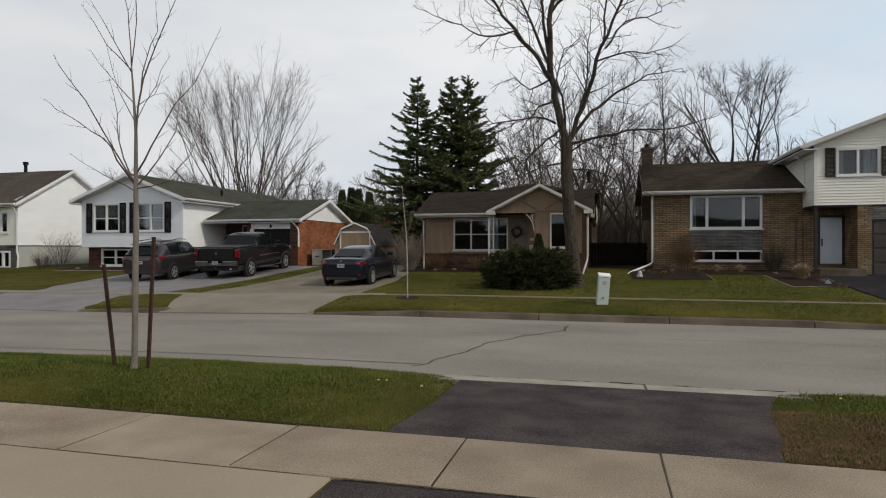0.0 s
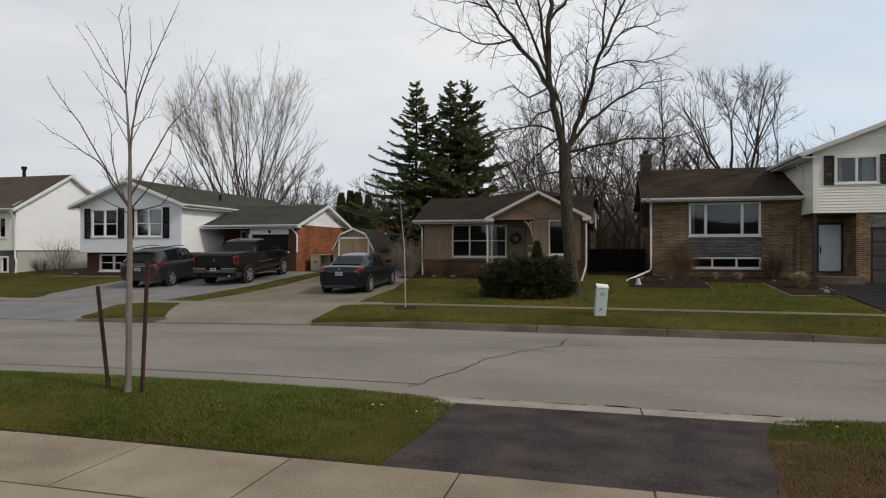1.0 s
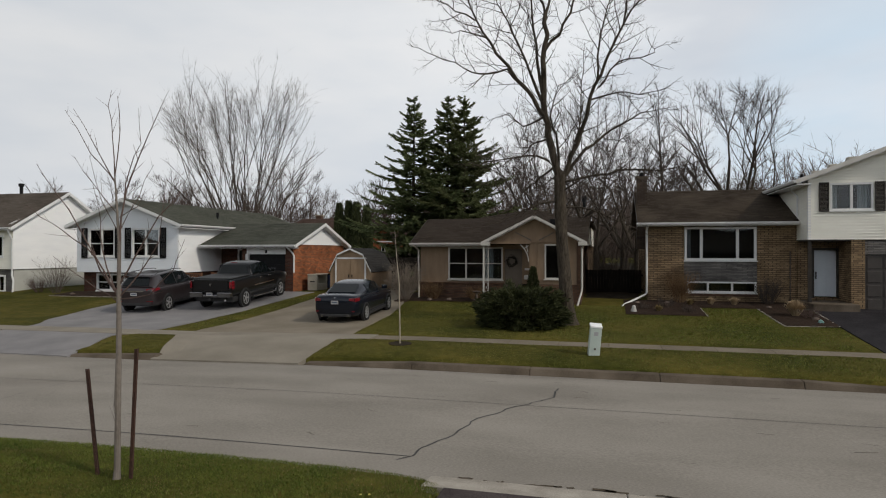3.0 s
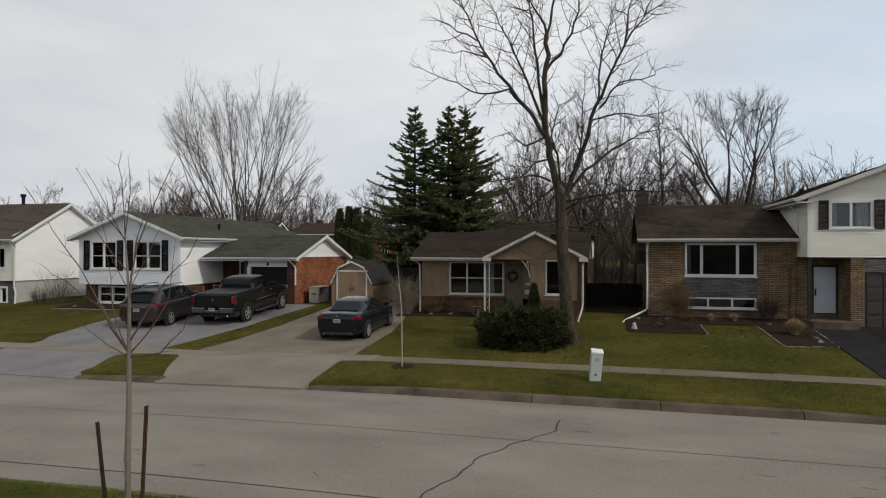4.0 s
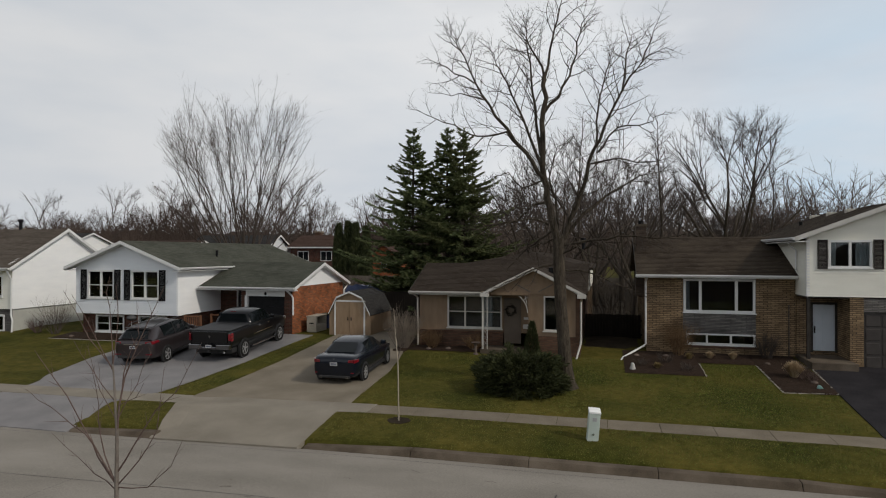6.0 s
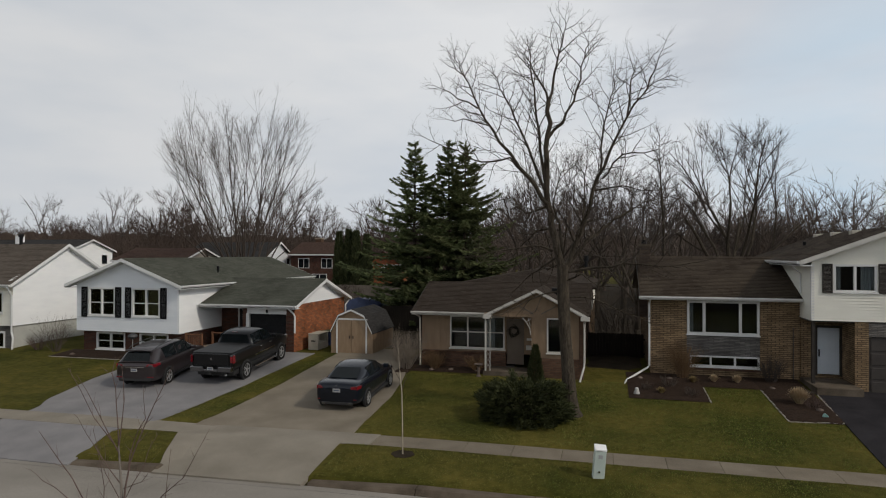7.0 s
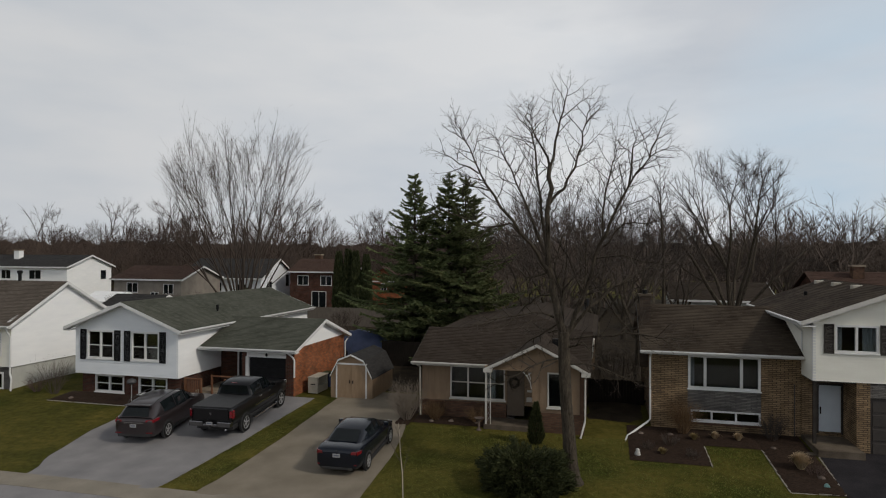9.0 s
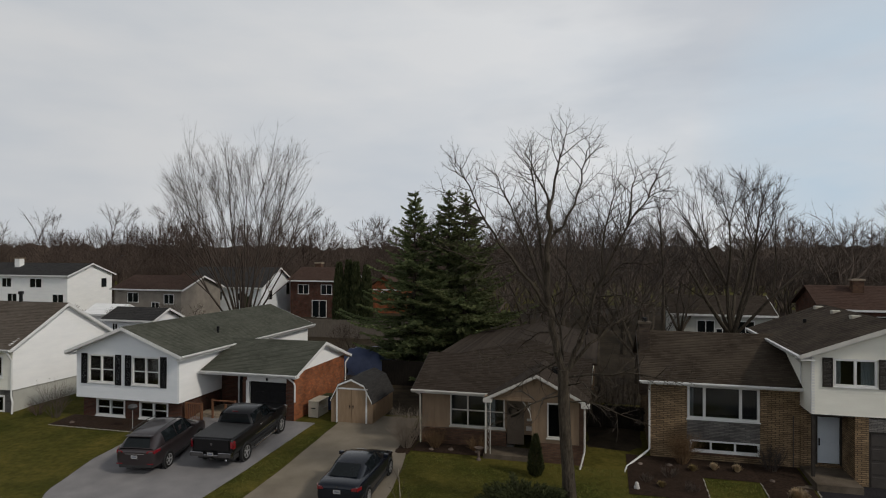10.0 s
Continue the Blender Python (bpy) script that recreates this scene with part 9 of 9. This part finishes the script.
def ornaments():
    # plain pale animal-shaped ornament by the downpipe
    g = Geo()
    g.lathe((1.25, 25.75, level(1.25, 25.75)), (0, 0, 1), [(0.0, 0.09), (0.06, 0.12), (0.14, 0.10), (0.19, 0.07), (0.24, 0.08), (0.29, 0.05), (0.30, 0.02)], 12)
    single("garden_ornament", g, M["white_stone"], "small plain white stone garden ornament", "ornament", smooth=True)
    g = Geo()
    z = level(7.35, 24.0) + 0.04
    g.slab([(7.25, 24.1, z), (7.45, 24.1, z), (7.43, 24.1, z + 0.06), (7.35, 24.1, z + 0.15), (7.27, 24.1, z + 0.10)], (0, 0.11, 0))
    single("garden_ornament", g, M["teal"], "small teal glazed garden ornament", "ornament", bevel=0.03)
    # stand by the porch
    b = thing("bird_bath", -5.35, 27.3, level(-5.35, 27.3), "small brown stone bird bath by the porch", "bird bath")
    z = level(-5.35, 27.3)
    part("pedestal", Geo().lathe((-5.35, 27.3, z), (0, 0, 1), [(0, 0.11), (0.05, 0.11), (0.08, 0.055), (0.40, 0.05), (0.46, 0.08)], 12), M["rock"], b)
    part("bowl", Geo().lathe((-5.35, 27.3, z + 0.46), (0, 0, 1), [(0, 0.08), (0.05, 0.19), (0.09, 0.21), (0.09, 0.18), (0.05, 0.13)], 16), M["rock"], b)
    b = thing("bird_bath", -23.6, 27.5, level(-23.6, 27.5), "grey bird feeder on a thin pole in front of a house", "bird feeder")
    z = level(-23.6, 27.5)
    part("pole", Geo().path([(-23.6, 27.5, z), (-23.6, 27.5, z + 1.05)], [0.02, 0.02], 8), M["alloy"], b)
    part("bowl", Geo().lathe((-23.6, 27.5, z + 1.0), (0, 0, 1), [(0, 0.06), (0.06, 0.18), (0.14, 0.24), (0.24, 0.20), (0.30, 0.07)], 16), M["feeder"], b)
    # wooden railing at the entrance steps
    r = thing("wooden_railing", -20.7, 29.4, 0.6, "brown wooden railing beside entrance steps", "railing")
    for x, y in ((-21.45, 28.9), (-20.5, 28.9), (-20.5, 29.85), (-19.15, 29.85), (-19.15, 29.0)):
        part("post", Geo().box(x - 0.045, x + 0.045, y - 0.045, y + 0.045, 0.5, 1.75), M["deck"], r)
    part("rail", Geo().box(-21.45, -20.5, 28.86, 28.94, 1.66, 1.72), M["deck"], r)
    part("rail", Geo().box(-20.46, -19.2, 29.81, 29.89, 1.66, 1.72), M["deck"], r)
    for k in range(7):
        x = -21.35 + k * 0.125
        part("baluster", Geo().box(x - 0.015, x + 0.015, 28.885, 28.915, 0.8, 1.66), M["deck"], r)
    part("step", Geo().box(-20.45, -19.2, 29.2, 29.88, 0.4, 0.68), M["deck"], r)
    # cabinet and bin at the garage wall
    c = thing("storage_cabinet", -15.3, 32.0, 0.75, "beige metal cabinet with open shelf beside a brick wall", "cabinet")
    part("body", Geo().box(-15.56, -15.0, 31.3, 31.42, 0.75, 1.58).box(-15.56, -15.0, 32.5, 32.6, 0.75, 1.58).box(-15.56, -15.5, 31.42, 32.5, 0.75, 1.58).box(-15.5, -15.0, 31.42, 32.5, 0.75, 1.1), M["beige"], c)
    part("top", Geo().box(-15.58, -14.96, 31.26, 32.64, 1.58, 1.63), M["beige"], c, bevel=0.01)
    part("label_bar", Geo().box(-15.4, -15.15, 31.292, 31.298, 1.2, 1.26), M["black"], c)
    b = thing("waste_bin", -15.15, 33.1, 0.75, "dark green wheeled bin beside a brick wall", "bin")
    part("body", Geo().slab([(-15.45, 32.8, 0.8), (-14.9, 32.8, 0.8), (-14.9, 33.35, 0.8), (-15.45, 33.35, 0.8)], (0, 0, 0.75)), M["tarp"], b, bevel=0.03)
    part("lid", Geo().box(-15.48, -14.86, 32.76, 33.4, 1.55, 1.61), M["juniper"], b, bevel=0.02)
    # covered trailer behind the garage
    t = thing("covered_trailer", -17.2, 43.5, 0.8, "trailer under a crumpled blue tarpaulin behind a garage", "trailer")
    g = Geo()
    n = 16
    vs = []
    for j in range(9):
        for i in range(n + 1):
            x, y = -19.2 + 4.6 * i / n, 42.2 + 2.6 * j / 8
            e = min(i, n - i, j * 2, (8 - j) * 2) / 4
            vs.append((x, y, 0.9 + 1.75 * min(1, e) + 0.22 * noise.noise((x * 1.3, y * 1.3, 2)) + 0.08 * noise.noise((x * 5, y * 5, 2))))
    g.add(vs, [(j * (n + 1) + i, j * (n + 1) + i + 1, (j + 1) * (n + 1) + i + 1, (j + 1) * (n + 1) + i) for j in range(8) for i in range(n)])
    part("cover", g, M["tarp"], t, smooth=True)
    for x in (-18.2, -15.8):
        part("wheel", Geo().lathe((x, 42.3, 1.1), (0, -1, 0), [(-0.1, 0.3), (0.1, 0.3)], 16), M["tyre"], t)
    # street lamp beyond the gardens
    l = thing("street_lamp", -81.4, 90, 0.8, "tall thin street lamp with a curved arm beyond the gardens", "street lamp")
    part("pole", Geo().path([(-81.9, 90, 0.5), (-81.7, 90, 6.6), (-81.4, 90, 7.5), (-80.6, 90, 8.4), (-79.6, 90, 8.9)], [0.06, 0.045, 0.035, 0.028, 0.025], 8), M["feeder"], l)
    part("lamp_head", Geo().box(-79.8, -79.0, 89.85, 90.15, 8.86, 8.96), M["feeder"], l, bevel=0.03)


ornaments()


def dandelions():
    """Small weed flowers scattered in the verge."""
    rng = random.Random(31)
    for x, y in ((-2.42, 6.72), (-2.50, 6.66), (-1.98, 6.62), (2.25, 7.05)):
        z = level(x, y)
        f = thing("dandelion", x, y, z, "small pale yellow weed flower in the grass", "flower", "weed flowers in the verge")
        hh = rng.uniform(0.04, 0.07)
        part("stalk", Geo().path([(x, y, z), (x + 0.005, y, z + hh)], [0.002, 0.002], 4), M["blade"], f)
        part("bloom", Geo().lathe((x + 0.005, y, z + hh), (0, -0.2, 1), [(0, 0.006), (0.006, 0.016), (0.010, 0.010)], 8), M["bloom"], f)


dandelions()


# ---- unseen blocks added behind the camera: they darken window reflections and hold off sky light ----
def unseen_house(x0, x1, y0, y1, ze, zr, wall, roof):
    h = thing("house", (x0 + x1) / 2, y1, 0.1, "plain unseen house added behind the camera to darken reflections", "house", "houses across the street")
    for a, b in (((x0, y1), (x1, y1 - 0.2)), ((x0, y0 + 0.2), (x1, y0))):
        part("wall", Geo().box(a[0] + 0.2, b[0] - 0.2, b[1], a[1], -0.1, ze), wall, h)
    for x in (x0, x1 - 0.2):
        part("wall", Geo().box(x, x + 0.2, y0, y1, -0.1, ze), wall, h)
    ym = (y0 + y1) / 2
    part("roof", Geo().slab([(x0 - 0.4, y1 + 0.4, ze), (x1 + 0.4, y1 + 0.4, ze), (x1 + 0.4, ym, zr), (x0 - 0.4, ym, zr)], (0, 0, 0.15)), roof, h)
    part("roof", Geo().slab([(x0 - 0.4, y0 - 0.4, ze), (x0 - 0.4, ym, zr), (x1 + 0.4, ym, zr), (x1 + 0.4, y0 - 0.4, ze)], (0, 0, 0.15)), roof, h)
    for x in (x0 + 0.1, x1 - 0.1):
        part("gable", Geo().slab([(x, y0, ze), (x, y1, ze), (x, ym, zr)], (0.05, 0, 0)), wall, h)


# added row, low enough that upper panes still reflect some sky
for px, pw, pz in ((-44, 13, 4.4), (-27, 12, 4.8), (-11, 11, 4.4), (5, 12, 4.7), (21, 12, 4.4), (38, 13, 4.8)):
    unseen_house(px, px + pw, -21, -11.5, 2.7, pz, M["brick_brown"], M["roof_dark"])


def unseen_woods():
    rng = random.Random(6)
    g = Geo()
    n = 120
    # added ragged wall, out of view, for the panes to reflect
    pts = [(-160 + 320 * k / n, -52 + 6 * math.sin(k * 0.3), 6.2 + 2.0 * noise.noise((k * 0.2, 3, 0)) + rng.uniform(-1.2, 1.2)) for k in range(n + 1)]
    for (x0, y0, z0), (x1, y1, z1) in zip(pts, pts[1:]):
        g.slab([(x0, y0, -1), (x1, y1, -1), (x1, y1, z1), (x0, y0, z0)], (0, -4, 0))
    single("backdrop", g, M["woods"], "dark unseen mass added behind the camera to darken reflections", "backdrop", kind="structure")


unseen_woods()
